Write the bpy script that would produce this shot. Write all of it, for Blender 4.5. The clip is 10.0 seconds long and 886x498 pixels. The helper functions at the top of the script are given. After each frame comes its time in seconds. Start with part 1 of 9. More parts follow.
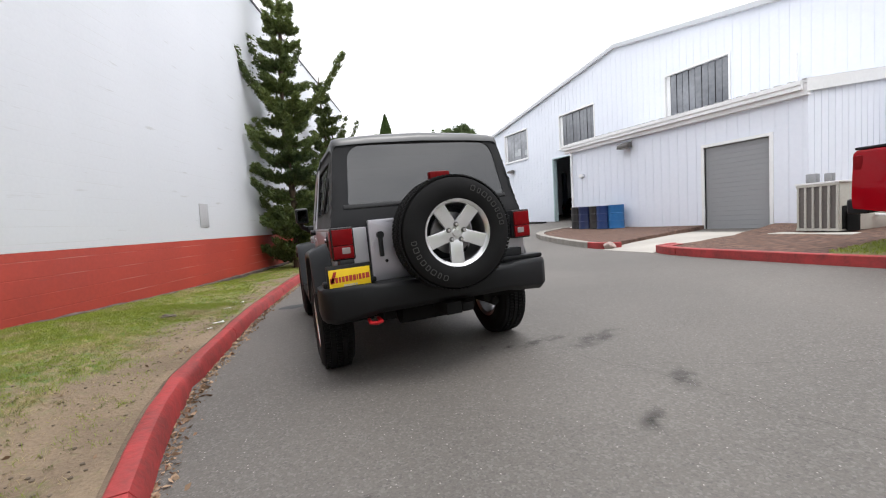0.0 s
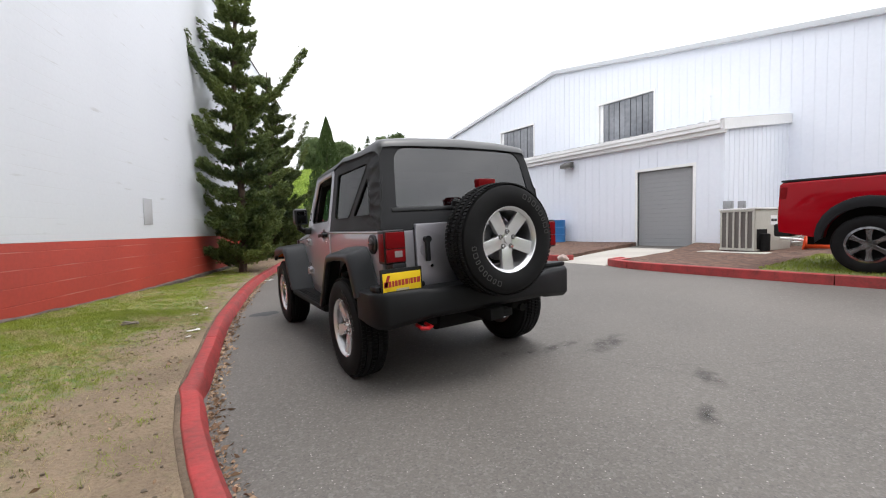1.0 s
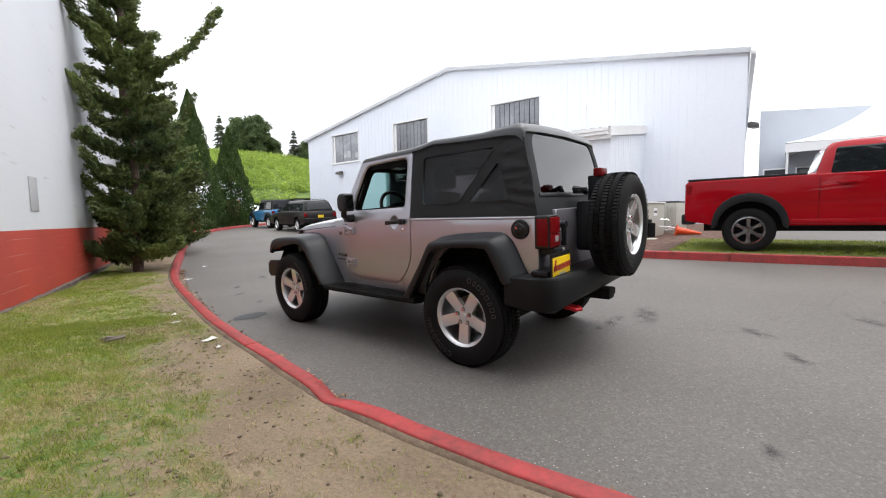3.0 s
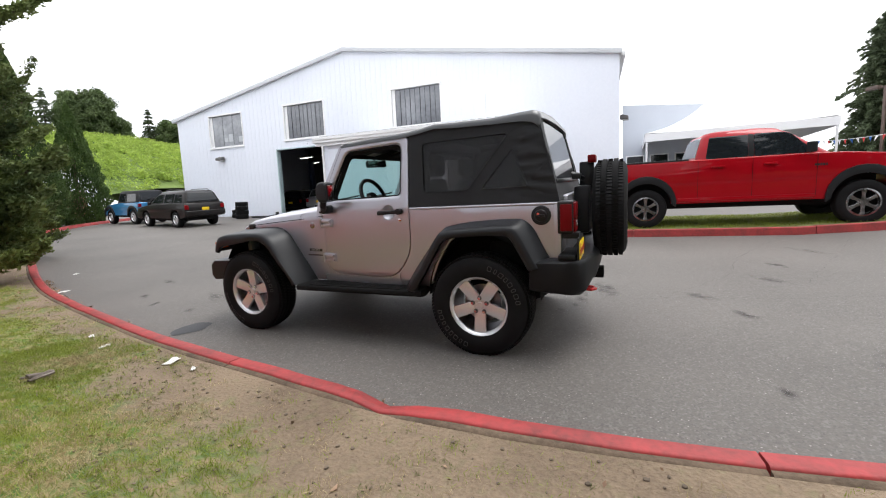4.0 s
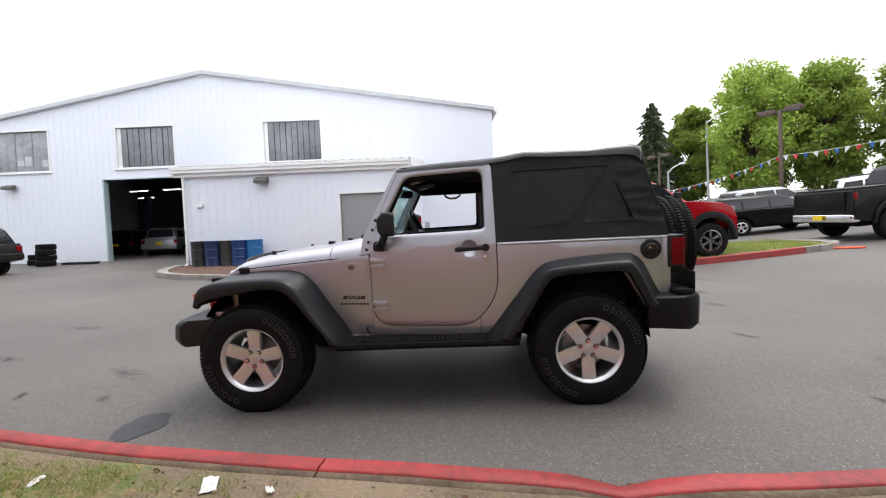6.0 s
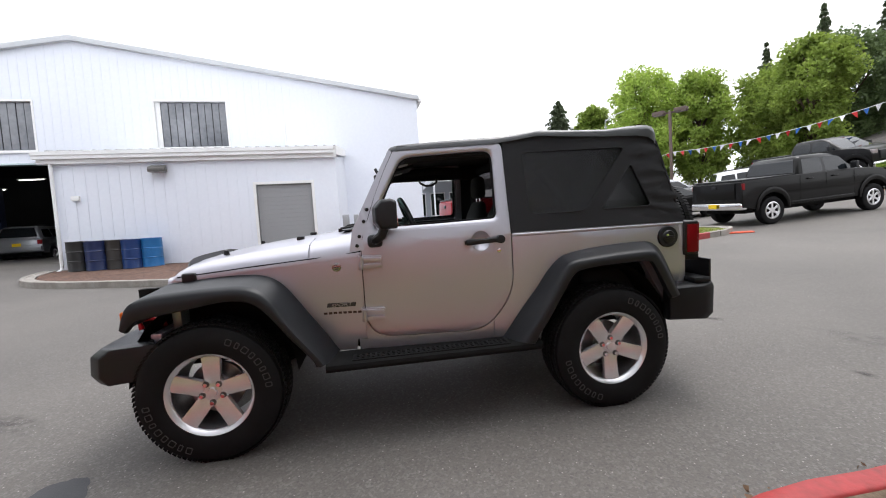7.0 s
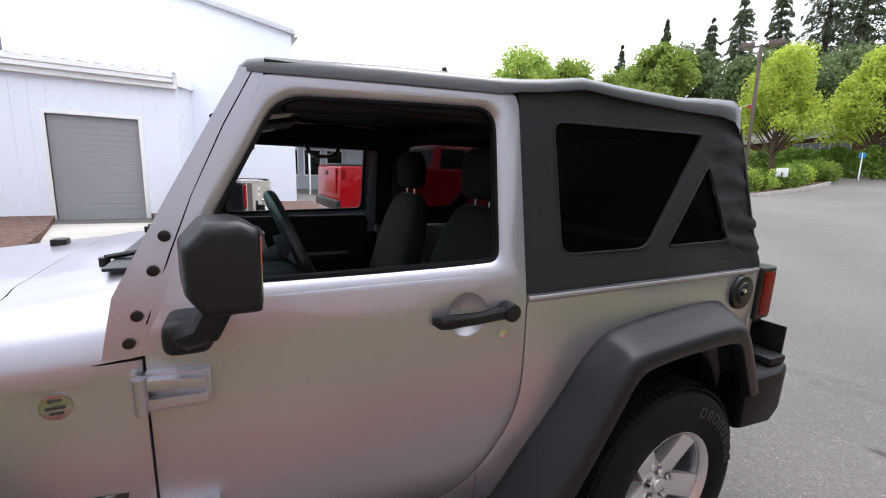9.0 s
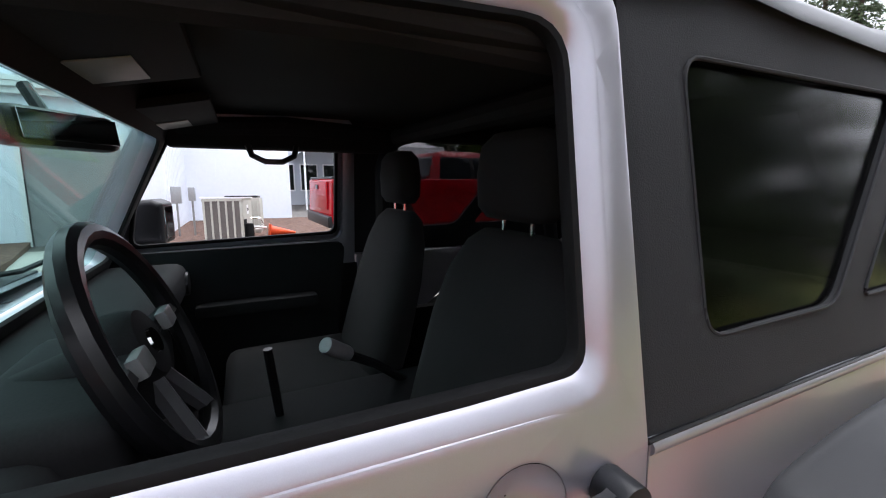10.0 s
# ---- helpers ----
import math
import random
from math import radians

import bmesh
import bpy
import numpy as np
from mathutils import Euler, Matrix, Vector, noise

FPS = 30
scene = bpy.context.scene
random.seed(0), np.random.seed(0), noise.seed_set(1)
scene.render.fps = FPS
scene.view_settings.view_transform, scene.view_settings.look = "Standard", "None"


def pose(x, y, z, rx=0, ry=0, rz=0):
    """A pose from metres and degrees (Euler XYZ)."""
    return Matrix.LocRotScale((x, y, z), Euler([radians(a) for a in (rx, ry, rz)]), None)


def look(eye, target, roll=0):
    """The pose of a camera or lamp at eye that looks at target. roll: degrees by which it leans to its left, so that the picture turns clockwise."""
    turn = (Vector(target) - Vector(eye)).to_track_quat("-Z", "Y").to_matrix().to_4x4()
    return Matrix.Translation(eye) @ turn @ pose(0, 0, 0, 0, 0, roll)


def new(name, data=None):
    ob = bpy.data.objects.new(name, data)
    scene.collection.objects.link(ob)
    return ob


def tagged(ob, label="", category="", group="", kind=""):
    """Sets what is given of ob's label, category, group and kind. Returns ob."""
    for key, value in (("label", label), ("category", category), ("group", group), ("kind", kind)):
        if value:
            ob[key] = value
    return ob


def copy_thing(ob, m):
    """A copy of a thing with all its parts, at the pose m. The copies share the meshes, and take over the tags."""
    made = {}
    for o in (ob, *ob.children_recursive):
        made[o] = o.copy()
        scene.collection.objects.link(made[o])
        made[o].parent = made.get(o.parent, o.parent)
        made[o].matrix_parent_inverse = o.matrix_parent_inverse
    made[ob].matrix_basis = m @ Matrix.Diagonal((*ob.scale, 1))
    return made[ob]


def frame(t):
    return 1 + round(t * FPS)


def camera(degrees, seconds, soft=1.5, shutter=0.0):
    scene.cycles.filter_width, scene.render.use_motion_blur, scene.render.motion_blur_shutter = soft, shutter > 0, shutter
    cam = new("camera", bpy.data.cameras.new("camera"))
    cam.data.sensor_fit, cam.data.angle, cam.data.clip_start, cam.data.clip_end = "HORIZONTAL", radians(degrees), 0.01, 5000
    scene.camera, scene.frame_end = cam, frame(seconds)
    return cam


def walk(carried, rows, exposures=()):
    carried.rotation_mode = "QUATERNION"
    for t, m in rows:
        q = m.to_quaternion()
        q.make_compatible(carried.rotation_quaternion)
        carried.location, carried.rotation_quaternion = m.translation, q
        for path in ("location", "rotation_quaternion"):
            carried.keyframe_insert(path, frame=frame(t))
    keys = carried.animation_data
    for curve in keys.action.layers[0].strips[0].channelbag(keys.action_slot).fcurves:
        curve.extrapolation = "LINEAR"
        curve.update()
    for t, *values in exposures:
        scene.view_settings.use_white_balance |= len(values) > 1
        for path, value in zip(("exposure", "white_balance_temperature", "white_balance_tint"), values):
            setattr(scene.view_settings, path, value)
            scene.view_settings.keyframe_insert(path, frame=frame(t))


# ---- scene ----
cam = camera(94.1, 10.0, 1.1)
PATH = [
    (0, (-1.139, -3.63, 1.171), (-0.41, -1.772, 1.041), -3.4),
    (0.5, (-1.54, -3.428, 1.165), (-0.673, -1.626, 1.107), -1.9),
    (1, (-1.922, -3.255, 1.178), (-0.878, -1.552, 1.08), -1.1),
    (1.5, (-2.324, -2.939, 1.153), (-1.146, -1.332, 0.979), 0.7),
    (2, (-2.727, -2.682, 1.142), (-1.416, -1.179, 0.986), 0.5),
    (2.2, (-2.91, -2.569, 1.162), (-1.512, -1.151, 0.976), 0.4),
    (3.3, (-3.569, -1.657, 1.171), (-1.932, -0.517, 1.024), -1.6),
    (3.5, (-3.673, -1.498, 1.206), (-1.94, -0.521, 0.995), -1.2),
    (4, (-3.821, -1.042, 1.21), (-2.009, -0.228, 0.98), -2.6),
    (4.5, (-3.864, -0.602, 1.226), (-1.976, 0.028, 1.025), -2.8),
    (5, (-3.93, -0.127, 1.248), (-1.974, 0.23, 1.035), -3.6),
    (5.5, (-3.87, 0.356, 1.259), (-1.892, 0.625, 1.135), -3.4),
    (5.7, (-3.864, 0.563, 1.231), (-1.876, 0.765, 1.141), -2.5),
    (6.8, (-3.402, 1.333, 1.241), (-1.411, 1.167, 1.152), -5.0),
    (7, (-3.312, 1.43, 1.252), (-1.338, 1.132, 1.135), -3.7),
    (7.5, (-2.99, 1.594, 1.297), (-1.081, 1.008, 1.174), -4.5),
    (8, (-2.539, 1.534, 1.343), (-0.632, 0.968, 1.142), -3.4),
    (8.5, (-2.141, 1.441, 1.406), (-0.32, 0.669, 1.109), -1.9),
    (9, (-1.75, 1.351, 1.488), (0.025, 0.483, 1.181), 1.1),
    (9.5, (-1.404, 1.19, 1.487), (0.382, 0.32, 1.261), 0.7),
    (10, (-1.137, 1.065, 1.492), (0.648, 0.201, 1.236), -0.8),
]
walk(cam, [(t, look(eye, target, roll)) for t, eye, target, roll in PATH], [(0.0, 0.56, 6420, 11), (2.0, 0.57, 6420, 11), (4.0, 0.64, 6410, 11), (5.5, 0.61, 6400, 11), (7.5, 0.64, 6280, 12), (9.0, 0.84, 6120, 13), (9.5, 1.00, 6120, 14), (10.0, 1.14, 6100, 14)])

# ---- world and light: a bright overcast sky ----
world = bpy.data.worlds.new("overcast_sky")
scene.world = world
world.use_nodes = True
wn, wl = world.node_tree.nodes, world.node_tree.links
wn.clear()
w_out, w_bg = wn.new("ShaderNodeOutputWorld"), wn.new("ShaderNodeBackground")
w_sky = wn.new("ShaderNodeTexSky")
w_sky.sky_type, w_sky.sun_disc = "NISHITA", False
w_sky.sun_elevation, w_sky.sun_rotation = radians(58), radians(200)
w_coord, w_map = wn.new("ShaderNodeTexCoord"), wn.new("ShaderNodeMapping")
w_map.inputs["Scale"].default_value = (1.0, 1.0, 3.5)
w_noise = wn.new("ShaderNodeTexNoise")
w_noise.inputs["Scale"].default_value, w_noise.inputs["Detail"].default_value = 2.2, 6.0
w_ramp = wn.new("ShaderNodeValToRGB")
w_ramp.color_ramp.elements[0].position, w_ramp.color_ramp.elements[0].color = 0.26, (0.52, 0.54, 0.57, 1)
w_ramp.color_ramp.elements[1].position, w_ramp.color_ramp.elements[1].color = 0.60, (1.0, 1.0, 1.0, 1)
w_sep = wn.new("ShaderNodeSeparateXYZ")
w_rise = wn.new("ShaderNodeMapRange")
w_rise.inputs["From Min"].default_value, w_rise.inputs["From Max"].default_value = -0.05, 0.9
w_rise.inputs["To Min"].default_value, w_rise.inputs["To Max"].default_value = 1.25, 1.9
w_scale = wn.new("ShaderNodeVectorMath")
w_scale.operation = "SCALE"
w_thin = wn.new("ShaderNodeVectorMath")
w_thin.operation = "SCALE"
w_thin.inputs["Scale"].default_value = 0.08
w_mix = wn.new("ShaderNodeMix")
w_mix.data_type = "RGBA"
w_mix.inputs["Factor"].default_value = 0.9
wl.new(w_coord.outputs["Generated"], w_map.inputs["Vector"])
wl.new(w_map.outputs["Vector"], w_noise.inputs["Vector"])
wl.new(w_noise.outputs["Fac"], w_ramp.inputs["Fac"])
wl.new(w_coord.outputs["Generated"], w_sep.inputs[0])
wl.new(w_sep.outputs["Z"], w_rise.inputs["Value"])
wl.new(w_ramp.outputs["Color"], w_scale.inputs[0])
wl.new(w_rise.outputs["Result"], w_scale.inputs["Scale"])
wl.new(w_sky.outputs["Color"], w_thin.inputs[0])
wl.new(w_thin.outputs[0], w_mix.inputs["A"])
wl.new(w_scale.outputs[0], w_mix.inputs["B"])
wl.new(w_mix.outputs["Result"], w_bg.inputs["Color"])
w_bg.inputs["Strength"].default_value = 1.0
wl.new(w_bg.outputs["Background"], w_out.inputs["Surface"])

sun = new("sun", bpy.data.lights.new("sun", "SUN"))
sun.data.energy, sun.data.angle, sun.data.color = 1.1, radians(25), (1.0, 0.97, 0.93)
sun.matrix_world = look((5, -10, 30), (0, 0, 0))


# ---- materials ----
def mat(name, a, b=None, rough=0.6, metal=0.0, big=0.6, small=25.0, bump=0.1, depth=0.004, spec=0.5, coat=0.0, blend=0.35, per=0.0, back=None):
    """A surface of two tones: large patches and fine grain, with a fine relief. Metres, in the object's own space."""
    m = bpy.data.materials.new(name)
    m.use_nodes = True
    n, l = m.node_tree.nodes, m.node_tree.links
    p = n["Principled BSDF"]
    b = b or tuple(0.75 * v for v in a)
    co = n.new("ShaderNodeTexCoord")
    n1, n2 = n.new("ShaderNodeTexNoise"), n.new("ShaderNodeTexNoise")
    n1.inputs["Scale"].default_value, n1.inputs["Detail"].default_value = big, 5
    n2.inputs["Scale"].default_value, n2.inputs["Detail"].default_value = small, 4
    l.new(co.outputs["Object"], n1.inputs["Vector"])
    l.new(co.outputs["Object"], n2.inputs["Vector"])
    add = n.new("ShaderNodeMath")
    add.operation = "MULTIPLY_ADD"
    add.inputs[1].default_value = blend
    half = n.new("ShaderNodeMath")
    half.operation = "MULTIPLY"
    half.inputs[1].default_value = 1 - blend
    l.new(n1.outputs["Fac"], half.inputs[0])
    l.new(n2.outputs["Fac"], add.inputs[0])
    l.new(half.outputs[0], add.inputs[2])
    ramp = n.new("ShaderNodeValToRGB")
    ramp.color_ramp.elements[0].position, ramp.color_ramp.elements[0].color = 0.36, (*b, 1)
    ramp.color_ramp.elements[1].position, ramp.color_ramp.elements[1].color = 0.64, (*a, 1)
    l.new(add.outputs[0], ramp.inputs["Fac"])
    colour = ramp.outputs["Color"]
    if per:
        info, hsv, rng = n.new("ShaderNodeObjectInfo"), n.new("ShaderNodeHueSaturation"), n.new("ShaderNodeMapRange")
        geo = n.new("ShaderNodeNewGeometry")
        plus = n.new("ShaderNodeMath")
        plus.operation = "ADD"
        l.new(info.outputs["Random"], plus.inputs[0])
        l.new(geo.outputs["Random Per Island"], plus.inputs[1])
        rng.inputs["From Max"].default_value = 2.0
        rng.inputs["To Min"].default_value, rng.inputs["To Max"].default_value = 1 - per, 1 + per
        l.new(plus.outputs[0], rng.inputs["Value"])
        l.new(rng.outputs["Result"], hsv.inputs["Value"])
        l.new(colour, hsv.inputs["Color"])
        colour = hsv.outputs["Color"]
    l.new(colour, p.inputs["Base Color"])
    p.inputs["Roughness"].default_value, p.inputs["Metallic"].default_value = rough, metal
    p.inputs["Specular IOR Level"].default_value = spec
    p.inputs["Coat Weight"].default_value, p.inputs["Coat Roughness"].default_value = coat, 0.04
    if bump:
        bm_ = n.new("ShaderNodeBump")
        bm_.inputs["Strength"].default_value, bm_.inputs["Distance"].default_value = bump, depth
        l.new(n2.outputs["Fac"], bm_.inputs["Height"])
        l.new(bm_.outputs["Normal"], p.inputs["Normal"])
    return m


def nodes_of(m):
    return m.node_tree.nodes, m.node_tree.links, m.node_tree.nodes["Principled BSDF"]


def glass(name, tint, clear, rough=0.02, front=0.045, graze=0.9):
    """A thin pane: it lets part of the light straight through and mirrors more at a grazing view."""
    m = bpy.data.materials.new(name)
    m.use_nodes = True
    n, l = m.node_tree.nodes, m.node_tree.links
    n.clear()
    out, mix = n.new("ShaderNodeOutputMaterial"), n.new("ShaderNodeMixShader")
    tr, gl, lw = n.new("ShaderNodeBsdfTransparent"), n.new("ShaderNodeBsdfGlossy"), n.new("ShaderNodeLayerWeight")
    tr.inputs["Color"].default_value = (*[clear * t for t in tint], 1)
    gl.inputs["Roughness"].default_value = rough
    lw.inputs["Blend"].default_value = 0.5
    up, lin = n.new("ShaderNodeMath"), n.new("ShaderNodeMath")
    up.operation, up.inputs[1].default_value = "POWER", 4.0
    lin.operation, lin.inputs[1].default_value, lin.inputs[2].default_value = "MULTIPLY_ADD", graze, front
    l.new(lw.outputs["Facing"], up.inputs[0])
    l.new(up.outputs[0], lin.inputs[0])
    l.new(lin.outputs[0], mix.inputs[0])
    l.new(tr.outputs[0], mix.inputs[1])
    l.new(gl.outputs[0], mix.inputs[2])
    l.new(mix.outputs[0], out.inputs["Surface"])
    return m


def lamp_mat(name, colour, strength):
    m = bpy.data.materials.new(name)
    m.use_nodes = True
    p = m.node_tree.nodes["Principled BSDF"]
    p.inputs["Base Color"].default_value = (*colour, 1)
    p.inputs["Emission Color"].default_value = (*colour, 1)
    p.inputs["Emission Strength"].default_value = strength
    return m


ASPHALT = mat("asphalt", (0.138, 0.125, 0.112), (0.083, 0.0755, 0.068), 0.70, big=0.35, small=90, bump=0.5, depth=0.004, blend=0.4)


def stone_flecks(m, pale, scale=150.0):
    """Single pale and dark stones showing in the asphalt's surface."""
    n, l, p = nodes_of(m)
    co = [q for q in n if q.bl_idname == "ShaderNodeTexCoord"][0]
    vor, rng, mix = n.new("ShaderNodeTexVoronoi"), n.new("ShaderNodeMapRange"), n.new("ShaderNodeMix")
    vor.inputs["Scale"].default_value = scale
    sep = n.new("ShaderNodeSeparateColor")
    rng.inputs["From Min"].default_value, rng.inputs["From Max"].default_value = 0.62, 1.0
    rng.inputs["To Max"].default_value = 0.32
    mix.data_type = "RGBA"
    mix.inputs["B"].default_value = (*pale, 1)
    l.new(co.outputs["Object"], vor.inputs["Vector"])
    l.new(vor.outputs["Color"], sep.inputs[0])
    l.new(sep.outputs[0], rng.inputs["Value"])
    l.new(rng.outputs["Result"], mix.inputs["Factor"])
    l.new(p.inputs["Base Color"].links[0].from_socket, mix.inputs["A"])
    dark, dr = n.new("ShaderNodeMix"), n.new("ShaderNodeMapRange")
    dr.inputs["From Min"].default_value, dr.inputs["From Max"].default_value = 0.75, 1.0
    dr.inputs["To Max"].default_value = 0.35
    dark.data_type = "RGBA"
    dark.inputs["B"].default_value = (0.045, 0.044, 0.044, 1)
    l.new(sep.outputs[1], dr.inputs["Value"])
    l.new(dr.outputs["Result"], dark.inputs["Factor"])
    l.new(mix.outputs["Result"], dark.inputs["A"])
    l.new(dark.outputs["Result"], p.inputs["Base Color"])


CONCRETE = mat("concrete", (0.42, 0.40, 0.37), (0.30, 0.285, 0.26), 0.9, big=1.2, small=60, bump=0.3)
KERB_RED = mat("kerb_red_paint", (0.41, 0.042, 0.042), (0.21, 0.033, 0.031), 0.62, big=5.0, small=30, bump=0.5, depth=0.006)
# soil-brown dirt, darkened further for the shade on the kerb's back
KERB_BACK = mat("shaded_dirty_kerb_concrete", (0.185, 0.135, 0.092), (0.080, 0.058, 0.040), 0.95, big=4.0, small=40, bump=0.8, depth=0.008)
KERB_GREY = mat("kerb_grey", (0.34, 0.32, 0.29), (0.22, 0.20, 0.18), 0.9, big=3.0, small=30, bump=0.5, depth=0.006)
WALL_WHITE = mat("white_block_paint", (0.79, 0.81, 0.86), (0.75, 0.77, 0.82), 0.75, big=0.5, small=20, bump=0.15)
WALL_RED = mat("red_block_paint", (0.43, 0.050, 0.029), (0.33, 0.040, 0.025), 0.62, big=0.8, small=20, bump=0.15)
METAL_WHITE = mat("white_metal_cladding", (0.80, 0.835, 0.91), (0.75, 0.785, 0.865), 0.45, big=0.25, small=9, bump=0.04)
VERGE_GREY = mat("pale_grey_verge_metal", (0.58, 0.60, 0.63), (0.52, 0.54, 0.57), 0.45, big=0.9, small=14, bump=0.05)
TRIM_WHITE = mat("white_trim", (0.84, 0.845, 0.85), (0.76, 0.765, 0.77), 0.5, big=0.9, small=14, bump=0.05)
DOOR_GREY = mat("grey_shutter", (0.285, 0.29, 0.30), (0.265, 0.27, 0.28), 0.5, big=0.5, small=12, bump=0.05)
SLAT_GREY = mat("weathered_translucent_sheet", (0.205, 0.215, 0.235), (0.125, 0.132, 0.148), 0.16, big=0.7, small=6, bump=0.03, spec=0.6, per=0.25)
# lighter copy of SLAT_GREY, the far window's reflection put into its colour
SLAT_PALE = mat("reflection_paled_sheet", (0.34, 0.355, 0.38), (0.20, 0.21, 0.23), 0.16, big=0.9, small=5, bump=0.03, spec=0.6, per=0.2)
# pale tone for bright reflections painted onto the far window
PATCH_PALE = mat("pale_reflection_patch", (0.56, 0.58, 0.61), (0.44, 0.46, 0.49), 0.25, big=1.2, small=6, bump=0.03)
# near-black that puts the shade of the unlit workshop into the colour
DARK_IN = mat("unlit_interior_black", (0.035, 0.036, 0.04), (0.02, 0.02, 0.022), 0.8)
SOIL = mat("bare_soil", (0.25, 0.19, 0.135), (0.16, 0.125, 0.09), 0.95, big=1.5, small=40, bump=0.8, depth=0.015)
MULCH = mat("bark_mulch", (0.185, 0.105, 0.075), (0.055, 0.032, 0.025), 0.95, big=9, small=70, bump=1.0, depth=0.02)
PAINT_SILVER = mat("silver_car_paint", (0.505, 0.496, 0.545), (0.475, 0.467, 0.513), 0.34, 0.78, big=3, small=900, bump=0.03, depth=0.0004, coat=0.35, blend=0.6)
PLASTIC = mat("black_textured_plastic", (0.0115, 0.0125, 0.015), (0.0085, 0.0095, 0.011), 0.40, big=4, small=500, bump=0.25, depth=0.0008, spec=0.34)
BUMPER = mat("worn_black_bumper", (0.0085, 0.009, 0.010), (0.006, 0.0065, 0.0075), 0.50, big=4, small=500, bump=0.3, depth=0.0008, spec=0.22)
TRIM_BLACK = mat("smooth_black_trim", (0.010, 0.010, 0.011), (0.007, 0.007, 0.008), 0.32, big=4, small=100, bump=0.0, spec=0.4)
RUBBER = mat("tyre_rubber", (0.0075, 0.0075, 0.008), (0.005, 0.005, 0.0055), 0.75, big=8, small=160, bump=0.3, depth=0.0015, spec=0.2)
LETTER = mat("raised_white_letters", (0.045, 0.044, 0.042), (0.03, 0.03, 0.028), 0.7, big=20)
RIM = mat("polished_alloy", (0.80, 0.805, 0.82), (0.74, 0.745, 0.76), 0.26, 0.68, big=3, small=80, bump=0.0)
BARREL = mat("alloy_barrel", (0.34, 0.34, 0.35), (0.22, 0.22, 0.23), 0.32, 0.85, big=3, small=80, bump=0.0)
RIM_DARK = mat("wheel_shadow_metal", (0.10, 0.10, 0.10), (0.06, 0.06, 0.06), 0.5, 0.6)
CHROME = mat("chrome", (0.82, 0.82, 0.82), (0.78, 0.78, 0.78), 0.08, 1.0, bump=0.0)
FABRIC = mat("black_soft_top_fabric", (0.0205, 0.0212, 0.0235), (0.0155, 0.016, 0.0178), 0.68, big=2.5, small=420, bump=0.5, depth=0.0012, spec=0.24)
# glossier copy of FABRIC, made paler to imitate the sky's sheen on the roof
FABRIC_TOP = mat("sky_sheen_soft_top_fabric", (0.030, 0.032, 0.036), (0.022, 0.0235, 0.026), 0.38, big=2.5, small=420, bump=0.3, depth=0.0010, spec=0.9, coat=0.22)
SEAT = mat("black_seat_cloth", (0.013, 0.0125, 0.0125), (0.008, 0.008, 0.008), 0.92, big=5, small=300, bump=0.4, depth=0.001)
CABIN = mat("dark_cabin_plastic", (0.024, 0.024, 0.025), (0.017, 0.017, 0.018), 0.72, big=5, small=200, bump=0.2, depth=0.001, spec=0.10)
HEADLINER = mat("black_headliner", (0.038, 0.037, 0.037), (0.028, 0.027, 0.027), 0.9, big=3, small=300, bump=0.2, depth=0.001, spec=0.2)
UNDER = mat("underbody_black", (0.008, 0.008, 0.008), (0.005, 0.005, 0.005), 0.85, spec=0.2)
RED_LENS = mat("red_lens", (0.22, 0.005, 0.008), (0.14, 0.003, 0.005), 0.30, coat=0.0, bump=0.0, spec=0.12)
CLEAR_LENS = mat("clear_lens", (0.34, 0.30, 0.30), (0.24, 0.21, 0.21), 0.12, bump=0.0)
AMBER = mat("amber_lens", (0.62, 0.14, 0.02), (0.5, 0.10, 0.015), 0.15, bump=0.0)
HOOK_RED = mat("red_tow_hook", (0.45, 0.008, 0.012), (0.36, 0.006, 0.01), 0.35, bump=0.0)
PLATE_YELLOW = mat("yellow_plate", (0.85, 0.60, 0.01), (0.8, 0.55, 0.01), 0.4, bump=0.0)
PLATE_INK = mat("plate_ink", (0.42, 0.035, 0.02), (0.35, 0.03, 0.02), 0.5, bump=0.0)
WINDSCREEN = glass("windscreen_glass", (0.76, 0.95, 0.92), 0.88, 0.02, 0.03, 0.3)
VINYL = glass("tinted_vinyl", (0.68, 0.67, 0.68), 0.40, 0.14, 0.036, 0.6)
REAR_VINYL = glass("grey_rear_vinyl", (0.30, 0.30, 0.315), 0.46, 0.05, 0.11, 0.7)
DARK_GLASS = mat("dark_car_glass", (0.012, 0.015, 0.018), (0.009, 0.011, 0.013), 0.04, spec=0.5, bump=0.0)
f_p = nodes_of(FABRIC)[2]
f_p.inputs["Sheen Weight"].default_value, f_p.inputs["Sheen Roughness"].default_value = 0.06, 0.35
BARK = mat("bark", (0.13, 0.085, 0.06), (0.06, 0.042, 0.032), 0.9, big=6, small=40, bump=0.8, depth=0.02)


# ---- mesh helpers ----
def part(name, bm, material, parent=None, label="", smooth=35.0):
    """Links a bmesh as one mesh object under a thing."""
    me = bpy.data.meshes.new(name)
    bmesh.ops.recalc_face_normals(bm, faces=bm.faces)
    bm.to_mesh(me)
    bm.free()
    for f in me.polygons:
        f.use_smooth = True
    me.set_sharp_from_angle(angle=radians(smooth))
    me.materials.append(material)
    ob = new(name, me)
    if parent is not None:
        ob.parent = parent
    if label:
        ob["label"] = label
    return ob


def thing(name, label, category, m=None, group="", kind=""):
    ob = new(name)
    ob.empty_display_size = 0.1
    if m is not None:
        ob.matrix_world = m
    return tagged(ob, label, category, group, kind)


def setting(ob, label="", category=""):
    return tagged(ob, label, category, "", "structure")


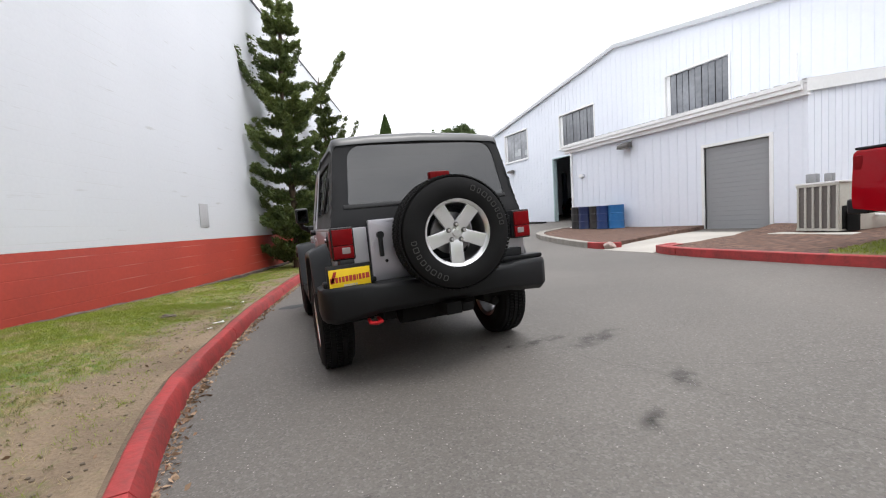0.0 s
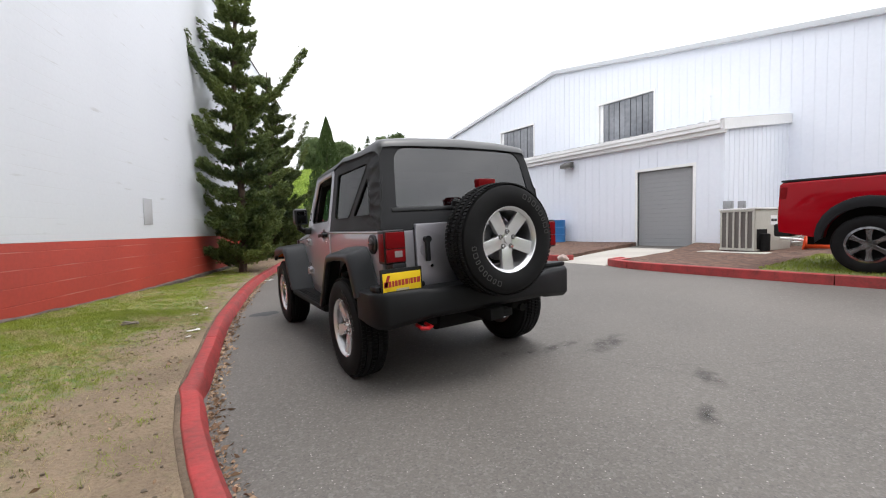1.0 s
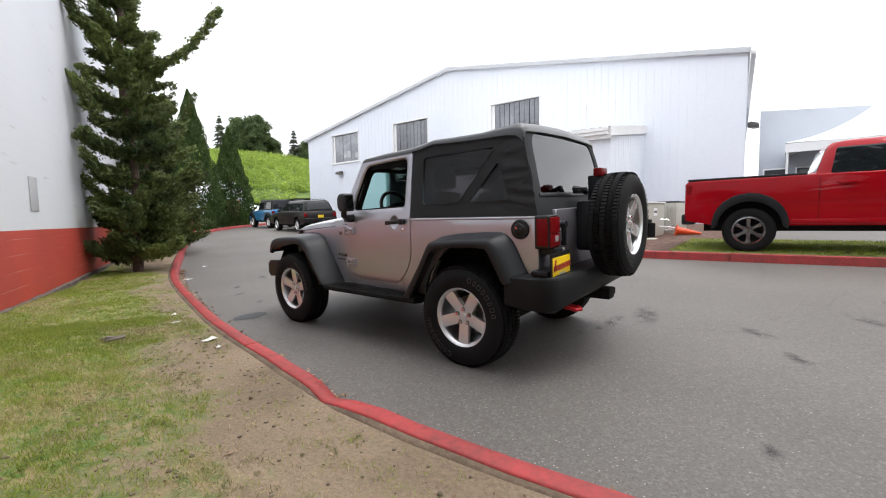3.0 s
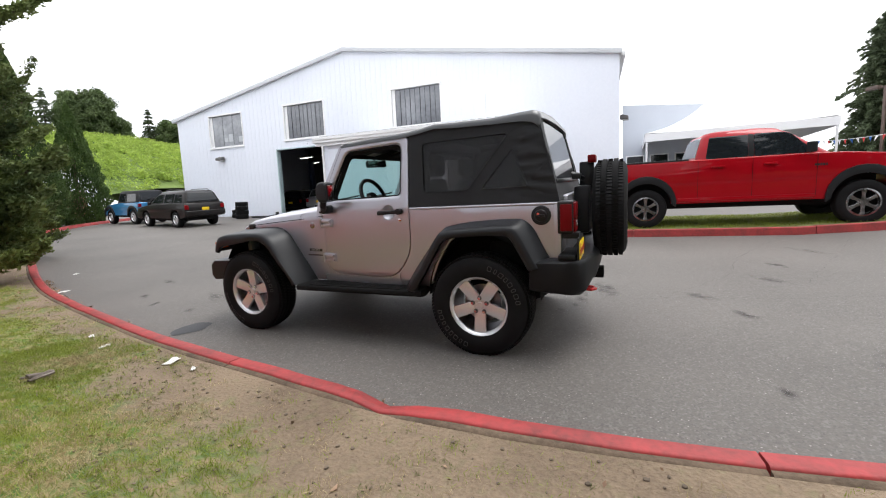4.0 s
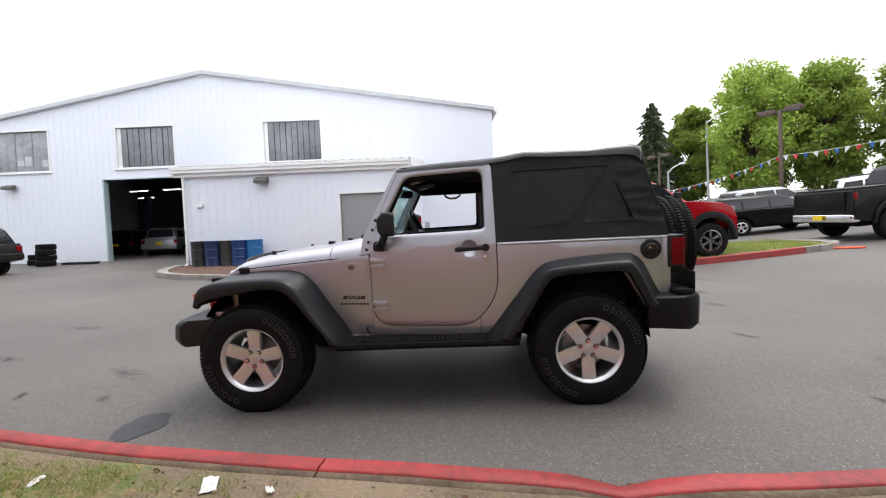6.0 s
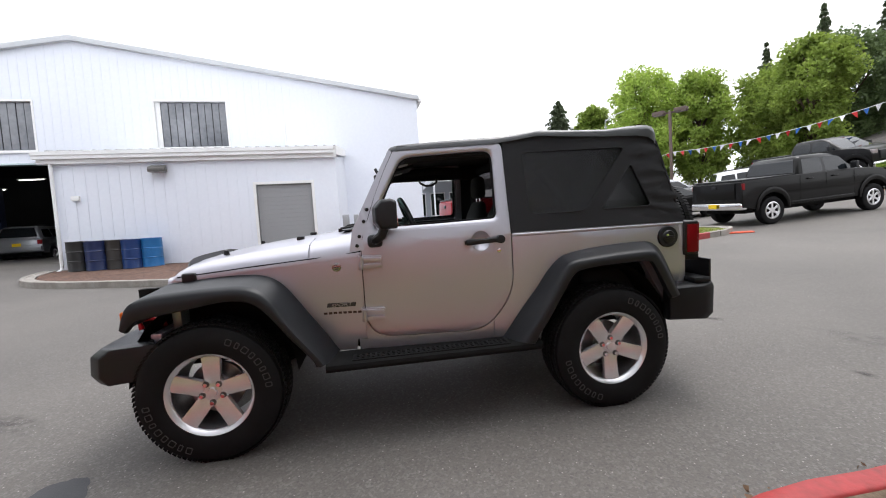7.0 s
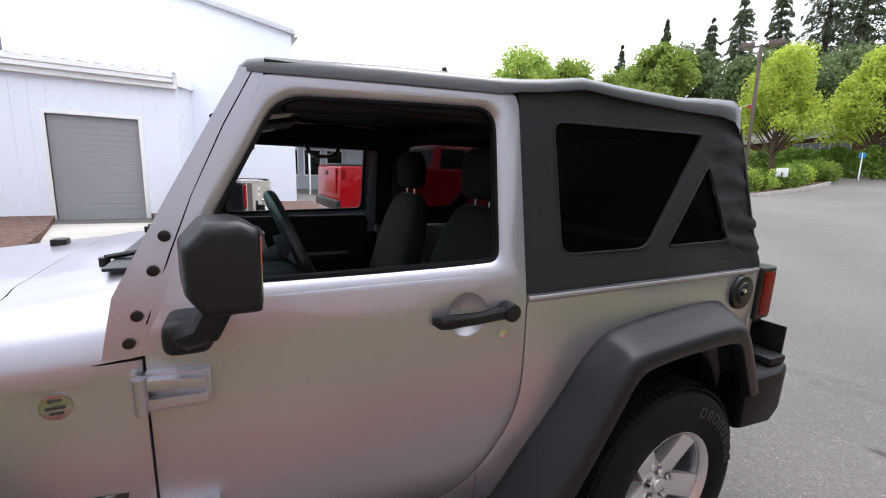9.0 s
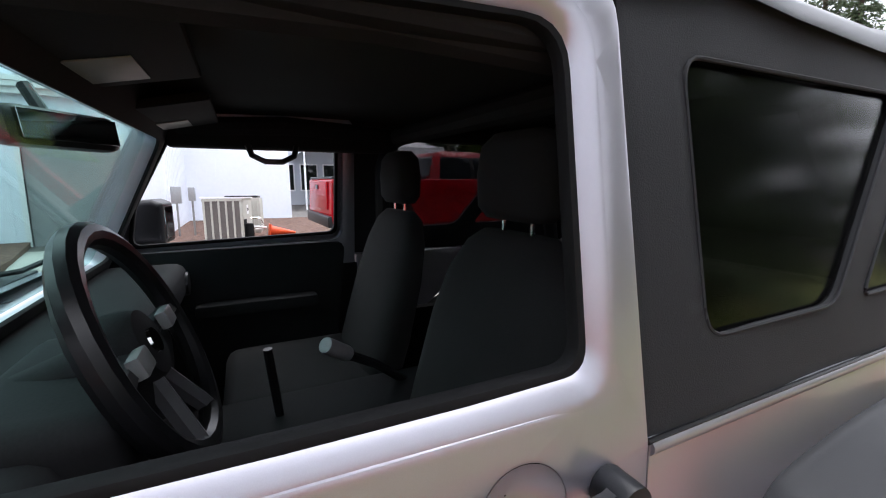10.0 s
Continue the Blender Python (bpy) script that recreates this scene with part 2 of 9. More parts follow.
def bevel(bm, width, segments=2, angle=30):
    edges = [e for e in bm.edges if len(e.link_faces) == 2 and e.calc_face_angle(0) > radians(angle)]
    if edges and width > 0:
        bmesh.ops.bevel(bm, geom=edges, offset=width, segments=segments, affect="EDGES", profile=0.6, clamp_overlap=True)
    return bm


def box(x0, x1, y0, y1, z0, z1, r=0.0, bm=None, seg=2):
    own = bmesh.new()
    bmesh.ops.create_cube(own, size=1, matrix=Matrix.LocRotScale(((x0 + x1) / 2, (y0 + y1) / 2, (z0 + z1) / 2), None, (abs(x1 - x0), abs(y1 - y0), abs(z1 - z0))))
    bevel(own, r, seg)
    return merge(bm, own)


def merge(bm, own, m=None):
    if m is not None:
        bmesh.ops.transform(own, matrix=m, verts=own.verts)
    if bm is None:
        return own
    tmp = bpy.data.meshes.new("tmp")
    own.to_mesh(tmp)
    own.free()
    bm.from_mesh(tmp)
    bpy.data.meshes.remove(tmp)
    return bm


def cyl(c, axis, r, length, bm=None, n=24, r2=None, bev=0.0):
    own = bmesh.new()
    bmesh.ops.create_cone(own, cap_ends=True, segments=n, radius1=r, radius2=r if r2 is None else r2, depth=length)
    bevel(own, bev, 2, 50)
    turn = Vector((0, 0, 1)).rotation_difference(Vector(axis)).to_matrix().to_4x4()
    bmesh.ops.transform(own, matrix=Matrix.Translation(c) @ turn, verts=own.verts)
    return merge(bm, own)


def sheet(outer, holes, place, thick, bm=None, r=0.0, seg=2):
    """A plate with holes: 2D outlines, place(u, v) -> corner; thick: the vector to its back."""
    own = bmesh.new()
    edges = []
    for loop in (outer, *holes):
        vs = [own.verts.new(place(u, v)) for u, v in loop]
        edges += [own.edges.new((vs[i], vs[(i + 1) % len(vs)])) for i in range(len(vs))]
    if holes:
        bmesh.ops.triangle_fill(own, use_beauty=True, use_dissolve=False, edges=edges)
    else:
        own.faces.new(own.verts)
    made = bmesh.ops.extrude_face_region(own, geom=list(own.faces))
    vs = [g for g in made["geom"] if isinstance(g, bmesh.types.BMVert)]
    bmesh.ops.translate(own, vec=thick, verts=vs)
    bmesh.ops.recalc_face_normals(own, faces=own.faces)
    bevel(own, r, seg, 40)
    return merge(bm, own)


def loft(rings, closed=True, caps=True, bm=None):
    """Skins rings of equally many points."""
    own = bmesh.new()
    vs = [[own.verts.new(p) for p in ring] for ring in rings]
    k = len(rings[0])
    for a, b in zip(vs, vs[1:]):
        for i in range(k if closed else k - 1):
            own.faces.new((a[i], a[(i + 1) % k], b[(i + 1) % k], b[i]))
    if caps and closed:
        own.faces.new(vs[0])
        own.faces.new(vs[-1])
    bmesh.ops.recalc_face_normals(own, faces=own.faces)
    return merge(bm, own)


def tube(path, r, n=8, bm=None, ends=None):
    """A round bar along a path; ends: its radius at the far end."""
    pts = [Vector(p) for p in path]
    rings = []
    for i, p in enumerate(pts):
        d = (pts[min(i + 1, len(pts) - 1)] - pts[max(i - 1, 0)]).normalized()
        side = d.cross(Vector((0.31, 0.17, 0.94))).normalized()
        up = side.cross(d)
        q = r if ends is None else r + (ends - r) * i / (len(pts) - 1)
        rings.append([p + q * (math.cos(6.2832 * k / n) * side + math.sin(6.2832 * k / n) * up) for k in range(n)])
    return loft(rings, bm=bm)


def revolve(profile, n=48, bm=None):
    """Turns (radius, x) points about the x axis."""
    rings = [[(x, r * math.cos(6.28319 * k / n), r * math.sin(6.28319 * k / n)) for r, x in profile] for k in range(n)]
    own = bmesh.new()
    vs = [[own.verts.new(p) for p in ring] for ring in rings]
    for k in range(n):
        a, b = vs[k], vs[(k + 1) % n]
        for i in range(len(profile) - 1):
            own.faces.new((a[i], a[i + 1], b[i + 1], b[i]))
    bmesh.ops.recalc_face_normals(own, faces=own.faces)
    return merge(bm, own)


def smooth_path(pts, step):
    """Catmull-Rom through 2D points, sampled about every step metres."""
    p = [Vector(q) for q in pts]
    p = [2 * p[0] - p[1], *p, 2 * p[-1] - p[-2]]
    out = []
    for i in range(1, len(p) - 2):
        k = max(1, round((p[i + 1] - p[i]).length / step))
        for j in range(k):
            t = j / k
            out.append(0.5 * (2 * p[i] + (p[i + 1] - p[i - 1]) * t + (2 * p[i - 1] - 5 * p[i] + 4 * p[i + 1] - p[i + 2]) * t * t + (3 * p[i] - p[i - 1] - 3 * p[i + 1] + p[i + 2]) * t ** 3))
    return out + [p[-2]]


def bars(words, x0, x1, y0, y1, bm, place, thick):
    """Plain bars in place of writing."""
    total = sum(words) + 0.35 * (len(words) - 1)
    u = x0
    for w in words:
        du = (x1 - x0) * w / total
        sheet([(u, y0), (u + du, y0), (u + du, y1), (u, y1)], (), place, thick, bm)
        u += du + (x1 - x0) * 0.35 / total
    return bm


def ground_z(x, y):
    """The lie of the asphalt: it rises to the buildings and along both ends of the drive."""
    cx = max(-40.0, min(60.0, x))
    n = -y
    back = 0.045 * max(0.0, min(n - 4, 6.0)) + 0.06 * max(0.0, min(n - 10, 6.0)) + 0.1 * max(0.0, min(n - 16, 24.0))
    return 0.039 * (cx + 0.79) + 0.02 * max(0.0, min(y, 45.0) - 9) + back

# ---- ground ----
def axis(near0, near1, step, far):
    a = list(np.arange(near0, near1, step))
    out, d = [], step
    while d < far:
        d *= 1.6
        out.append(d)
    return [near0 - d for d in reversed(out)] + a + [near1] + [near1 + d for d in out]


def build_ground():
    bm = bmesh.new()
    xs, ys = axis(-12, 40, 1.0, 1500), axis(-50, 46, 1.0, 1500)
    grid = [[bm.verts.new((x, y, ground_z(x, y))) for y in ys] for x in xs]
    for i in range(len(xs) - 1):
        for j in range(len(ys) - 1):
            bm.faces.new((grid[i][j], grid[i + 1][j], grid[i + 1][j + 1], grid[i][j + 1]))
    ob = part("ground", bm, ASPHALT)
    return setting(ob, "worn grey asphalt drive with pale stone flecks", "asphalt")


# worn asphalt: pale stone flecks, a faint lighter cast in patches and dark oil spots
an, al, ap = nodes_of(ASPHALT)
a_ramp = [q for q in an if q.bl_idname == "ShaderNodeValToRGB"][0]
a_co = [q for q in an if q.bl_idname == "ShaderNodeTexCoord"][0]
a_vor = an.new("ShaderNodeTexVoronoi")
a_vor.inputs["Scale"].default_value = 34
a_cut = an.new("ShaderNodeValToRGB")
a_cut.color_ramp.elements[0].position, a_cut.color_ramp.elements[0].color = 0.10, (1, 1, 1, 1)
a_cut.color_ramp.elements[1].position, a_cut.color_ramp.elements[1].color = 0.17, (0, 0, 0, 1)
a_rare = an.new("ShaderNodeMath")
a_rare.operation, a_rare.inputs[1].default_value = "GREATER_THAN", 0.75
a_sep = an.new("ShaderNodeSeparateColor")
a_mul = an.new("ShaderNodeMath")
a_mul.operation = "MULTIPLY"
a_mix = an.new("ShaderNodeMix")
a_mix.data_type = "RGBA"
a_mix.inputs["B"].default_value = (0.36, 0.34, 0.31, 1)
al.new(a_co.outputs["Object"], a_vor.inputs["Vector"])
al.new(a_vor.outputs["Distance"], a_cut.inputs["Fac"])
al.new(a_vor.outputs["Color"], a_sep.inputs["Color"])
al.new(a_sep.outputs["Red"], a_rare.inputs[0])
al.new(a_cut.outputs["Color"], a_mul.inputs[0])
al.new(a_rare.outputs[0], a_mul.inputs[1])
al.new(a_mul.outputs[0], a_mix.inputs["Factor"])
al.new(a_ramp.outputs["Color"], a_mix.inputs["A"])
al.new(a_mix.outputs["Result"], ap.inputs["Base Color"])
stone_flecks(ASPHALT, (0.24, 0.23, 0.22), 80.0)

build_ground()

NEAR_KERB = smooth_path([(-1.15, -22), (-1.15, -9), (-1.3, -5.0), (-1.5, -3.4), (-1.76, -1.85), (-1.88, -0.8), (-1.90, 0.0), (-1.86, 0.4), (-1.71, 1.6), (-1.62, 2.3), (-1.40, 3.5),
                         (-0.76, 6.4), (0.02, 8.9), (1.05, 11.7), (2.5, 15.6), (4.3, 20.0), (6.6, 23.8), (9.5, 26.6), (14.0, 29.0)], 0.25)


def heave(y):
    """Where a root has pushed the near kerb out of line."""
    return math.exp(-((y - 0.17) / 0.17) ** 2) - 0.55 * math.exp(-((y + 0.12) / 0.12) ** 2)


def kerb(name, path, mats, width=0.16, high=0.15, joint=3.0, first=0.0, z_of=ground_z, label="", down=0.08, broken=False, rear_mat=None):
    """Kerb stones along the roadside edge of a path, the body to the left of its way. Short gaps stand open as joints."""
    root = setting(thing(name, label, "kerb"), label)
    dist, segs, cur = first, [], [path[0]]
    for a, b in zip(path, path[1:]):
        dist += (b - a).length
        cur.append(b)
        if dist >= joint:
            segs.append(cur)
            cur, dist = [b], 0.0
    if len(cur) > 1:
        segs.append(cur)
    prof = [(-0.035, -down), (-0.012, high * 0.72), (0.018, high), (0.105, high), (0.118, high - 0.012), (0.118, -down)]
    rear = [(0.1185, -down), (0.1185, high - 0.014), (width - 0.015, high - 0.018), (width, high - 0.04), (width + 0.008, -down)]
    for k, seg in enumerate(segs):
        rings, backs = [], []
        for i, p in enumerate(seg):
            d = (seg[min(i + 1, len(seg) - 1)] - seg[max(i - 1, 0)]).normalized()
            nrm = Vector((-d.y, d.x))
            q = p.copy()
            if i == 0:
                q += d * 0.006
            if i == len(seg) - 1:
                q -= d * 0.006
            wob = 0.008 * noise.noise((p.x * 2.1, p.y * 2.1, 3.0)) + (0.030 * heave(p.y) if broken else 0)
            rings.append([(q.x + nrm.x * (u + wob), q.y + nrm.y * (u + wob), z_of(q.x, q.y) + v + (0.006 * noise.noise((p.x * 3, p.y * 3, 9.0)) - (0.034 * heave(p.y) * (1 if u < 0.05 else 0.5) if broken else 0) + (0.02 * heave(p.y) * noise.noise((p.x * 20, p.y * 20, 9.0)) if broken else 0) if v > 0 else 0)) for u, v in prof])
            backs.append([(q.x + nrm.x * (u + wob), q.y + nrm.y * (u + wob), z_of(q.x, q.y) + v + (0.006 * noise.noise((p.x * 3, p.y * 3, 9.0)) - (0.034 * heave(p.y) * (1 if u < 0.05 else 0.5) if broken else 0) + (0.02 * heave(p.y) * noise.noise((p.x * 20, p.y * 20, 9.0)) if broken else 0) if v > 0 else 0)) for u, v in rear])
        part("kerb_stone", loft(rings), mats[min(k, len(mats) - 1)] if len(mats) > 1 else mats[0], root, smooth=50)
        part("kerb_back", loft(backs), rear_mat or (mats[min(k, len(mats) - 1)] if len(mats) > 1 else mats[0]), root, "" if rear_mat is None else "dirty unpainted back of the kerb, its shade darkened into the colour", smooth=50)
    return root


kerb("kerb_1", NEAR_KERB, [KERB_RED], label="red-painted concrete kerb along the lawn", first=1.35, broken=True, rear_mat=KERB_BACK)


def wall_x(y):
    """The face of the tall block wall along the lawn."""
    return -2.591 + 0.3605 * (y - 6.092)


def lawn_cover(x, y, dk):
    """How much grass stands at a place; dk: metres from the kerb."""
    n1 = noise.noise((x * 0.9, y * 0.9, 1.7)) * 0.6 + noise.noise((x * 2.7, y * 2.7, 5.1)) * 0.35 + noise.noise((x * 7, y * 7, 8.0)) * 0.15
    edge = 0.78 if y < 1.2 else 0.78 - 0.48 * min(1, (y - 1.2) / 1.6)
    c = (dk - edge) * 1.6 + 0.22 + n1 * 1.75
    dw = x - wall_x(y)
    if y < 4.5:
        c -= max(0.0, 1.0 - dw / 1.2) * 0.9
    if y > 7.8:
        c -= (y - 7.8) * 0.5
    c += 0.55 * max(0.0, min(1.0, (y - 2.35) / 0.8)) * max(0.0, min(1.0, (7.0 - y) / 1.0))
    c -= 0.6 * math.exp(-((x + 2.22) ** 2 + (y - 2.1) ** 2) / 0.10)
    return max(0.0, min(1.0, c + 0.15))


def build_lawn():
    bm = bmesh.new()
    lay = bm.verts.layers.float.new("cover")
    path = [p for p in NEAR_KERB if -14 < p.y < 24]
    fine = smooth_path([(p.x, p.y) for p in path[::2]], 0.09)
    cols = []
    for p in fine:
        y = p.y
        x0, x1 = p.x - 0.15, min(wall_x(y) - 0.05, p.x - 0.6)
        zk, zw = ground_z(p.x, y) + 0.122, max(0.10, 0.27 - 0.033 * (y - 2.2))
        zw = max(zw, ground_z(x1, y) + 0.1)
        k, col = 52, []
        for i in range(k + 1):
            f = i / k
            x = x0 + (x1 - x0) * f
            s = f * f * (3 - 2 * f)
            c = lawn_cover(x, y, x0 - x)
            h = 0.028 * noise.noise((x * 1.6, y * 1.6, 0.3)) + 0.014 * noise.noise((x * 6, y * 6, 2.0)) + 0.012 * c
            v = bm.verts.new((x, y, zk + (zw - zk) * s + h * min(1, 6 * f)))
            v[lay] = c
            col.append(v)
        cols.append(col)
    for a, b in zip(cols, cols[1:]):
        for i in range(len(a) - 1):
            bm.faces.new((a[i], a[i + 1], b[i + 1], b[i]))
    return setting(part("lawn", bm, LAWN, smooth=60), "patchy lawn with dry straw and bare trodden soil", "lawn")


LAWN = mat("patchy_lawn", (0.262, 0.196, 0.130), (0.145, 0.105, 0.070), 0.95, big=1.3, small=45, bump=0.9, depth=0.02)
ln, ll, lp = nodes_of(LAWN)
l_ramp = [q for q in ln if q.bl_idname == "ShaderNodeValToRGB"][0]
l_att = ln.new("ShaderNodeAttribute")
l_att.attribute_name = "cover"
l_n = ln.new("ShaderNodeTexNoise")
l_n.inputs["Scale"].default_value, l_n.inputs["Detail"].default_value = 14, 6
l_co = [q for q in ln if q.bl_idname == "ShaderNodeTexCoord"][0]
ll.new(l_co.outputs["Object"], l_n.inputs["Vector"])
l_sum = ln.new("ShaderNodeMath")
l_sum.operation, l_sum.inputs[1].default_value = "MULTIPLY_ADD", 1.15
l_off = ln.new("ShaderNodeMath")
l_off.operation, l_off.inputs[1].default_value = "SUBTRACT", 0.55
ll.new(l_n.outputs["Fac"], l_off.inputs[0])
ll.new(l_att.outputs["Fac"], l_sum.inputs[0])
ll.new(l_off.outputs[0], l_sum.inputs[2])
l_green = ln.new("ShaderNodeValToRGB")
l_green.color_ramp.elements[0].position, l_green.color_ramp.elements[0].color = 0.36, (0.32, 0.25, 0.115, 1)
l_green.color_ramp.elements[1].position, l_green.color_ramp.elements[1].color = 0.60, (0.095, 0.165, 0.030, 1)
ll.new(l_n.outputs["Fac"], l_green.inputs["Fac"])
l_mix = ln.new("ShaderNodeMix")
l_mix.data_type = "RGBA"
l_mix.clamp_factor = True
ll.new(l_sum.outputs[0], l_mix.inputs["Factor"])
ll.new(l_ramp.outputs["Color"], l_mix.inputs["A"])
ll.new(l_green.outputs["Color"], l_mix.inputs["B"])
ll.new(l_mix.outputs["Result"], lp.inputs["Base Color"])
build_lawn()


# ---- the tall block wall along the lawn ----
def block_relief(m, scale_z=0.2, joint=(0.5, 0.5, 0.5), scuff=(0.5, 0.5, 0.5), wear=0.6, relief=0.5):
    """Courses of painted blocks as a fine relief on a wall that runs along its own y."""
    n, l, p = nodes_of(m)
    co = [q for q in n if q.bl_idname == "ShaderNodeTexCoord"][0]
    sep, comb = n.new("ShaderNodeSeparateXYZ"), n.new("ShaderNodeCombineXYZ")
    brick = n.new("ShaderNodeTexBrick")
    brick.inputs["Scale"].default_value = 1.0
    brick.inputs["Brick Width"].default_value, brick.inputs["Row Height"].default_value = 60.0, scale_z
    brick.inputs["Mortar Size"].default_value, brick.inputs["Mortar Smooth"].default_value = 0.006, 0.6
    l.new(co.outputs["Object"], sep.inputs[0])
    l.new(sep.outputs["Y"], comb.inputs["X"])
    l.new(sep.outputs["Z"], comb.inputs["Y"])
    l.new(comb.outputs[0], brick.inputs["Vector"])
    b2 = n.new("ShaderNodeBump")
    b2.invert = True
    b2.inputs["Strength"].default_value, b2.inputs["Distance"].default_value = relief, 0.008
    l.new(brick.outputs["Fac"], b2.inputs["Height"])
    old = [q for q in n if q.bl_idname == "ShaderNodeBump"][0]
    l.new(old.outputs["Normal"], b2.inputs["Normal"])
    l.new(b2.outputs["Normal"], p.inputs["Normal"])
    # worn paint along some joints, and a few scuffs
    big, rng, mul = n.new("ShaderNodeTexNoise"), n.new("ShaderNodeMapRange"), n.new("ShaderNodeMath")
    big.inputs["Scale"].default_value, big.inputs["Detail"].default_value = 1.1, 5
    rng.inputs["From Min"].default_value, rng.inputs["From Max"].default_value = 0.46, 0.68
    rng.inputs["To Max"].default_value = wear
    mul.operation = "MULTIPLY"
    l.new(co.outputs["Object"], big.inputs["Vector"])
    l.new(big.outputs["Fac"], rng.inputs["Value"])
    l.new(rng.outputs["Result"], mul.inputs[0])
    l.new(brick.outputs["Fac"], mul.inputs[1])
    mix = n.new("ShaderNodeMix")
    mix.data_type = "RGBA"
    mix.inputs["B"].default_value = (*joint, 1)
    l.new(mul.outputs[0], mix.inputs["Factor"])
    l.new(p.inputs["Base Color"].links[0].from_socket, mix.inputs["A"])
    st, mp = n.new("ShaderNodeTexNoise"), n.new("ShaderNodeMapping")
    mp.inputs["Scale"].default_value = (1.0, 1.3, 11.0)
    st.inputs["Scale"].default_value, st.inputs["Detail"].default_value = 1.0, 6
    sr, sm = n.new("ShaderNodeMapRange"), n.new("ShaderNodeMix")
    sr.inputs["From Min"].default_value, sr.inputs["From Max"].default_value = 0.66, 0.74
    sr.inputs["To Max"].default_value = 0.55
    sm.data_type = "RGBA"
    sm.inputs["B"].default_value = (*scuff, 1)
    l.new(co.outputs["Object"], mp.inputs["Vector"])
    l.new(mp.outputs[0], st.inputs["Vector"])
    l.new(st.outputs["Fac"], sr.inputs["Value"])
    l.new(sr.outputs["Result"], sm.inputs["Factor"])
    l.new(mix.outputs["Result"], sm.inputs["A"])
    l.new(sm.outputs["Result"], p.inputs["Base Color"])


block_relief(WALL_WHITE, joint=(0.66, 0.66, 0.67), scuff=(0.55, 0.55, 0.55), wear=0.4, relief=0.12)
block_relief(WALL_RED, joint=(0.52, 0.24, 0.20), scuff=(0.20, 0.05, 0.04), wear=0.75)
wall_turn = pose(wall_x(0), 0, 0, 0, 0, -math.degrees(math.atan(0.3605)))
WL = 1 / math.cos(math.atan(0.3605))
wall_w = part("wall_west", box(-0.3, 0, -3.2 * WL, 20.5 * WL, 1.105, 7.7, 0.01), WALL_WHITE)
wall_r = part("wall_west_base", box(-0.3, 0.004, -3.2 * WL, 20.5 * WL, -1.2, 1.105, 0.006), WALL_RED)
cap_w = part("wall_west_coping", box(-0.34, 0.03, -3.2 * WL, 20.5 * WL, 7.7, 7.76, 0.005), mat("dark_coping", (0.12, 0.12, 0.13), rough=0.5))
for o, s in ((wall_w, "tall white-painted concrete block wall"), (wall_r, "red-painted lower courses of the block wall"), (cap_w, "thin dark metal coping on the wall")):
    o.matrix_world = wall_turn
    setting(o, s, "wall")
# added dark strip in place of the shaded gap between wall and lawn
foot = part("wall_west_foot", loft([[(0.004, y * WL, -1.0), (0.05 + 0.012 * noise.noise((y * 2, 0.3, 1.0)), y * WL, -1.0), (0.045 + 0.012 * noise.noise((y * 2, 0.3, 1.0)), y * WL, h - 0.02), (0.02, y * WL, h), (0.0045, y * WL, h)] for y, h in [(y, max(0.16, 0.27 - 0.033 * (y - 2.2)) + 0.040 + 0.022 * noise.noise((y * 3.1, 2.2, 5.0)) + 0.012 * noise.noise((y * 11.0, 2.2, 5.0))) for y in np.arange(-3.1, 12.0, 0.15)]]), mat("wall_gap_shade", (0.15, 0.115, 0.10), (0.06, 0.045, 0.038), 0.9, big=6.0, small=45, bump=0.8, depth=0.01))
foot.matrix_world = wall_turn
setting(foot, "rough dark strip in place of the shaded gap along the wall", "trim")
plate = part("wall_plate", box(0.004, 0.016, 6.0 * WL, 6.3 * WL, 1.36, 1.84, 0.004), mat("grey_cover_plate", (0.50, 0.50, 0.52), (0.44, 0.44, 0.46), 0.5))
plate.matrix_world = wall_turn
tagged(plate, "blank grey-white cover plate on the block wall", "cover plate")

# ---- the metal building ----
SLOPE = -0.07
EAVE, RIDGE_Y, RIDGE_Z, Y_RIGHT, Y_LEFT = 7.27, 12.80, 9.48, -0.70, 25.45


def bx(u, d=0.0):
    return 16.1 + SLOPE * u + d


def bwall(d=0.0):
    return lambda u, v: (bx(u, d), u - SLOPE * d, v)


WINDOWS = [(7.44, 10.15), (14.32, 17.03), (20.15, 22.75)]
WIN_Z = (5.14, 7.04)
BAY = (13.8, 17.70, 4.60)


def rect(u0, u1, v0, v1):
    return [(u0, v0), (u1, v0), (u1, v1), (u0, v1)]


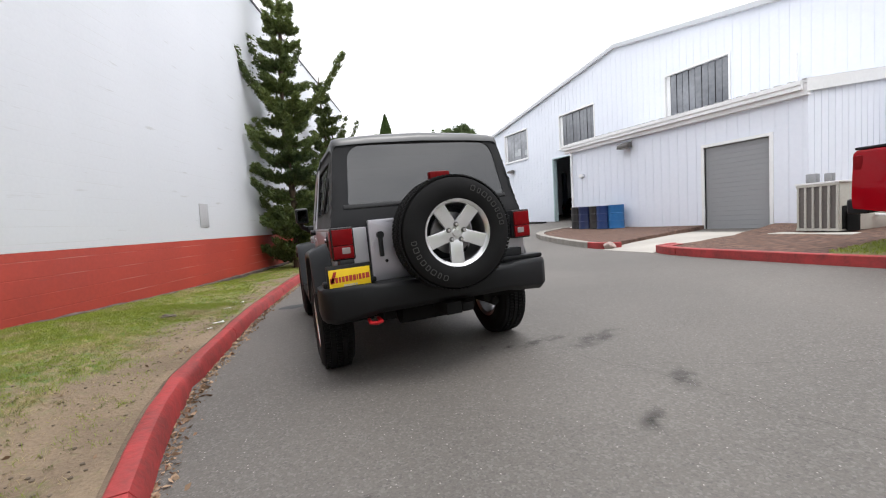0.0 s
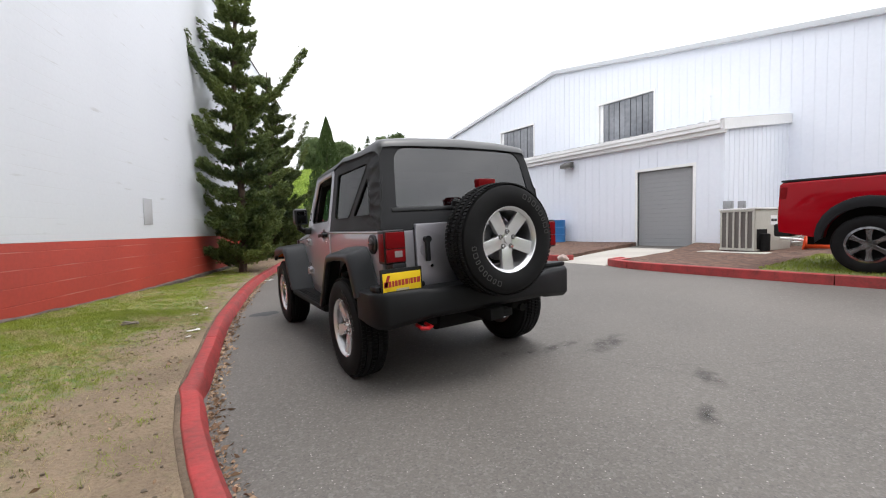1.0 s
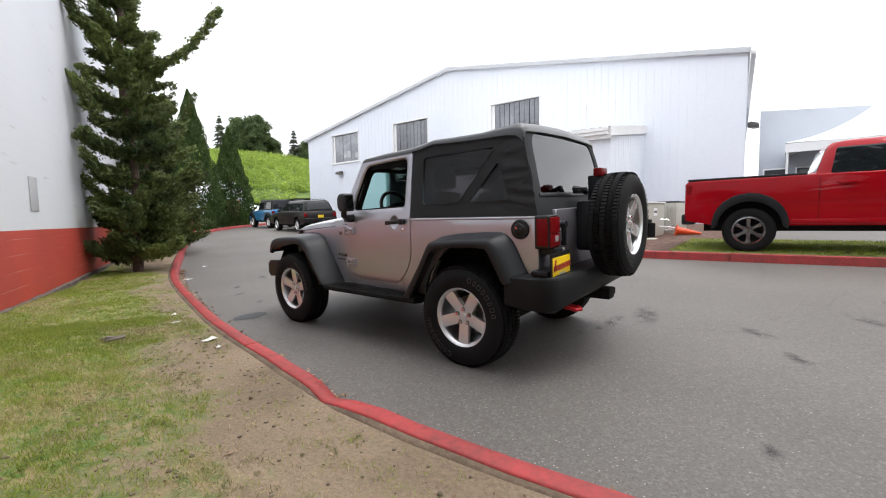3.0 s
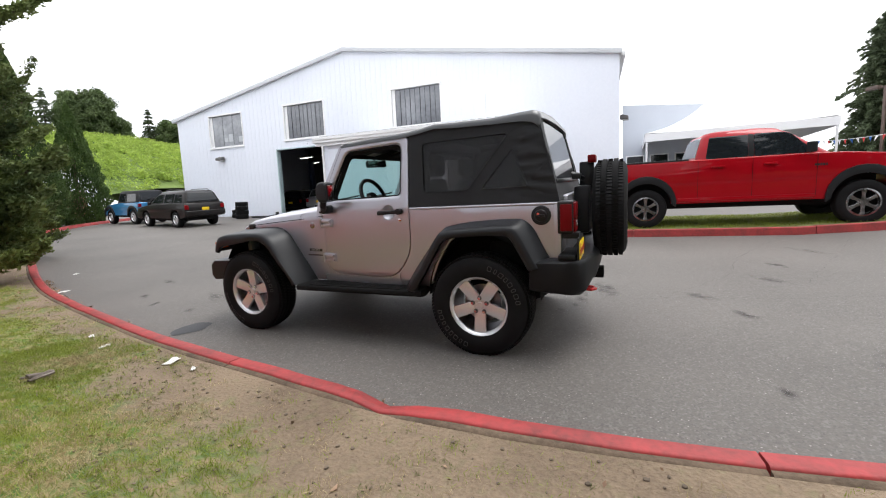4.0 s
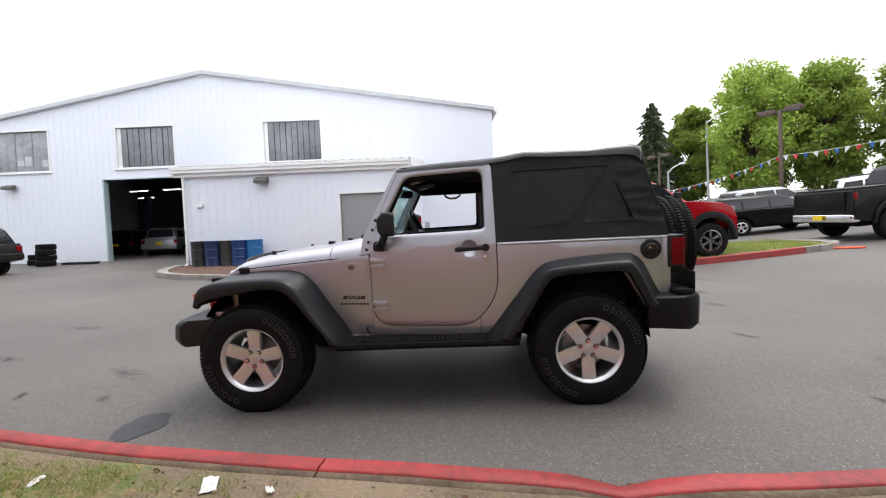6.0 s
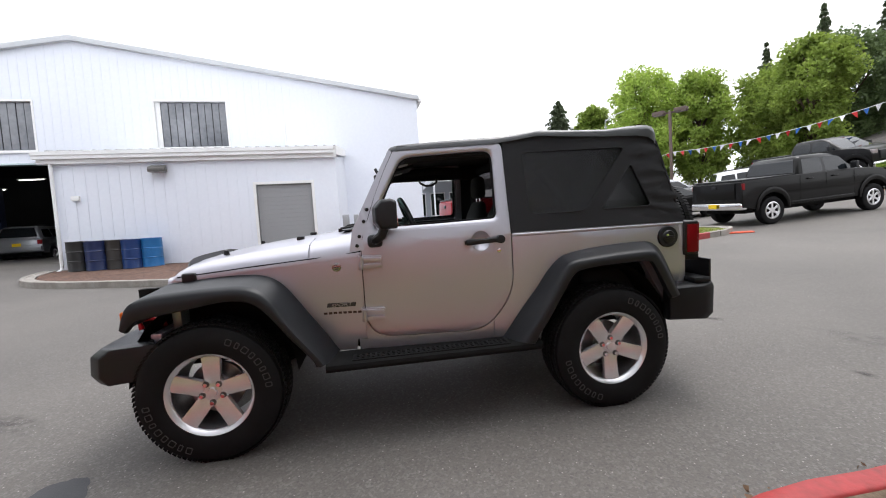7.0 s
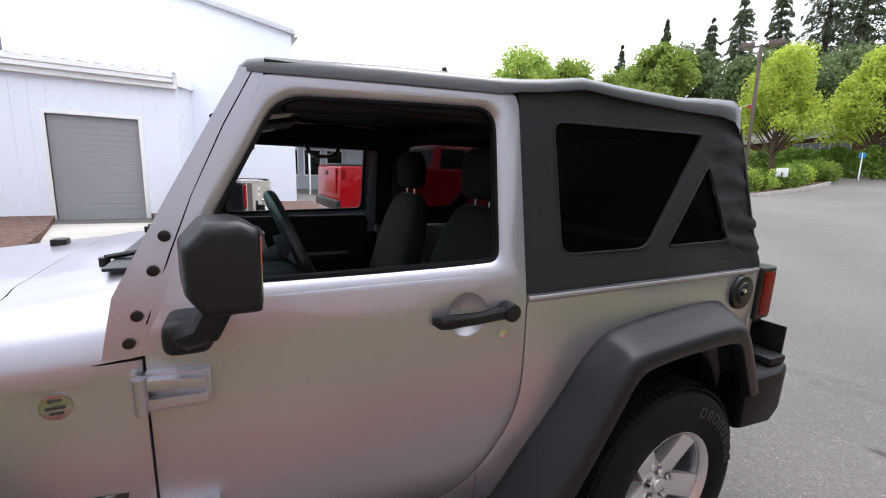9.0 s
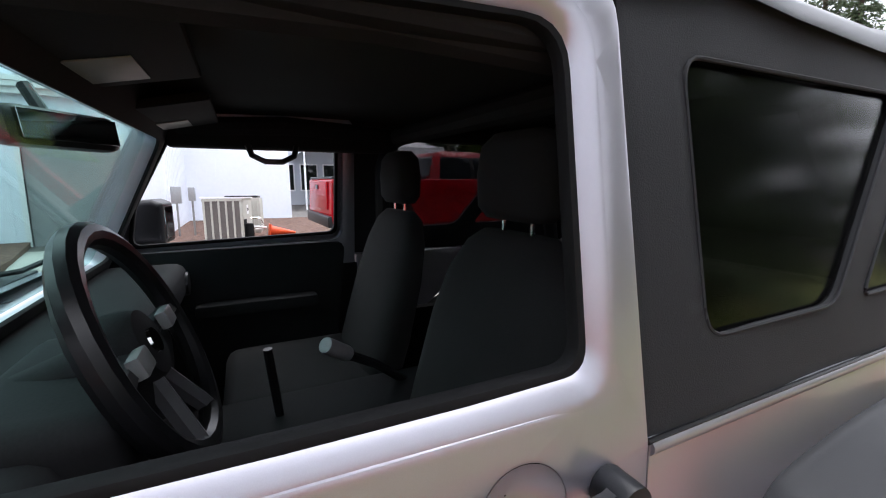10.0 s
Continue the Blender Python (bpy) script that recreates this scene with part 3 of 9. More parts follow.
def build_shop():
    front = [(Y_RIGHT, 0.2), (BAY[0], 0.2), (BAY[0], BAY[2]), (BAY[1], BAY[2]), (BAY[1], 0.2), (Y_LEFT, 0.2), (Y_LEFT, EAVE - 0.15), (RIDGE_Y, RIDGE_Z - 0.12), (Y_RIGHT, EAVE - 0.08)]
    w = part("wall_north", sheet(front, [rect(a, b, *WIN_Z) for a, b in WINDOWS], bwall(), (0.22, 0.015, 0)), METAL_WHITE)
    setting(w, "white ribbed metal gable wall of the workshop", "wall")
    # standing ribs of the cladding
    bm = bmesh.new()
    u = Y_RIGHT + 0.1
    while u < Y_LEFT:
        top = EAVE - 0.15 + (RIDGE_Z - EAVE) * (1 - abs(u - RIDGE_Y) / (RIDGE_Y - Y_RIGHT if u < RIDGE_Y else Y_LEFT - RIDGE_Y)) - 0.02
        spans = [(0.3, top)]
        for a, b in WINDOWS:
            if a - 0.06 < u < b + 0.06:
                spans = [(0.3, WIN_Z[0] - 0.06), (WIN_Z[1] + 0.05, top)]
        if BAY[0] - 0.05 < u < BAY[1] + 0.05:
            spans = [(BAY[2] + 0.08, spans[0][1])] + spans[1:]
        for z0, z1 in spans:
            if z1 > z0:
                sheet([(u - 0.032, z0), (u + 0.032, z0), (u + 0.032, z1), (u - 0.032, z1)], (), bwall(-0.003), (-0.008, 0, 0), bm, 0)
        u += 0.305
    tagged(part("wall_north_ribs", bm, METAL_WHITE), "standing ribs of the white metal cladding", "cladding", "", "stuff")
    # side walls, back and roof
    depth = 26.0
    for name, u, ez in (("wall_east", Y_RIGHT, EAVE - 0.08), ("wall_far", Y_LEFT, EAVE - 0.15)):
        bm = box(0, depth, -0.1, 0.1, 0.2, ez)
        o = part(name, bm, METAL_WHITE)
        o.matrix_world = pose(bx(u) + 0.02, u + (0.1 if u < 5 else -0.1), 0, 0, 0, math.degrees(math.atan(-SLOPE)))
        setting(o, "white ribbed metal side wall of the workshop", "wall")
        bm = bmesh.new()
        for k in range(60):
            box(0.2 + 0.43 * k, 0.26 + 0.43 * k, -0.125 if u < 5 else 0.1, -0.1 if u < 5 else 0.125, 0.2, ez - 0.02, 0, bm)
        r = part(name + "_ribs", bm, METAL_WHITE)
        r.matrix_world = o.matrix_world
        tagged(r, "standing ribs of the white metal cladding", "cladding", "", "stuff")
    back = sheet([(Y_RIGHT, 0.2), (Y_LEFT, 0.2), (Y_LEFT, EAVE - 0.15), (RIDGE_Y, RIDGE_Z - 0.12), (Y_RIGHT, EAVE - 0.08)], (), bwall(depth), (0.2, 0, 0))
    setting(part("wall_back", back, DARK_IN), "rear wall of the workshop, blackened for the unlit inside", "wall")
    bm = bmesh.new()
    prof = [(Y_RIGHT - 0.08, EAVE - 0.03), (RIDGE_Y, RIDGE_Z), (Y_LEFT + 0.25, EAVE - 0.16), (Y_LEFT + 0.25, EAVE - 0.30), (RIDGE_Y, RIDGE_Z - 0.14), (Y_RIGHT - 0.08, EAVE - 0.17)]
    sheet(prof, (), bwall(-0.12), (depth + 0.4, 0.07 * depth, 0), bm)
    setting(part("roof", bm, TRIM_WHITE), "low-pitched white metal roof with a projecting verge", "roof")
    bm = bmesh.new()
    prof = [(Y_RIGHT - 0.10, EAVE + 0.01), (RIDGE_Y, RIDGE_Z + 0.04), (Y_LEFT + 0.27, EAVE - 0.12), (Y_LEFT + 0.27, EAVE - 0.32), (RIDGE_Y, RIDGE_Z - 0.16), (Y_RIGHT - 0.10, EAVE - 0.19)]
    sheet(prof, (), bwall(-0.17), (0.06, 0, 0), bm, 0.008)
    setting(part("verge_trim", bm, VERGE_GREY), "pale grey metal verge board along the gable", "trim")
    gut = part("eave_gutter", box(0, depth, -0.16, 0, -0.15, 0.02, 0.02), TRIM_WHITE)
    gut.matrix_world = pose(bx(Y_RIGHT), Y_RIGHT - 0.1, EAVE - 0.08, 0, 0, 4)
    setting(gut, "white gutter along the eave", "gutter")
    # windows: weathered translucent corrugated sheets in white frames
    for k, (a, b) in enumerate(WINDOWS):
        win = setting(thing("window_%d" % (k + 1), "high window with weathered grey corrugated sheets", "window"))
        bm = sheet(rect(a - 0.05, b + 0.05, WIN_Z[0] - 0.05, WIN_Z[1] + 0.05), [rect(a + 0.02, b - 0.02, WIN_Z[0] + 0.02, WIN_Z[1] - 0.02)], bwall(-0.03), (0.33, 0.02, 0), None, 0.006)
        part("window_frame", bm, TRIM_WHITE, win)
        part("window_sill", sheet(rect(a - 0.08, b + 0.08, WIN_Z[0] - 0.10, WIN_Z[0] - 0.052), (), bwall(-0.08), (0.2, 0, 0), None, 0.006), TRIM_WHITE, win)
        far = a > 18.0
        n = 6 if far else 9
        part("jamb_strip", sheet(rect(b - 0.20, b - 0.03, WIN_Z[0] + 0.03, WIN_Z[1] - 0.03), (), bwall(0.075), (0.02, 0, 0), None, 0.004), TRIM_WHITE, win)
        for j in range(n):
            u0, u1 = a + 0.03 + (b - a - 0.25) * j / n, a + 0.03 + (b - a - 0.25) * (j + 1) / n
            e = 0.003 if far else 0.011 + 0.006 * (j % 2)
            part("pane", sheet(rect(u0 + e, u1 - e, WIN_Z[0] + 0.03, WIN_Z[1] - 0.03), (), bwall(0.07 + 0.018 * (j % 2)), (0.02, 0, 0), None, 0.004), SLAT_PALE if far else SLAT_GREY, win)
            # thin pale plates stand in for broken reflections on the far window
            if far and j in (0, 2, 3):
                part("patch", sheet(rect(u0 + 0.05, u1 - 0.03, WIN_Z[0] + 0.22 + 0.03 * j, WIN_Z[0] + 0.55 + 0.09 * (j % 3)), (), bwall(0.062 + 0.018 * (j % 2)), (0.006, 0, 0), None, 0.002), PATCH_PALE, win)
        # near-black sheet stands in for the shade behind and between the panes
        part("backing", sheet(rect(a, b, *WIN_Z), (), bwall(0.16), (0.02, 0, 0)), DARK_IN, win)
    # bay opening trim
    bm = bmesh.new()
    sheet([(BAY[0] - 0.1, 0.4), (BAY[0], 0.4), (BAY[0], BAY[2]), (BAY[1], BAY[2]), (BAY[1], 0.4), (BAY[1] + 0.06, 0.4), (BAY[1] + 0.06, BAY[2] + 0.06), (BAY[0] - 0.1, BAY[2] + 0.06)], (), bwall(-0.035), (0.3, 0.02, 0), bm, 0.006)
    setting(part("bay_trim", bm, mat("pale_green_trim", (0.52, 0.66, 0.68), rough=0.5)), "pale trim round the open workshop bay", "trim")
    bm = bmesh.new()
    # near-black sheet closes the bay in place of the shade inside
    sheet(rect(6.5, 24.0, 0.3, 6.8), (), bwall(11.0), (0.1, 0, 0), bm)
    setting(part("wall_inner", bm, DARK_IN), "inner wall of the workshop, blackened for the unlit inside", "wall")
    bm = bmesh.new()
    sheet([(Y_RIGHT + 0.3, 0), (Y_LEFT - 0.3, 0), (Y_LEFT - 0.3, 24), (Y_RIGHT + 0.3, 24)], (), lambda u, v: (bx(u, 0.25 + v), u, 0.74), (0, 0, -0.2), bm)
    setting(part("floor", bm, CONCRETE), "concrete floor of the workshop", "floor")


build_shop()

# ---- the low annex in front of it ----
A0, A1, ATOP = 2.75, 11.05, 3.94
GATE = (3.6, 5.36, 2.97)


def ax(u, d=0.0):
    return 11.62 + SLOPE * u + d


def awall(d=0.0):
    return lambda u, v: (ax(u, d), u, v)


def build_annex():
    front = [(A0, 0.2), (GATE[0], 0.2), (GATE[0], GATE[2]), (GATE[1], GATE[2]), (GATE[1], 0.2), (A1, 0.2), (A1, ATOP), (A0, ATOP)]
    setting(part("wall_annex", sheet(front, (), awall(), (0.18, 0, 0)), METAL_WHITE), "white ribbed metal front of the low annex", "wall")
    bm = bmesh.new()
    u = A0 + 0.14
    while u < A1:
        z0 = GATE[2] + 0.1 if GATE[0] - 0.1 < u < GATE[1] + 0.1 else 0.3
        sheet([(u - 0.03, z0), (u + 0.03, z0), (u + 0.03, ATOP - 0.02), (u - 0.03, ATOP - 0.02)], (), awall(-0.003), (-0.009, 0, 0), bm)
        u += 0.305
    tagged(part("wall_annex_ribs", bm, METAL_WHITE), "standing ribs of the white metal cladding", "cladding", "", "stuff")
    side = [(0, 0.2), (4.75, 0.2), (4.75, 4.70), (0, ATOP)]
    for name, y, t in (("wall_annex_side", A0, 0.15), ("wall_annex_end", A1 - 0.15, 0.15)):
        bm = sheet(side, (), lambda u, v: (ax(y) + 0.001 + u, y + 0.001, v), (0, t - 0.002, 0))
        setting(part(name, bm, METAL_WHITE), "white ribbed metal side of the low annex", "wall")
    bm = bmesh.new()
    for k in range(15):
        sheet(rect(0.25 + 0.305 * k, 0.31 + 0.305 * k, 0.3, ATOP - 0.03 + 0.16 * (0.25 + 0.305 * k)), (), lambda u, v: (ax(A0) + u, A0 - 0.001, v), (0, -0.008, 0), bm)
    tagged(part("wall_annex_side_ribs", bm, METAL_WHITE), "standing ribs of the white metal cladding", "cladding", "", "stuff")
    # roof, fascia and gutter
    bm = loft([[(ax(u, -0.18), u, 4.09), (ax(u, 4.6), u, 4.85), (ax(u, 4.6), u, 4.91), (ax(u, -0.18), u, 4.16)] for u in (A0 - 0.05, A1 + 0.25)])
    setting(part("annex_roof", bm, TRIM_WHITE), "white ribbed metal roof of the annex", "roof")
    bm = bmesh.new()
    u = A0
    while u < A1 + 0.2:
        loft([[(ax(w, -0.21), w, 4.16), (ax(w, 4.5), w, 4.90), (ax(w, 4.5), w, 4.935), (ax(w, -0.21), w, 4.195)] for w in (u - 0.03, u + 0.03)], bm=bm)
        u += 0.305
    tagged(part("annex_roof_ribs", bm, mat("rib_ends", (0.45, 0.45, 0.46), rough=0.6)), "standing ribs of the annex roof", "roofing", "", "stuff")
    gut = [(-0.16, 3.93), (-0.255, 3.93), (-0.255, 4.03), (-0.285, 4.045), (-0.285, 4.15), (-0.16, 4.15)]
    bm = loft([[(ax(u, d), u, z) for d, z in gut] for u in (A0 + 0.02, A1 + 0.3)])
    setting(part("annex_gutter", bm, TRIM_WHITE), "moulded white gutter along the annex eave", "gutter")
    bm = loft([[(ax(u, d), u, z) for d, z in ((-0.158, 3.80), (-0.0, 3.80), (-0.0, 4.08), (-0.158, 4.08))] for u in (A0 - 0.05, A1 + 0.25)])
    setting(part("annex_fascia", bm, TRIM_WHITE), "white fascia under the gutter", "trim")
    bm = loft([[(ax(A0, d), y, z) for d, z in ((-0.17, 3.87), (4.5, 4.60), (4.5, 4.92), (-0.17, 4.19))] for y in (A0 - 0.07, A0 - 0.051)])
    setting(part("annex_verge", bm, TRIM_WHITE), "white verge board of the annex", "trim")
    # gate
    door = setting(thing("door_1", "closed grey roller shutter in a white frame", "shutter"))
    n = 18
    zb = 0.44
    for j in range(n):
        z0, z1 = zb + (GATE[2] - zb) * j / n, zb + (GATE[2] - zb) * (j + 1) / n
        part("slat", sheet(rect(GATE[0], GATE[1], z0 + 0.001, z1 - 0.001), (), awall(0.06), (0.03, 0, 0), None, 0.0015, 1), DOOR_GREY, door)
    part("backing", sheet(rect(GATE[0], GATE[1], zb - 0.1, GATE[2]), (), awall(0.095), (0.02, 0, 0)), DOOR_GREY, door)
    bm = sheet([(GATE[0] - 0.09, 0.35), (GATE[0], 0.35), (GATE[0], GATE[2]), (GATE[1], GATE[2]), (GATE[1], 0.35), (GATE[1] + 0.09, 0.35), (GATE[1] + 0.09, GATE[2] + 0.09), (GATE[0] - 0.09, GATE[2] + 0.09)], (), awall(-0.03), (0.16, 0, 0), None, 0.006)
    part("door_frame", bm, TRIM_WHITE, door)


build_annex()


# ---- island beds and the concrete apron ----
def bed(name, outline, material, label, high=0.12, cat="bed", grid=0.3):
    """A raised bed: a filled outline, its top following the ground."""
    bm = bmesh.new()
    vs = [bm.verts.new((x, y, 0)) for x, y in outline]
    edges = [bm.edges.new((vs[i], vs[(i + 1) % len(vs)])) for i in range(len(vs))]
    bmesh.ops.triangle_fill(bm, use_beauty=True, edges=edges)
    xs, ys = [p[0] for p in outline], [p[1] for p in outline]
    for ax_, lo, hi in ((0, min(xs), max(xs)), (1, min(ys), max(ys))):
        c = lo + grid
        while c < hi:
            co, no = ((c, 0, 0), (1, 0, 0)) if ax_ == 0 else ((0, c, 0), (0, 1, 0))
            bmesh.ops.bisect_plane(bm, geom=list(bm.verts) + list(bm.edges) + list(bm.faces), plane_co=co, plane_no=no)
            c += grid
    for v in bm.verts:
        v.co.z = ground_z(v.co.x, v.co.y) + high + 0.02 * noise.noise((v.co.x * 1.3, v.co.y * 1.3, 4.0))
    made = bmesh.ops.extrude_face_region(bm, geom=list(bm.faces))
    bmesh.ops.translate(bm, vec=(0, 0, -0.25), verts=[g for g in made["geom"] if isinstance(g, bmesh.types.BMVert)])
    return setting(part(name, bm, material, smooth=60), label, cat)


ISLAND = smooth_path([(11.0, 2.3), (8.6, 2.55), (6.55, 2.72), (6.18, 2.55), (6.02, 1.8), (5.98, 0.5), (6.05, -2.0), (6.28, -5.0), (6.66, -7.3), (6.9, -8.1), (7.4, -8.6), (8.1, -8.4), (8.8, -7.4), (9.1, -4.0)], 0.25)
FRONT_RED = [p for p in ISLAND if p.y < 2.75 and p.x < 6.78 and p.y > -7.5]
kerb("kerb_2", list(reversed(FRONT_RED)), [KERB_RED], label="red-painted kerb along the far side of the drive", z_of=ground_z, width=-0.16)
REST = [p for p in ISLAND if p.y <= -7.3]
kerb("kerb_3", list(reversed(REST)), [KERB_GREY], label="bare concrete kerb round the end of the grass island", width=-0.16)
LEFT_ISLE = smooth_path([(6.60, 4.15), (6.35, 4.45), (6.45, 5.3), (7.0, 7.0), (7.6, 8.6), (8.15, 9.8), (8.75, 10.5), (9.7, 11.0), (10.7, 11.3)], 0.25)
kerb("kerb_4", [p for p in LEFT_ISLE if p.y < 5.0], [KERB_RED], label="short red-painted kerb beside the concrete apron", width=-0.16)
kerb("kerb_5", [p for p in LEFT_ISLE if p.y >= 4.8], [KERB_GREY], label="bare concrete kerb round the mulch bed", width=-0.16)
TURF = mat("mown_turf", (0.15, 0.19, 0.05), (0.20, 0.17, 0.08), 0.95, big=1.6, small=60, bump=0.9, depth=0.02)
bed("grass_island", [(6.1, -0.15), (6.15, -2.0), (6.38, -5.0), (6.78, -7.3), (7.0, -8.0), (7.42, -8.45), (8.05, -8.28), (8.7, -7.35), (9.0, -4.0), (9.2, -0.15)], TURF, "mown grass strip inside the kerb", 0.125, "grass")
bed("mulch_island", [(6.1, -0.15), (9.2, -0.15), (9.2, -1.2), (15.5, -1.2), (15.5, 2.7), (11.6, 2.8), (11.4, 3.5), (8.6, 2.75), (6.5, 2.7), (6.15, 2.4)], MULCH, "brown bark mulch and bare soil beside the annex", 0.118)
bed("mulch_bed", [(6.5, 4.4), (6.6, 5.3), (7.15, 7.0), (7.75, 8.6), (8.3, 9.75), (8.85, 10.35), (9.7, 10.85), (10.85, 11.1), (11.25, 5.4), (8.6, 4.75)], MULCH, "brown bark mulch beside the barrels", 0.118)
bm = loft([[(x, y0, z), (x, y1, z), (x, y1, z - 0.25), (x, y0, z - 0.25)] for x, y0, y1, z in ((6.05, 2.75, 4.2, ground_z(6.05, 3) + 0.008), (7.2, 2.9, 4.4, ground_z(7.2, 3) + 0.05), (9.3, 3.2, 4.95, 0.43), (11.55, 3.5, 5.5, 0.445))])
setting(part("apron", bm, mat("pale_concrete_slab", (0.43, 0.405, 0.37), (0.33, 0.31, 0.28), 0.88, big=0.9, small=40, bump=0.2)), "pale concrete apron up to the roller shutter", "slab")

# ---- the silver two-door off-roader ----
jeep = thing("off_roader", "silver two-door off-road car with a black soft top", "car", pose(0.004, 0, 0.034, 0, -math.degrees(math.atan(0.042)), 0) @ Matrix.Translation((0.03, 0, 0)) @ Matrix.Diagonal((1.038, 1, 1, 1)))


def body_x(y, z):
    """Half width of the body skin: a slight bulge below the belt, leaning in above it, tapering to the nose."""
    w = 0.787 - 0.09 * (z - 0.95) ** 2 if z < 1.17 else 0.7826 - 0.16 * (z - 1.17)
    if y > 1.5:
        w -= 0.15 * (y - 1.5)
    return w - float(np.interp(y, (0.6, 0.8, 1.0, 1.25, 1.5, 1.72, 2.2, 2.66), (0.024, 0.027, 0.035, 0.049, 0.064, 0.070, 0.038, 0.0)))


def curve_side(bm, s, off=0.0, step=0.06, ripple=None):
    """Bends a flat plate in the y-z plane onto the body's side."""
    zs = [v.co.z for v in bm.verts]
    ys = [v.co.y for v in bm.verts]
    for lo, hi, no, st in ((min(zs), max(zs), (0, 0, 1), step), (min(ys), max(ys), (0, 1, 0), 3 * step)):
        c = lo + st
        while c < hi - 0.005:
            bmesh.ops.bisect_plane(bm, geom=list(bm.verts) + list(bm.edges) + list(bm.faces), plane_co=[c * k for k in no], plane_no=no)
            c += st
    for v in bm.verts:
        x = body_x(v.co.y, v.co.z) + off + v.co.x
        if ripple:
            x += ripple(v.co.y, v.co.z)
        v.co.x = s * x
    return bm


def side_plate(outer, holes, s, thick=0.04, off=0.0, r=0.006, step=0.06, ripple=None):
    return curve_side(sheet(outer, holes, lambda u, v: (0, u, v), (-thick, 0, 0), None, r), s, off, step, ripple)


def rounded(corners, radius=0.04, n=4):
    """Rounds the corners of a 2D outline; radius may be one per corner."""
    out, k = [], len(corners)
    for i, c in enumerate(corners):
        r = radius[i] if isinstance(radius, (list, tuple)) else radius
        p, a, b = Vector(c), Vector(corners[i - 1]), Vector(corners[(i + 1) % k])
        da, db = (a - p), (b - p)
        r = min(r, 0.45 * da.length, 0.45 * db.length)
        p0, p1 = p + da.normalized() * r, p + db.normalized() * r
        for j in range(n + 1):
            t = j / n
            q = (1 - t) ** 2 * p0 + 2 * t * (1 - t) * p + t * t * p1
            out.append((q.x, q.y))
    return out


REAR_ARCH = [(0.46, 0.50), (0.36, 0.72), (0.26, 0.88), (0.18, 0.94), (0.08, 0.955), (-0.24, 0.955), (-0.30, 0.91), (-0.36, 0.80), (-0.42, 0.70)]
FRONT_ARCH = [(1.76, 0.50), (1.92, 0.73), (2.04, 0.87), (2.14, 0.92), (2.30, 0.925), (2.56, 0.90), (2.64, 0.88)]
BELT = 1.165
DOOR = rounded([(1.5475, 1.145), (1.5475, 0.578), (0.79, 0.565), (0.612, 0.80), (0.612, BELT), (0.622, 1.757), (1.300, 1.728), (1.44, 1.45), (1.53, 1.20)], [0.02, 0.17, 0.16, 0.12, 0.02, 0.06, 0.05, 0.02, 0.02], 5)
DOOR_WIN = rounded([(0.700, 1.278), (0.698, 1.694), (1.262, 1.672), (1.405, 1.40), (1.43, 1.262)], [0.035, 0.06, 0.06, 0.02, 0.03], 5)
QWIN = rounded([(0.474, 1.280), (0.494, 1.680), (-0.235, 1.690), (0.092, 1.282)], 0.045, 5)
QTRI = rounded([(-0.262, 1.580), (-0.378, 1.290), (-0.016, 1.284)], 0.03, 4)


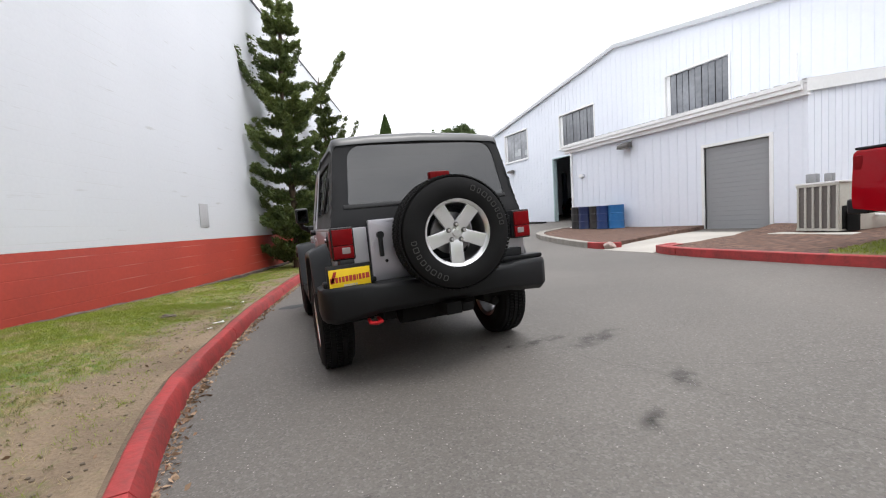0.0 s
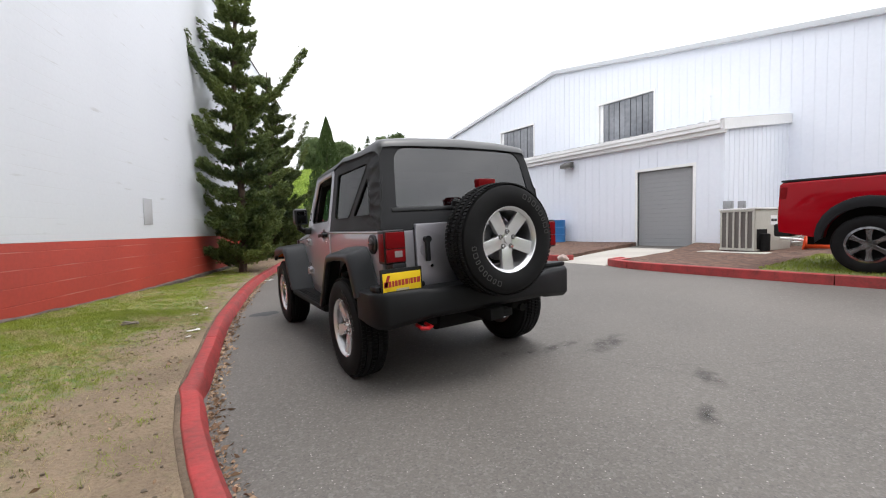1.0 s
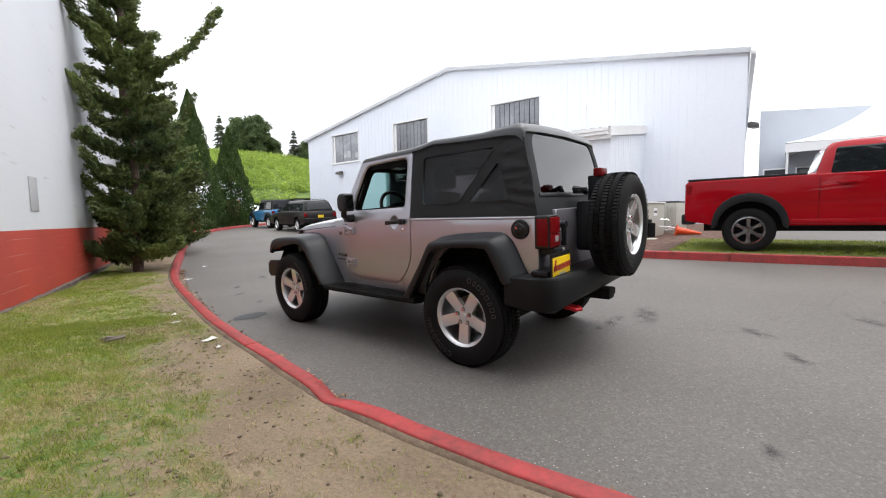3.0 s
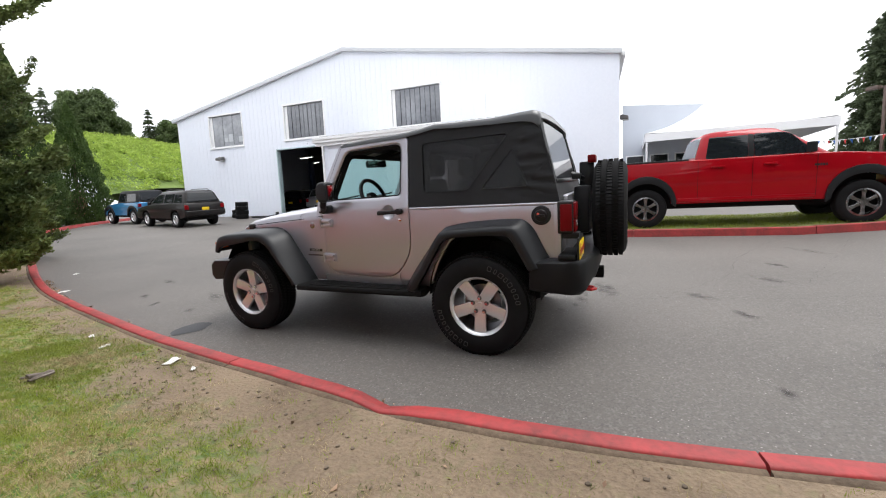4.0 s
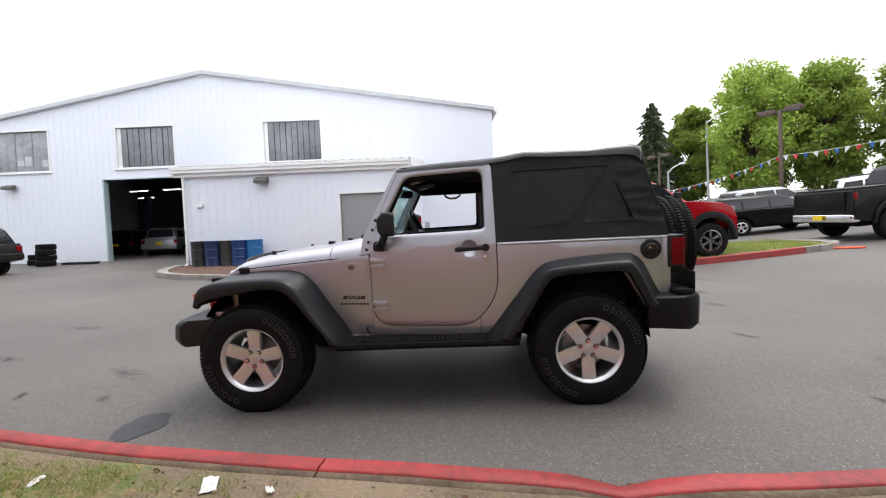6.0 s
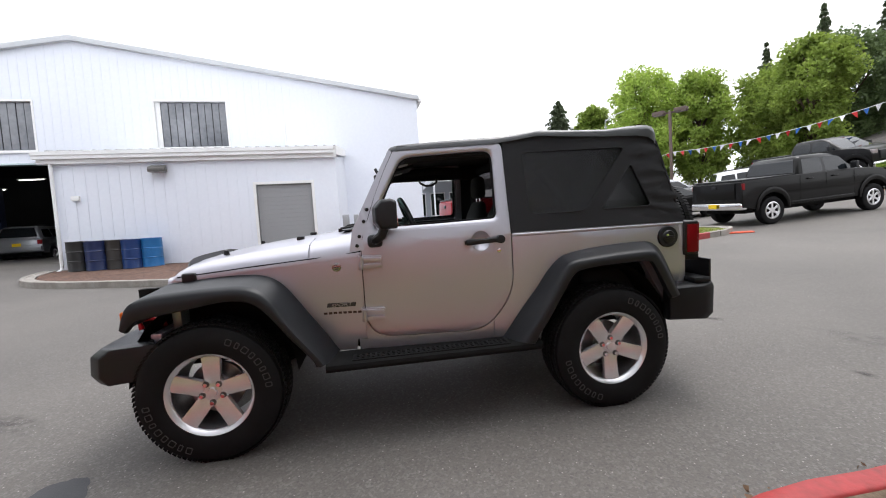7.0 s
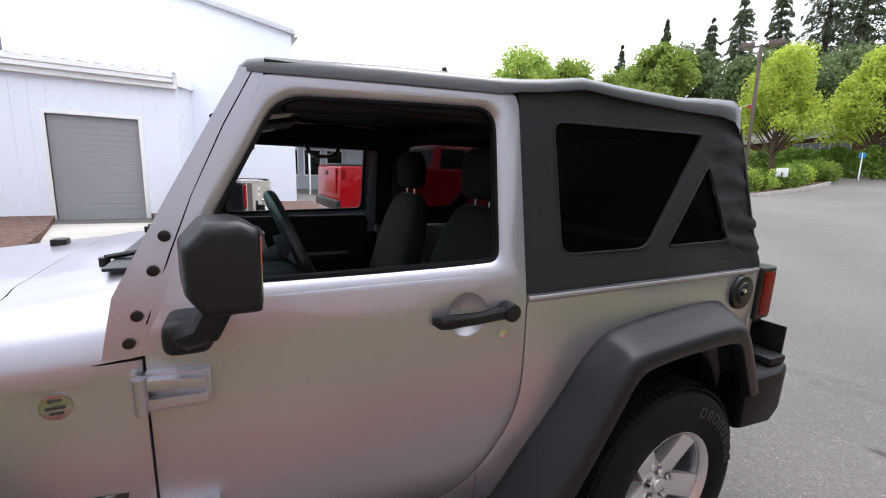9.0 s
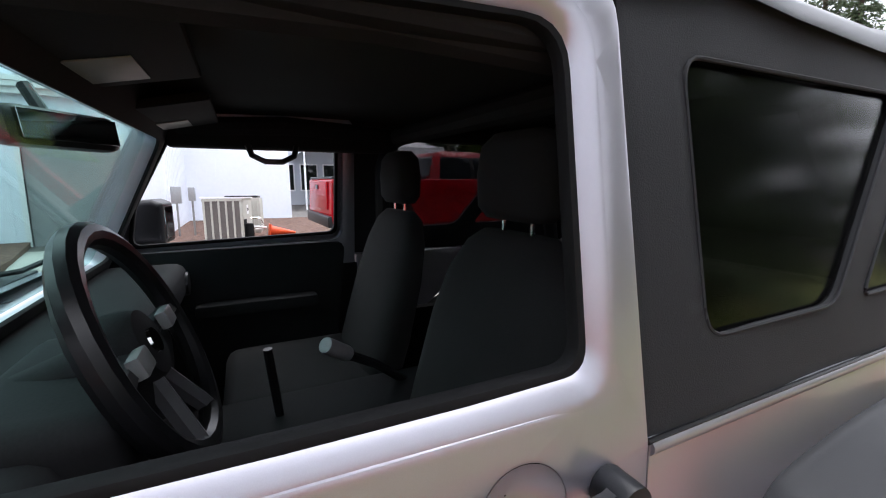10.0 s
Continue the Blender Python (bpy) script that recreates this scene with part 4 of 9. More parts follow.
def side_of_body(s):
    tag = "left" if s < 0 else "right"
    # the body follows the door's outline at a narrow gap
    gap = rounded([(1.5512, 1.145), (1.5512, 0.574), (0.787, 0.559), (0.606, 0.797), (0.606, BELT)], [0.0, 0.175, 0.163, 0.123, 0.0], 6)
    low = [p for p in gap if p[0] > 0.745 and p[1] < 0.755]
    back_edge = [p for p in gap if p[0] <= 0.745]
    zc = low[-1][1] + (back_edge[0][1] - low[-1][1]) * (low[-1][0] - 0.745) / (low[-1][0] - back_edge[0][0])
    quarter = list(reversed(back_edge)) + [(0.7435, zc), (0.7435, 0.50)] + REAR_ARCH + [(-0.46, 0.62), (-0.60, 0.62), (-0.605, BELT)]
    part("rear_quarter_panel", side_plate(quarter, (), s, 0.05, r=0.004), PAINT_SILVER, jeep)
    sill = [(1.60, 0.50), (1.60, 0.566), (1.5515, 0.566), (1.5515, 0.757)] + low + [(0.7465, zc), (0.7465, 0.50)]
    part("sill", side_plate(sill, (), s, 0.05, r=0.006), PAINT_SILVER, jeep)
    wing = [(1.5525, 1.118), (1.5525, 0.57), (1.61, 0.567), (1.62, 0.50)] + FRONT_ARCH + [(2.66, 1.028), (2.24, 1.062), (1.87, 1.088)]
    part("front_wing", side_plate(wing, (), s, 0.05, r=0.004), PAINT_SILVER, jeep)
    aperture = [(1.60, 1.13), (1.60, 0.51), (0.60, 0.51), (0.60, 1.13)]
    part("door_aperture", side_plate(aperture, (), s, 0.008, -0.040, 0.0), TRIM_BLACK, jeep)
    wide = rounded([(0.670, 1.243), (0.668, 1.722), (1.280, 1.699), (1.438, 1.41), (1.468, 1.230)], [0.05, 0.075, 0.07, 0.02, 0.04], 5)
    door = part("door", side_plate(DOOR, [wide, [(0.808 + 0.060 * math.cos(6.28319 * k / 36), 1.136 + 0.060 * math.sin(6.28319 * k / 36)) for k in range(36)]], s, 0.045, 0.003, 0.004), PAINT_SILVER, jeep)
    lip = []
    for f, off in ((-0.14, 0.0036), (0.0, 0.0034), (0.25, 0.0015), (0.55, -0.004), (0.8, -0.013), (1.0, -0.026)):
        ring = []
        for (u0, v0), (u1, v1) in zip(wide, DOOR_WIN):
            u, v = u0 + (u1 - u0) * f, v0 + (v1 - v0) * f
            ring.append((s * (body_x(u, v) + off), u, v))
        lip.append(ring)
    part("window_lip", loft(lip, True, False), PAINT_SILVER, door, smooth=80)
    seam = [(1.535, 1.19), (1.487, 1.33), (1.442, 1.45), (1.375, 1.60), (1.308, 1.728)]
    part("pillar_seam", tube([(s * (body_x(y, z) + 0.003), y + 0.004, z) for y, z in seam], 0.0022, 6), UNDER, jeep)
    seal = rounded([(0.690, 1.265), (0.686, 1.706), (1.269, 1.684), (1.415, 1.40), (1.445, 1.250)], [0.035, 0.06, 0.06, 0.02, 0.03], 5)
    seal_in = rounded([(0.704, 1.279), (0.700, 1.693), (1.260, 1.671), (1.402, 1.40), (1.428, 1.264)], [0.035, 0.06, 0.06, 0.02, 0.03], 5)
    part("window_seal", side_plate(seal, [seal_in], s, 0.022, -0.012, 0.004), RUBBER, door)
    trim = rounded([(1.52, 1.24), (1.52, 0.66), (0.72, 0.66), (0.66, 1.24)], 0.06)
    part("door_card", side_plate(trim, (), s, 0.03, -0.045, 0.012), CABIN, door)
    part("armrest", box(s * 0.60, s * 0.68, 0.80, 1.25, 0.98, 1.03, 0.015), CABIN, door)
    # hinges: two silver leaves each
    for z in (1.052, 0.728):
        bm = side_plate(rounded([(1.573, z - 0.044), (1.573, z + 0.044), (1.564, z + 0.044), (1.555, z + 0.034), (1.555, z - 0.034), (1.564, z - 0.044)], 0.008), (), s, 0.03, 0.026, 0.005)
        merge(bm, side_plate(rounded([(1.548, z - 0.042), (1.548, z + 0.042), (1.428, z + 0.036), (1.428, z - 0.036)], 0.006), (), s, 0.030, 0.022, 0.003))
        for dz in (-0.022, 0.022):
            merge(bm, side_plate(rounded([(1.549, z + dz - 0.013), (1.546, z + dz + 0.013), (1.434, z + 0.8 * dz + 0.010), (1.434, z + 0.8 * dz - 0.010)], 0.004), (), s, 0.020, 0.040, 0.004))
        cyl((s * (body_x(1.55, z) + 0.036), 1.553, z), (0, 0, 1), 0.013, 0.078, bm, 12)
        h = part("door_hinge", bm, PAINT_SILVER, jeep)
        for y in (1.45, 1.505):
            part("bolt", cyl((s * (body_x(1.47, z) + 0.024), y, z), (s, 0, 0), 0.006, 0.004, None, 8), PAINT_SILVER, h)
    # handle: recess, bar and push button
    bm = bmesh.new()
    loft([[(s * (x + 0.4 * e), y, z + f * h) for e, f in ((-0.026, -1), (0.008, -1), (0.022, -0.55), (0.022, 0.55), (0.008, 1), (-0.026, 1))] for y, x, z, h in ((0.912, 0.762, 1.130, 0.010), (0.902, 0.780, 1.131, 0.016), (0.885, 0.786, 1.132, 0.018), (0.80, 0.796, 1.136, 0.015), (0.72, 0.795, 1.140, 0.016), (0.69, 0.790, 1.141, 0.018))], bm=bm)
    cyl((s * 0.785, 0.690, 1.141), (s, 0, 0), 0.026, 0.046, bm, 20, bev=0.004)
    hd = part("door_handle", bm, PLASTIC, door, "black pull handle with push button")
    dish = []
    for f in (1.0, 0.97, 0.85, 0.65, 0.4, 0.02):
        ring = [(0.808 + 0.060 * f * math.cos(6.28319 * k / 36), 1.136 + 0.060 * f * math.sin(6.28319 * k / 36)) for k in range(36)]
        dish.append([(s * (body_x(y, z) + 0.002 - 0.034 * (1 - f * f)), y, z) for y, z in ring])
    part("recess", loft(dish, True, False), PAINT_SILVER, door, smooth=60)
    part("lock", cyl((s * 0.765, 0.695, 1.068), (s, 0, 0), 0.014, 0.012, None, 14, bev=0.003), CHROME, door)
    # mirror on its arm
    bm = loft([[(s * x, y, z) for y, z in ((1.338 + k, 1.262 + k), (1.338 + k, 1.394 - k), (1.372, 1.406 - k), (1.425, 1.402 - k), (1.462 - k, 1.366), (1.462 - k, 1.298), (1.432, 1.262 + k))] for x, k in ((0.768, 0.012), (0.780, 0.0), (0.888, 0.0), (0.902, 0.012))])
    bevel(bm, 0.010, 3)
    for v in bm.verts:
        v.co.y -= 0.17 * (abs(v.co.x) - 0.80)
        v.co.z = 1.252 + (v.co.z - 1.262) * 1.20
        v.co.z += 0.25 * (v.co.y - 1.36) * (v.co.z - 1.33)
    mir = part("door_mirror", bm, PLASTIC, jeep, "black plastic door mirror")
    part("mirror_glass", loft([[(s * x, y - 0.17 * (x - 0.80), z) for x in (0.792, 0.880) for z in ((1.268, 1.395) if x < 0.83 else (1.395, 1.268))] for y in (1.3355, 1.3390)]), CHROME, mir)
    bm = tube([(s * 0.855, 1.40, 1.26), (s * 0.845, 1.42, 1.215), (s * 0.80, 1.455, 1.188), (s * 0.71, 1.465, 1.185)], 0.028, 10)
    box(s * 0.690, s * 0.800, 1.415, 1.505, 1.142, 1.218, 0.03, bm, 4)
    part("mirror_arm", bm, PLASTIC, mir)
    # windscreen hinge bolts along the pillar foot
    for y, z in ((1.497, 1.37), (1.520, 1.30), (1.553, 1.21), (1.570, 1.155)):
        part("bolt", cyl((s * (body_x(y, z) + 0.006), y, z), (s, 0, 0), 0.0115, 0.020, None, 12, bev=0.003), TRIM_BLACK, jeep)
    # flares
    for name, root_line, crease, low_line in (
        ("rear_fender_flare", [(0.69, 0.50), (0.642, 0.566), (0.559, 0.68), (0.455, 0.81), (0.378, 0.915), (0.31, 0.98), (0.248, 1.012), (0.08, 1.039), (-0.13, 1.053), (-0.28, 1.056), (-0.35, 1.044), (-0.42, 0.98), (-0.49, 0.84), (-0.54, 0.745)],
         [(0.60, 0.50), (0.565, 0.56), (0.49, 0.665), (0.415, 0.775), (0.36, 0.865), (0.31, 0.945), (0.26, 0.978), (0.094, 0.994), (-0.08, 1.005), (-0.25, 1.009), (-0.31, 0.99), (-0.365, 0.91), (-0.43, 0.78), (-0.465, 0.71)],
         [(0.53, 0.49), (0.50, 0.54), (0.43, 0.64), (0.365, 0.745), (0.315, 0.825), (0.275, 0.885), (0.225, 0.920), (0.097, 0.938), (-0.06, 0.945), (-0.22, 0.945), (-0.27, 0.925), (-0.315, 0.85), (-0.37, 0.745), (-0.40, 0.69)]),
        ("front_fender_flare", [(1.725, 0.50), (1.745, 0.53), (1.80, 0.62), (1.895, 0.757), (1.985, 0.888), (2.045, 0.957), (2.11, 0.997), (2.20, 1.018), (2.36, 1.020), (2.52, 1.012), (2.68, 0.998), (2.76, 0.965), (2.80, 0.91), (2.825, 0.83)],
         [(1.79, 0.50), (1.81, 0.53), (1.865, 0.605), (1.945, 0.712), (2.01, 0.815), (2.06, 0.893), (2.125, 0.952), (2.215, 0.980), (2.36, 0.983), (2.50, 0.978), (2.66, 0.967), (2.755, 0.945), (2.80, 0.895), (2.825, 0.815)],
         [(1.84, 0.49), (1.85, 0.52), (1.895, 0.585), (1.965, 0.67), (2.03, 0.76), (2.085, 0.832), (2.145, 0.885), (2.225, 0.912), (2.33, 0.912), (2.47, 0.890), (2.63, 0.868), (2.72, 0.852), (2.755, 0.83), (2.79, 0.79)])):
        lines = []
        for line in (root_line, crease, low_line):
            fine = []
            for i in range(len(line) - 1):
                p0, p1, p2, p3 = (Vector(line[max(0, min(len(line) - 1, i + j))]) for j in (-1, 0, 1, 2))
                for j in range(4):
                    t = j / 4
                    fine.append(0.5 * (2 * p1 + (p2 - p0) * t + (2 * p0 - 5 * p1 + 4 * p2 - p3) * t * t + (3 * p1 - p0 - 3 * p2 + p3) * t ** 3))
            lines.append(fine + [Vector(line[-1])])
        rings = []
        for a, c, b in zip(*lines):
            xb = (body_x(a.x, a.y) if name[0] == "r" else min(body_x(a.x, a.y), body_x(a.x, 1.0))) - 0.012
            e, g = c.lerp(a, 0.30), c.lerp(b, 0.15)
            h, w = a.lerp(c, 0.03), c.lerp(b, 0.5)
            rings.append([(s * xb, a.x, a.y), (s * (xb + 0.022), a.x, a.y), (s * (xb + 0.030), h.x, h.y - 0.004), (s * 0.862, e.x, e.y), (s * 0.888, c.x, c.y), (s * 0.899, g.x, g.y), (s * 0.905, w.x, w.y), (s * 0.903, b.x, b.y + 0.008),
                          (s * 0.896, b.x, b.y), (s * 0.868, b.x, b.y), (s * 0.855, w.x, w.y), (s * xb, c.x, c.y - 0.02)])
        part(name, loft(rings), PLASTIC, jeep, smooth=38)
    part("turn_signal", box(s * 0.78, s * 0.893, 2.765, 2.815, 0.835, 0.905, 0.014), AMBER, jeep)
    # inner arches
    for y0 in (0.0, 2.424):
        bm = bmesh.new()
        prof = [(0.47 * math.cos(a), 0.50 * math.sin(a)) for a in [math.pi * k / 12 for k in range(13)]]
        loft([[(s * x, y0 + (-u * 0.98 if s < 0 else u * 0.98), 0.44 + v) for u, v in prof] for x in (0.50, 0.775)], False, False, bm)
        box(s * 0.46, s * 0.50, y0 - 0.50, y0 + 0.50, 0.52, 0.96, 0, bm)
        part("wheel_arch", bm, UNDER, jeep)
    # side step
    bm = loft([[(s * x, y, z) for x, z in ((0.69, 0.470), (0.70, 0.505), (0.875, 0.500), (0.893, 0.488), (0.897, 0.468), (0.885, 0.447), (0.80, 0.437))] for y in (0.48, 0.60, 1.70, 1.79)])
    st = part("side_step", bm, UNDER, jeep, "black side step with ribbed treads")
    part("tread", box(s * 0.785, s * 0.878, 0.68, 1.64, 0.497, 0.506, 0.004), UNDER, st)
    bm = bmesh.new()
    for k in range(31):
        for x in (0.798, 0.823, 0.848):
            box(s * x, s * (x + 0.012), 0.70 + 0.03 * k, 0.716 + 0.03 * k, 0.506, 0.510, 0, bm)
    part("tread_ribs", bm, UNDER, st)
    for y in (0.66, 1.15, 1.66):
        part("step_bracket", tube([(s * 0.86, y, 0.46), (s * 0.68, y, 0.44)], 0.02, 8), UNDER, st)
    # tail light
    lamp = part("tail_light", box(s * 0.622, s * 0.778, -0.70, -0.59, 0.94, 1.172, 0.014, None, 3), TRIM_BLACK, jeep, "red and clear tail light in a black housing")
    part("red_lens", box(s * 0.632, s * 0.768, -0.714, -0.69, 1.046, 1.158, 0.008), RED_LENS, lamp)
    part("red_lens", box(s * 0.632, s * 0.768, -0.712, -0.69, 0.952, 1.044, 0.008), RED_LENS, lamp)
    part("reverse_lens", box(s * 0.655, s * 0.712, -0.716, -0.70, 0.985, 1.030, 0.006), CLEAR_LENS, lamp)
    part("side_marker", box(s * 0.768, s * 0.782, -0.69, -0.61, 0.96, 1.15, 0.005), RED_LENS, lamp)
    # soft top side with its two windows and gathered folds at the corner
    def folds(y, z):
        f = max(0.0, min(1.0, (-0.22 - y) / 0.12)) * max(0.0, min(1.0, (1.78 - z) / 0.1)) * max(0.0, min(1.0, (z - 1.18) / 0.06))
        return f * (0.022 * noise.noise((y * 6, z * 24, s)) + 0.009 * noise.noise((y * 13, z * 46, 3.0))) + 0.006 * noise.noise((y * 3.5, z * 3.5, 2 + s))
    fab = rounded([(0.613, BELT), (0.616, 1.772), (0.38, 1.805), (-0.42, 1.815), (-0.535, 1.49), (-0.608, BELT)], [0.01, 0.02, 0.02, 0.05, 0.02, 0.02])
    soft = part("soft_top_side", side_plate(fab, [QWIN, QTRI], s, 0.010, -0.004, 0.003, 0.022, folds), FABRIC, jeep, "black fabric side of the soft top with gathered folds", smooth=70)
    for outline in (QWIN, QTRI):
        bm = sheet(outline, (), lambda u, v: (0, u, v), (-0.004, 0, 0))
        pn = part("vinyl_window", curve_side(bm, s, -0.012, 0.2), VINYL, soft, "dark tinted vinyl window")
        pn.visible_shadow = False
        ring = [(s * (body_x(u, v) - 0.002), u, v) for u, v in outline]
        bm = bmesh.new()
        tube(ring + ring[:2], 0.0035, 6, bm)
        part("piping", bm, FABRIC, soft)
    bm = bmesh.new()
    tube([(s * (body_x(y, BELT) - 0.001), y, BELT + 0.003) for y in (0.61, 0.3, 0.0, -0.3, -0.60)], 0.004, 6, bm)
    part("belt_rail", bm, TRIM_BLACK, jeep)
    part("tub_rail", tube([(s * (body_x(y, BELT) - 0.006), y, BELT - 0.007) for y in (0.604, 0.3, 0.0, -0.3, -0.60)], 0.0125, 10), PAINT_SILVER, jeep, smooth=80)


for side in (-1, 1):
    side_of_body(side)

# fuel cap, badge and writing on the near side
bm = cyl((-0.766, -0.475, 1.075), (-1, 0, 0), 0.073, 0.022, None, 36, 0.069, 0.004)
cap = part("fuel_filler", bm, PLASTIC, jeep, "round black fuel filler surround")
part("filler_cap", cyl((-0.779, -0.475, 1.075), (-1, 0, 0), 0.048, 0.012, None, 28, 0.04, 0.003), TRIM_BLACK, cap)
part("filler_grip", box(-0.794, -0.782, -0.505, -0.445, 1.067, 1.083, 0.004), TRIM_BLACK, cap)
# added chrome disc in place of the bright reflection in the filler bowl
part("filler_glint", cyl((-0.788, -0.457, 1.087), (-1, 0, 0), 0.010, 0.008, None, 10), CHROME, cap)
bm = cyl((-body_x(1.705, 1.03) - 0.003, 1.705, 1.03), (-1, 0, 0), 0.028, 0.008, None, 24, bev=0.002)
bdg = part("round_badge", bm, mat("badge_metal", (0.42, 0.42, 0.43), rough=0.22, metal=0.9, bump=0), jeep, "small round chrome trail badge")
part("badge_bar", box(-body_x(1.705, 1.03) - 0.009, -body_x(1.705, 1.03) - 0.006, 1.689, 1.721, 1.026, 1.033, 0.001), RIM_DARK, bdg)
for z in (1.014, 1.042):
    part("badge_bar", box(-body_x(1.705, 1.03) - 0.009, -body_x(1.705, 1.03) - 0.006, 1.694, 1.716, z, z + 0.006, 0.001), RIM_DARK, bdg)


def lettering(text, size, material, parent, m, depth=0.002):
    cu = bpy.data.curves.new("lettering", "FONT")
    cu.body, cu.size, cu.extrude, cu.align_x, cu.align_y, cu.shear = text, size, depth, "CENTER", "CENTER", 0.2
    ob = new("lettering", cu)
    dg = bpy.context.evaluated_depsgraph_get()
    me = bpy.data.meshes.new_from_object(ob.evaluated_get(dg))
    bpy.data.objects.remove(ob)
    me.materials.clear()
    me.materials.append(material)
    ob = new("lettering", me)
    ob.parent, ob.matrix_local = parent, m
    return ob


SIDE_TURN = Matrix(((0, 0, -1), (-1, 0, 0), (0, 1, 0))).to_4x4()
strip = part("badge_strip", side_plate(rounded([(1.785, 0.782), (1.778, 0.808), (1.602, 0.808), (1.609, 0.782)], 0.003), (), -1, 0.003, 0.002, 0.0008, 0.2), mat("grey_badge", (0.035, 0.035, 0.035), rough=0.4, bump=0), jeep)
lettering("SPORT", 0.027, mat("badge_silver", (0.42, 0.41, 0.40), rough=0.3, metal=0.6, bump=0), strip, Matrix.Translation((-body_x(1.694, 0.795) - 0.0070, 1.694, 0.795)) @ SIDE_TURN @ Matrix.Diagonal((1.6, 1, 1, 1)) @ pose(0, 0, 0, 0, -8.2, 0))
bm = bars([1] * 8, 1.575, 1.806, 0.738, 0.752, bmesh.new(), lambda u, v: (-body_x(u, v) - 0.0005, u, v), (-0.002, 0, 0))
part("name_bars", bm, mat("dark_name_ink", (0.05, 0.028, 0.028), rough=0.5, bump=0), jeep)

for s in (-1, 1):
    part("cowl_seam", tube([(s * (body_x(y, 1.0) + 0.0025), y, z) for y, z in ((1.556, 1.119), (1.66, 1.109), (1.77, 1.099), (1.872, 1.089))], 0.0032, 6), UNDER, jeep)

# bonnet, cowl and nose
def hood_ring(y, hw, edge, rise, s=1):
    return [(x * hw, y, edge + rise * f) for x, f in ((-1, -0.35), (-1, 0), (-0.97, 0.42), (-0.90, 0.72), (-0.76, 0.86), (-0.62, 0.90), (-0.55, 1.0), (0, 1.06), (0.55, 1.0), (0.62, 0.90), (0.76, 0.86), (0.90, 0.72), (0.97, 0.42), (1, 0), (1, -0.35))]


rings = [hood_ring(y, body_x(y, 1.0) + 0.002, e, r) for y, e, r in ((1.868, 1.094, 0.105), (2.0, 1.085, 0.102), (2.24, 1.068, 0.094), (2.46, 1.050, 0.082), (2.60, 1.036, 0.066), (2.655, 1.024, 0.046), (2.68, 1.01, 0.024))]
part("bonnet", loft(rings, False, False), PAINT_SILVER, jeep, smooth=50)
rings = [hood_ring(y, body_x(y, 1.0) + 0.002, e, r) for y, e, r in ((1.560, 1.124, 0.122), (1.862, 1.096, 0.106))]
part("cowl", loft(rings, False, False), PAINT_SILVER, jeep, smooth=50)
for s in (-1, 1):
    line = [(y, float(np.interp(y, (1.5525, 1.87, 2.24, 2.66), (1.120, 1.090, 1.064, 1.030)))) for y in (1.5525, 1.70, 1.87, 2.05, 2.24, 2.45, 2.64)]
    part("bonnet_seam", loft([[(s * (body_x(y, z) + d), y, z + e) for d, e in ((-0.01, -0.003), (0.0045, -0.003), (0.0045, 0.0035), (-0.01, 0.0035))] for y, z in line]), UNDER, jeep)
part("cowl_grille", box(-0.42, 0.42, 1.60, 1.68, 1.236, 1.246, 0.006), TRIM_BLACK, jeep)
for x in (-0.30, 0.30):
    bm = cyl((x, 1.70, 1.236), (0, 0, 1), 0.014, 0.03, None, 10)
    tube([(x, 1.70, 1.25), (x + 0.02, 1.60, 1.262), (x + 0.22, 1.55, 1.285)], 0.008, 6, bm)
    part("wiper", bm, TRIM_BLACK, jeep)
for x in (-0.28, 0.28):
    part("washer_nozzle", box(x - 0.025, x + 0.025, 1.95, 2.0, 1.185, 1.215, 0.008), TRIM_BLACK, jeep)
for s in (-1, 1):
    bm = box(s * 0.590, s * 0.640, 2.53, 2.61, 0.985, 1.055, 0.014, None, 3)
    box(s * 0.600, s * 0.645, 2.545, 2.60, 0.955, 1.0, 0.010, bm)
    part("bonnet_latch", bm, TRIM_BLACK, jeep)
    part("bonnet_bumper", cyl((s * 0.42, 2.42, 1.145), (0, 0, 1), 0.020, 0.03, None, 12, 0.014), TRIM_BLACK, jeep)
# smoked deflector standing along the bonnet's front edge
bow = []
for k in range(25):
    x = -0.575 + 1.15 * k / 24
    e = abs(x) / 0.575
    y, z, h = 2.672 - 0.035 * e ** 2 - 0.055 * e ** 6, 1.062 - 0.028 * e ** 4, 0.060 - 0.030 * e ** 4
    bow.append([(x, y, z - 0.012), (x, y + 0.012, z + 0.35 * h), (x, y + 0.004, z + h), (x, y - 0.001, z + h), (x, y + 0.006, z + 0.35 * h), (x, y - 0.006, z - 0.012)])
part("bonnet_deflector", loft(bow), TRIM_BLACK, jeep, "smoked black bonnet deflector")
slots = [rounded(rect(x - 0.032, x + 0.032, 0.72, 0.99), 0.03) for x in [0.098 * k for k in (-3, -2, -1, 0, 1, 2, 3)]]
bm = sheet(rounded([(-0.60, 0.62), (0.60, 0.62), (0.615, 1.03), (-0.615, 1.03)], 0.05), slots, lambda u, v: (u, 2.70, v), (0, -0.05, 0), None, 0.006)
part("grille", bm, PAINT_SILVER, jeep)
part("radiator", box(-0.5, 0.5, 2.60, 2.63, 0.60, 1.0), UNDER, jeep)
for s in (-1, 1):
    hl = part("headlight", cyl((s * 0.475, 2.695, 0.885), (0, 1, 0), 0.095, 0.05, None, 32, 0.085, 0.01), CLEAR_LENS, jeep)
    part("bezel", cyl((s * 0.475, 2.69, 0.885), (0, 1, 0), 0.105, 0.03, None, 32, bev=0.006), TRIM_BLACK, hl)
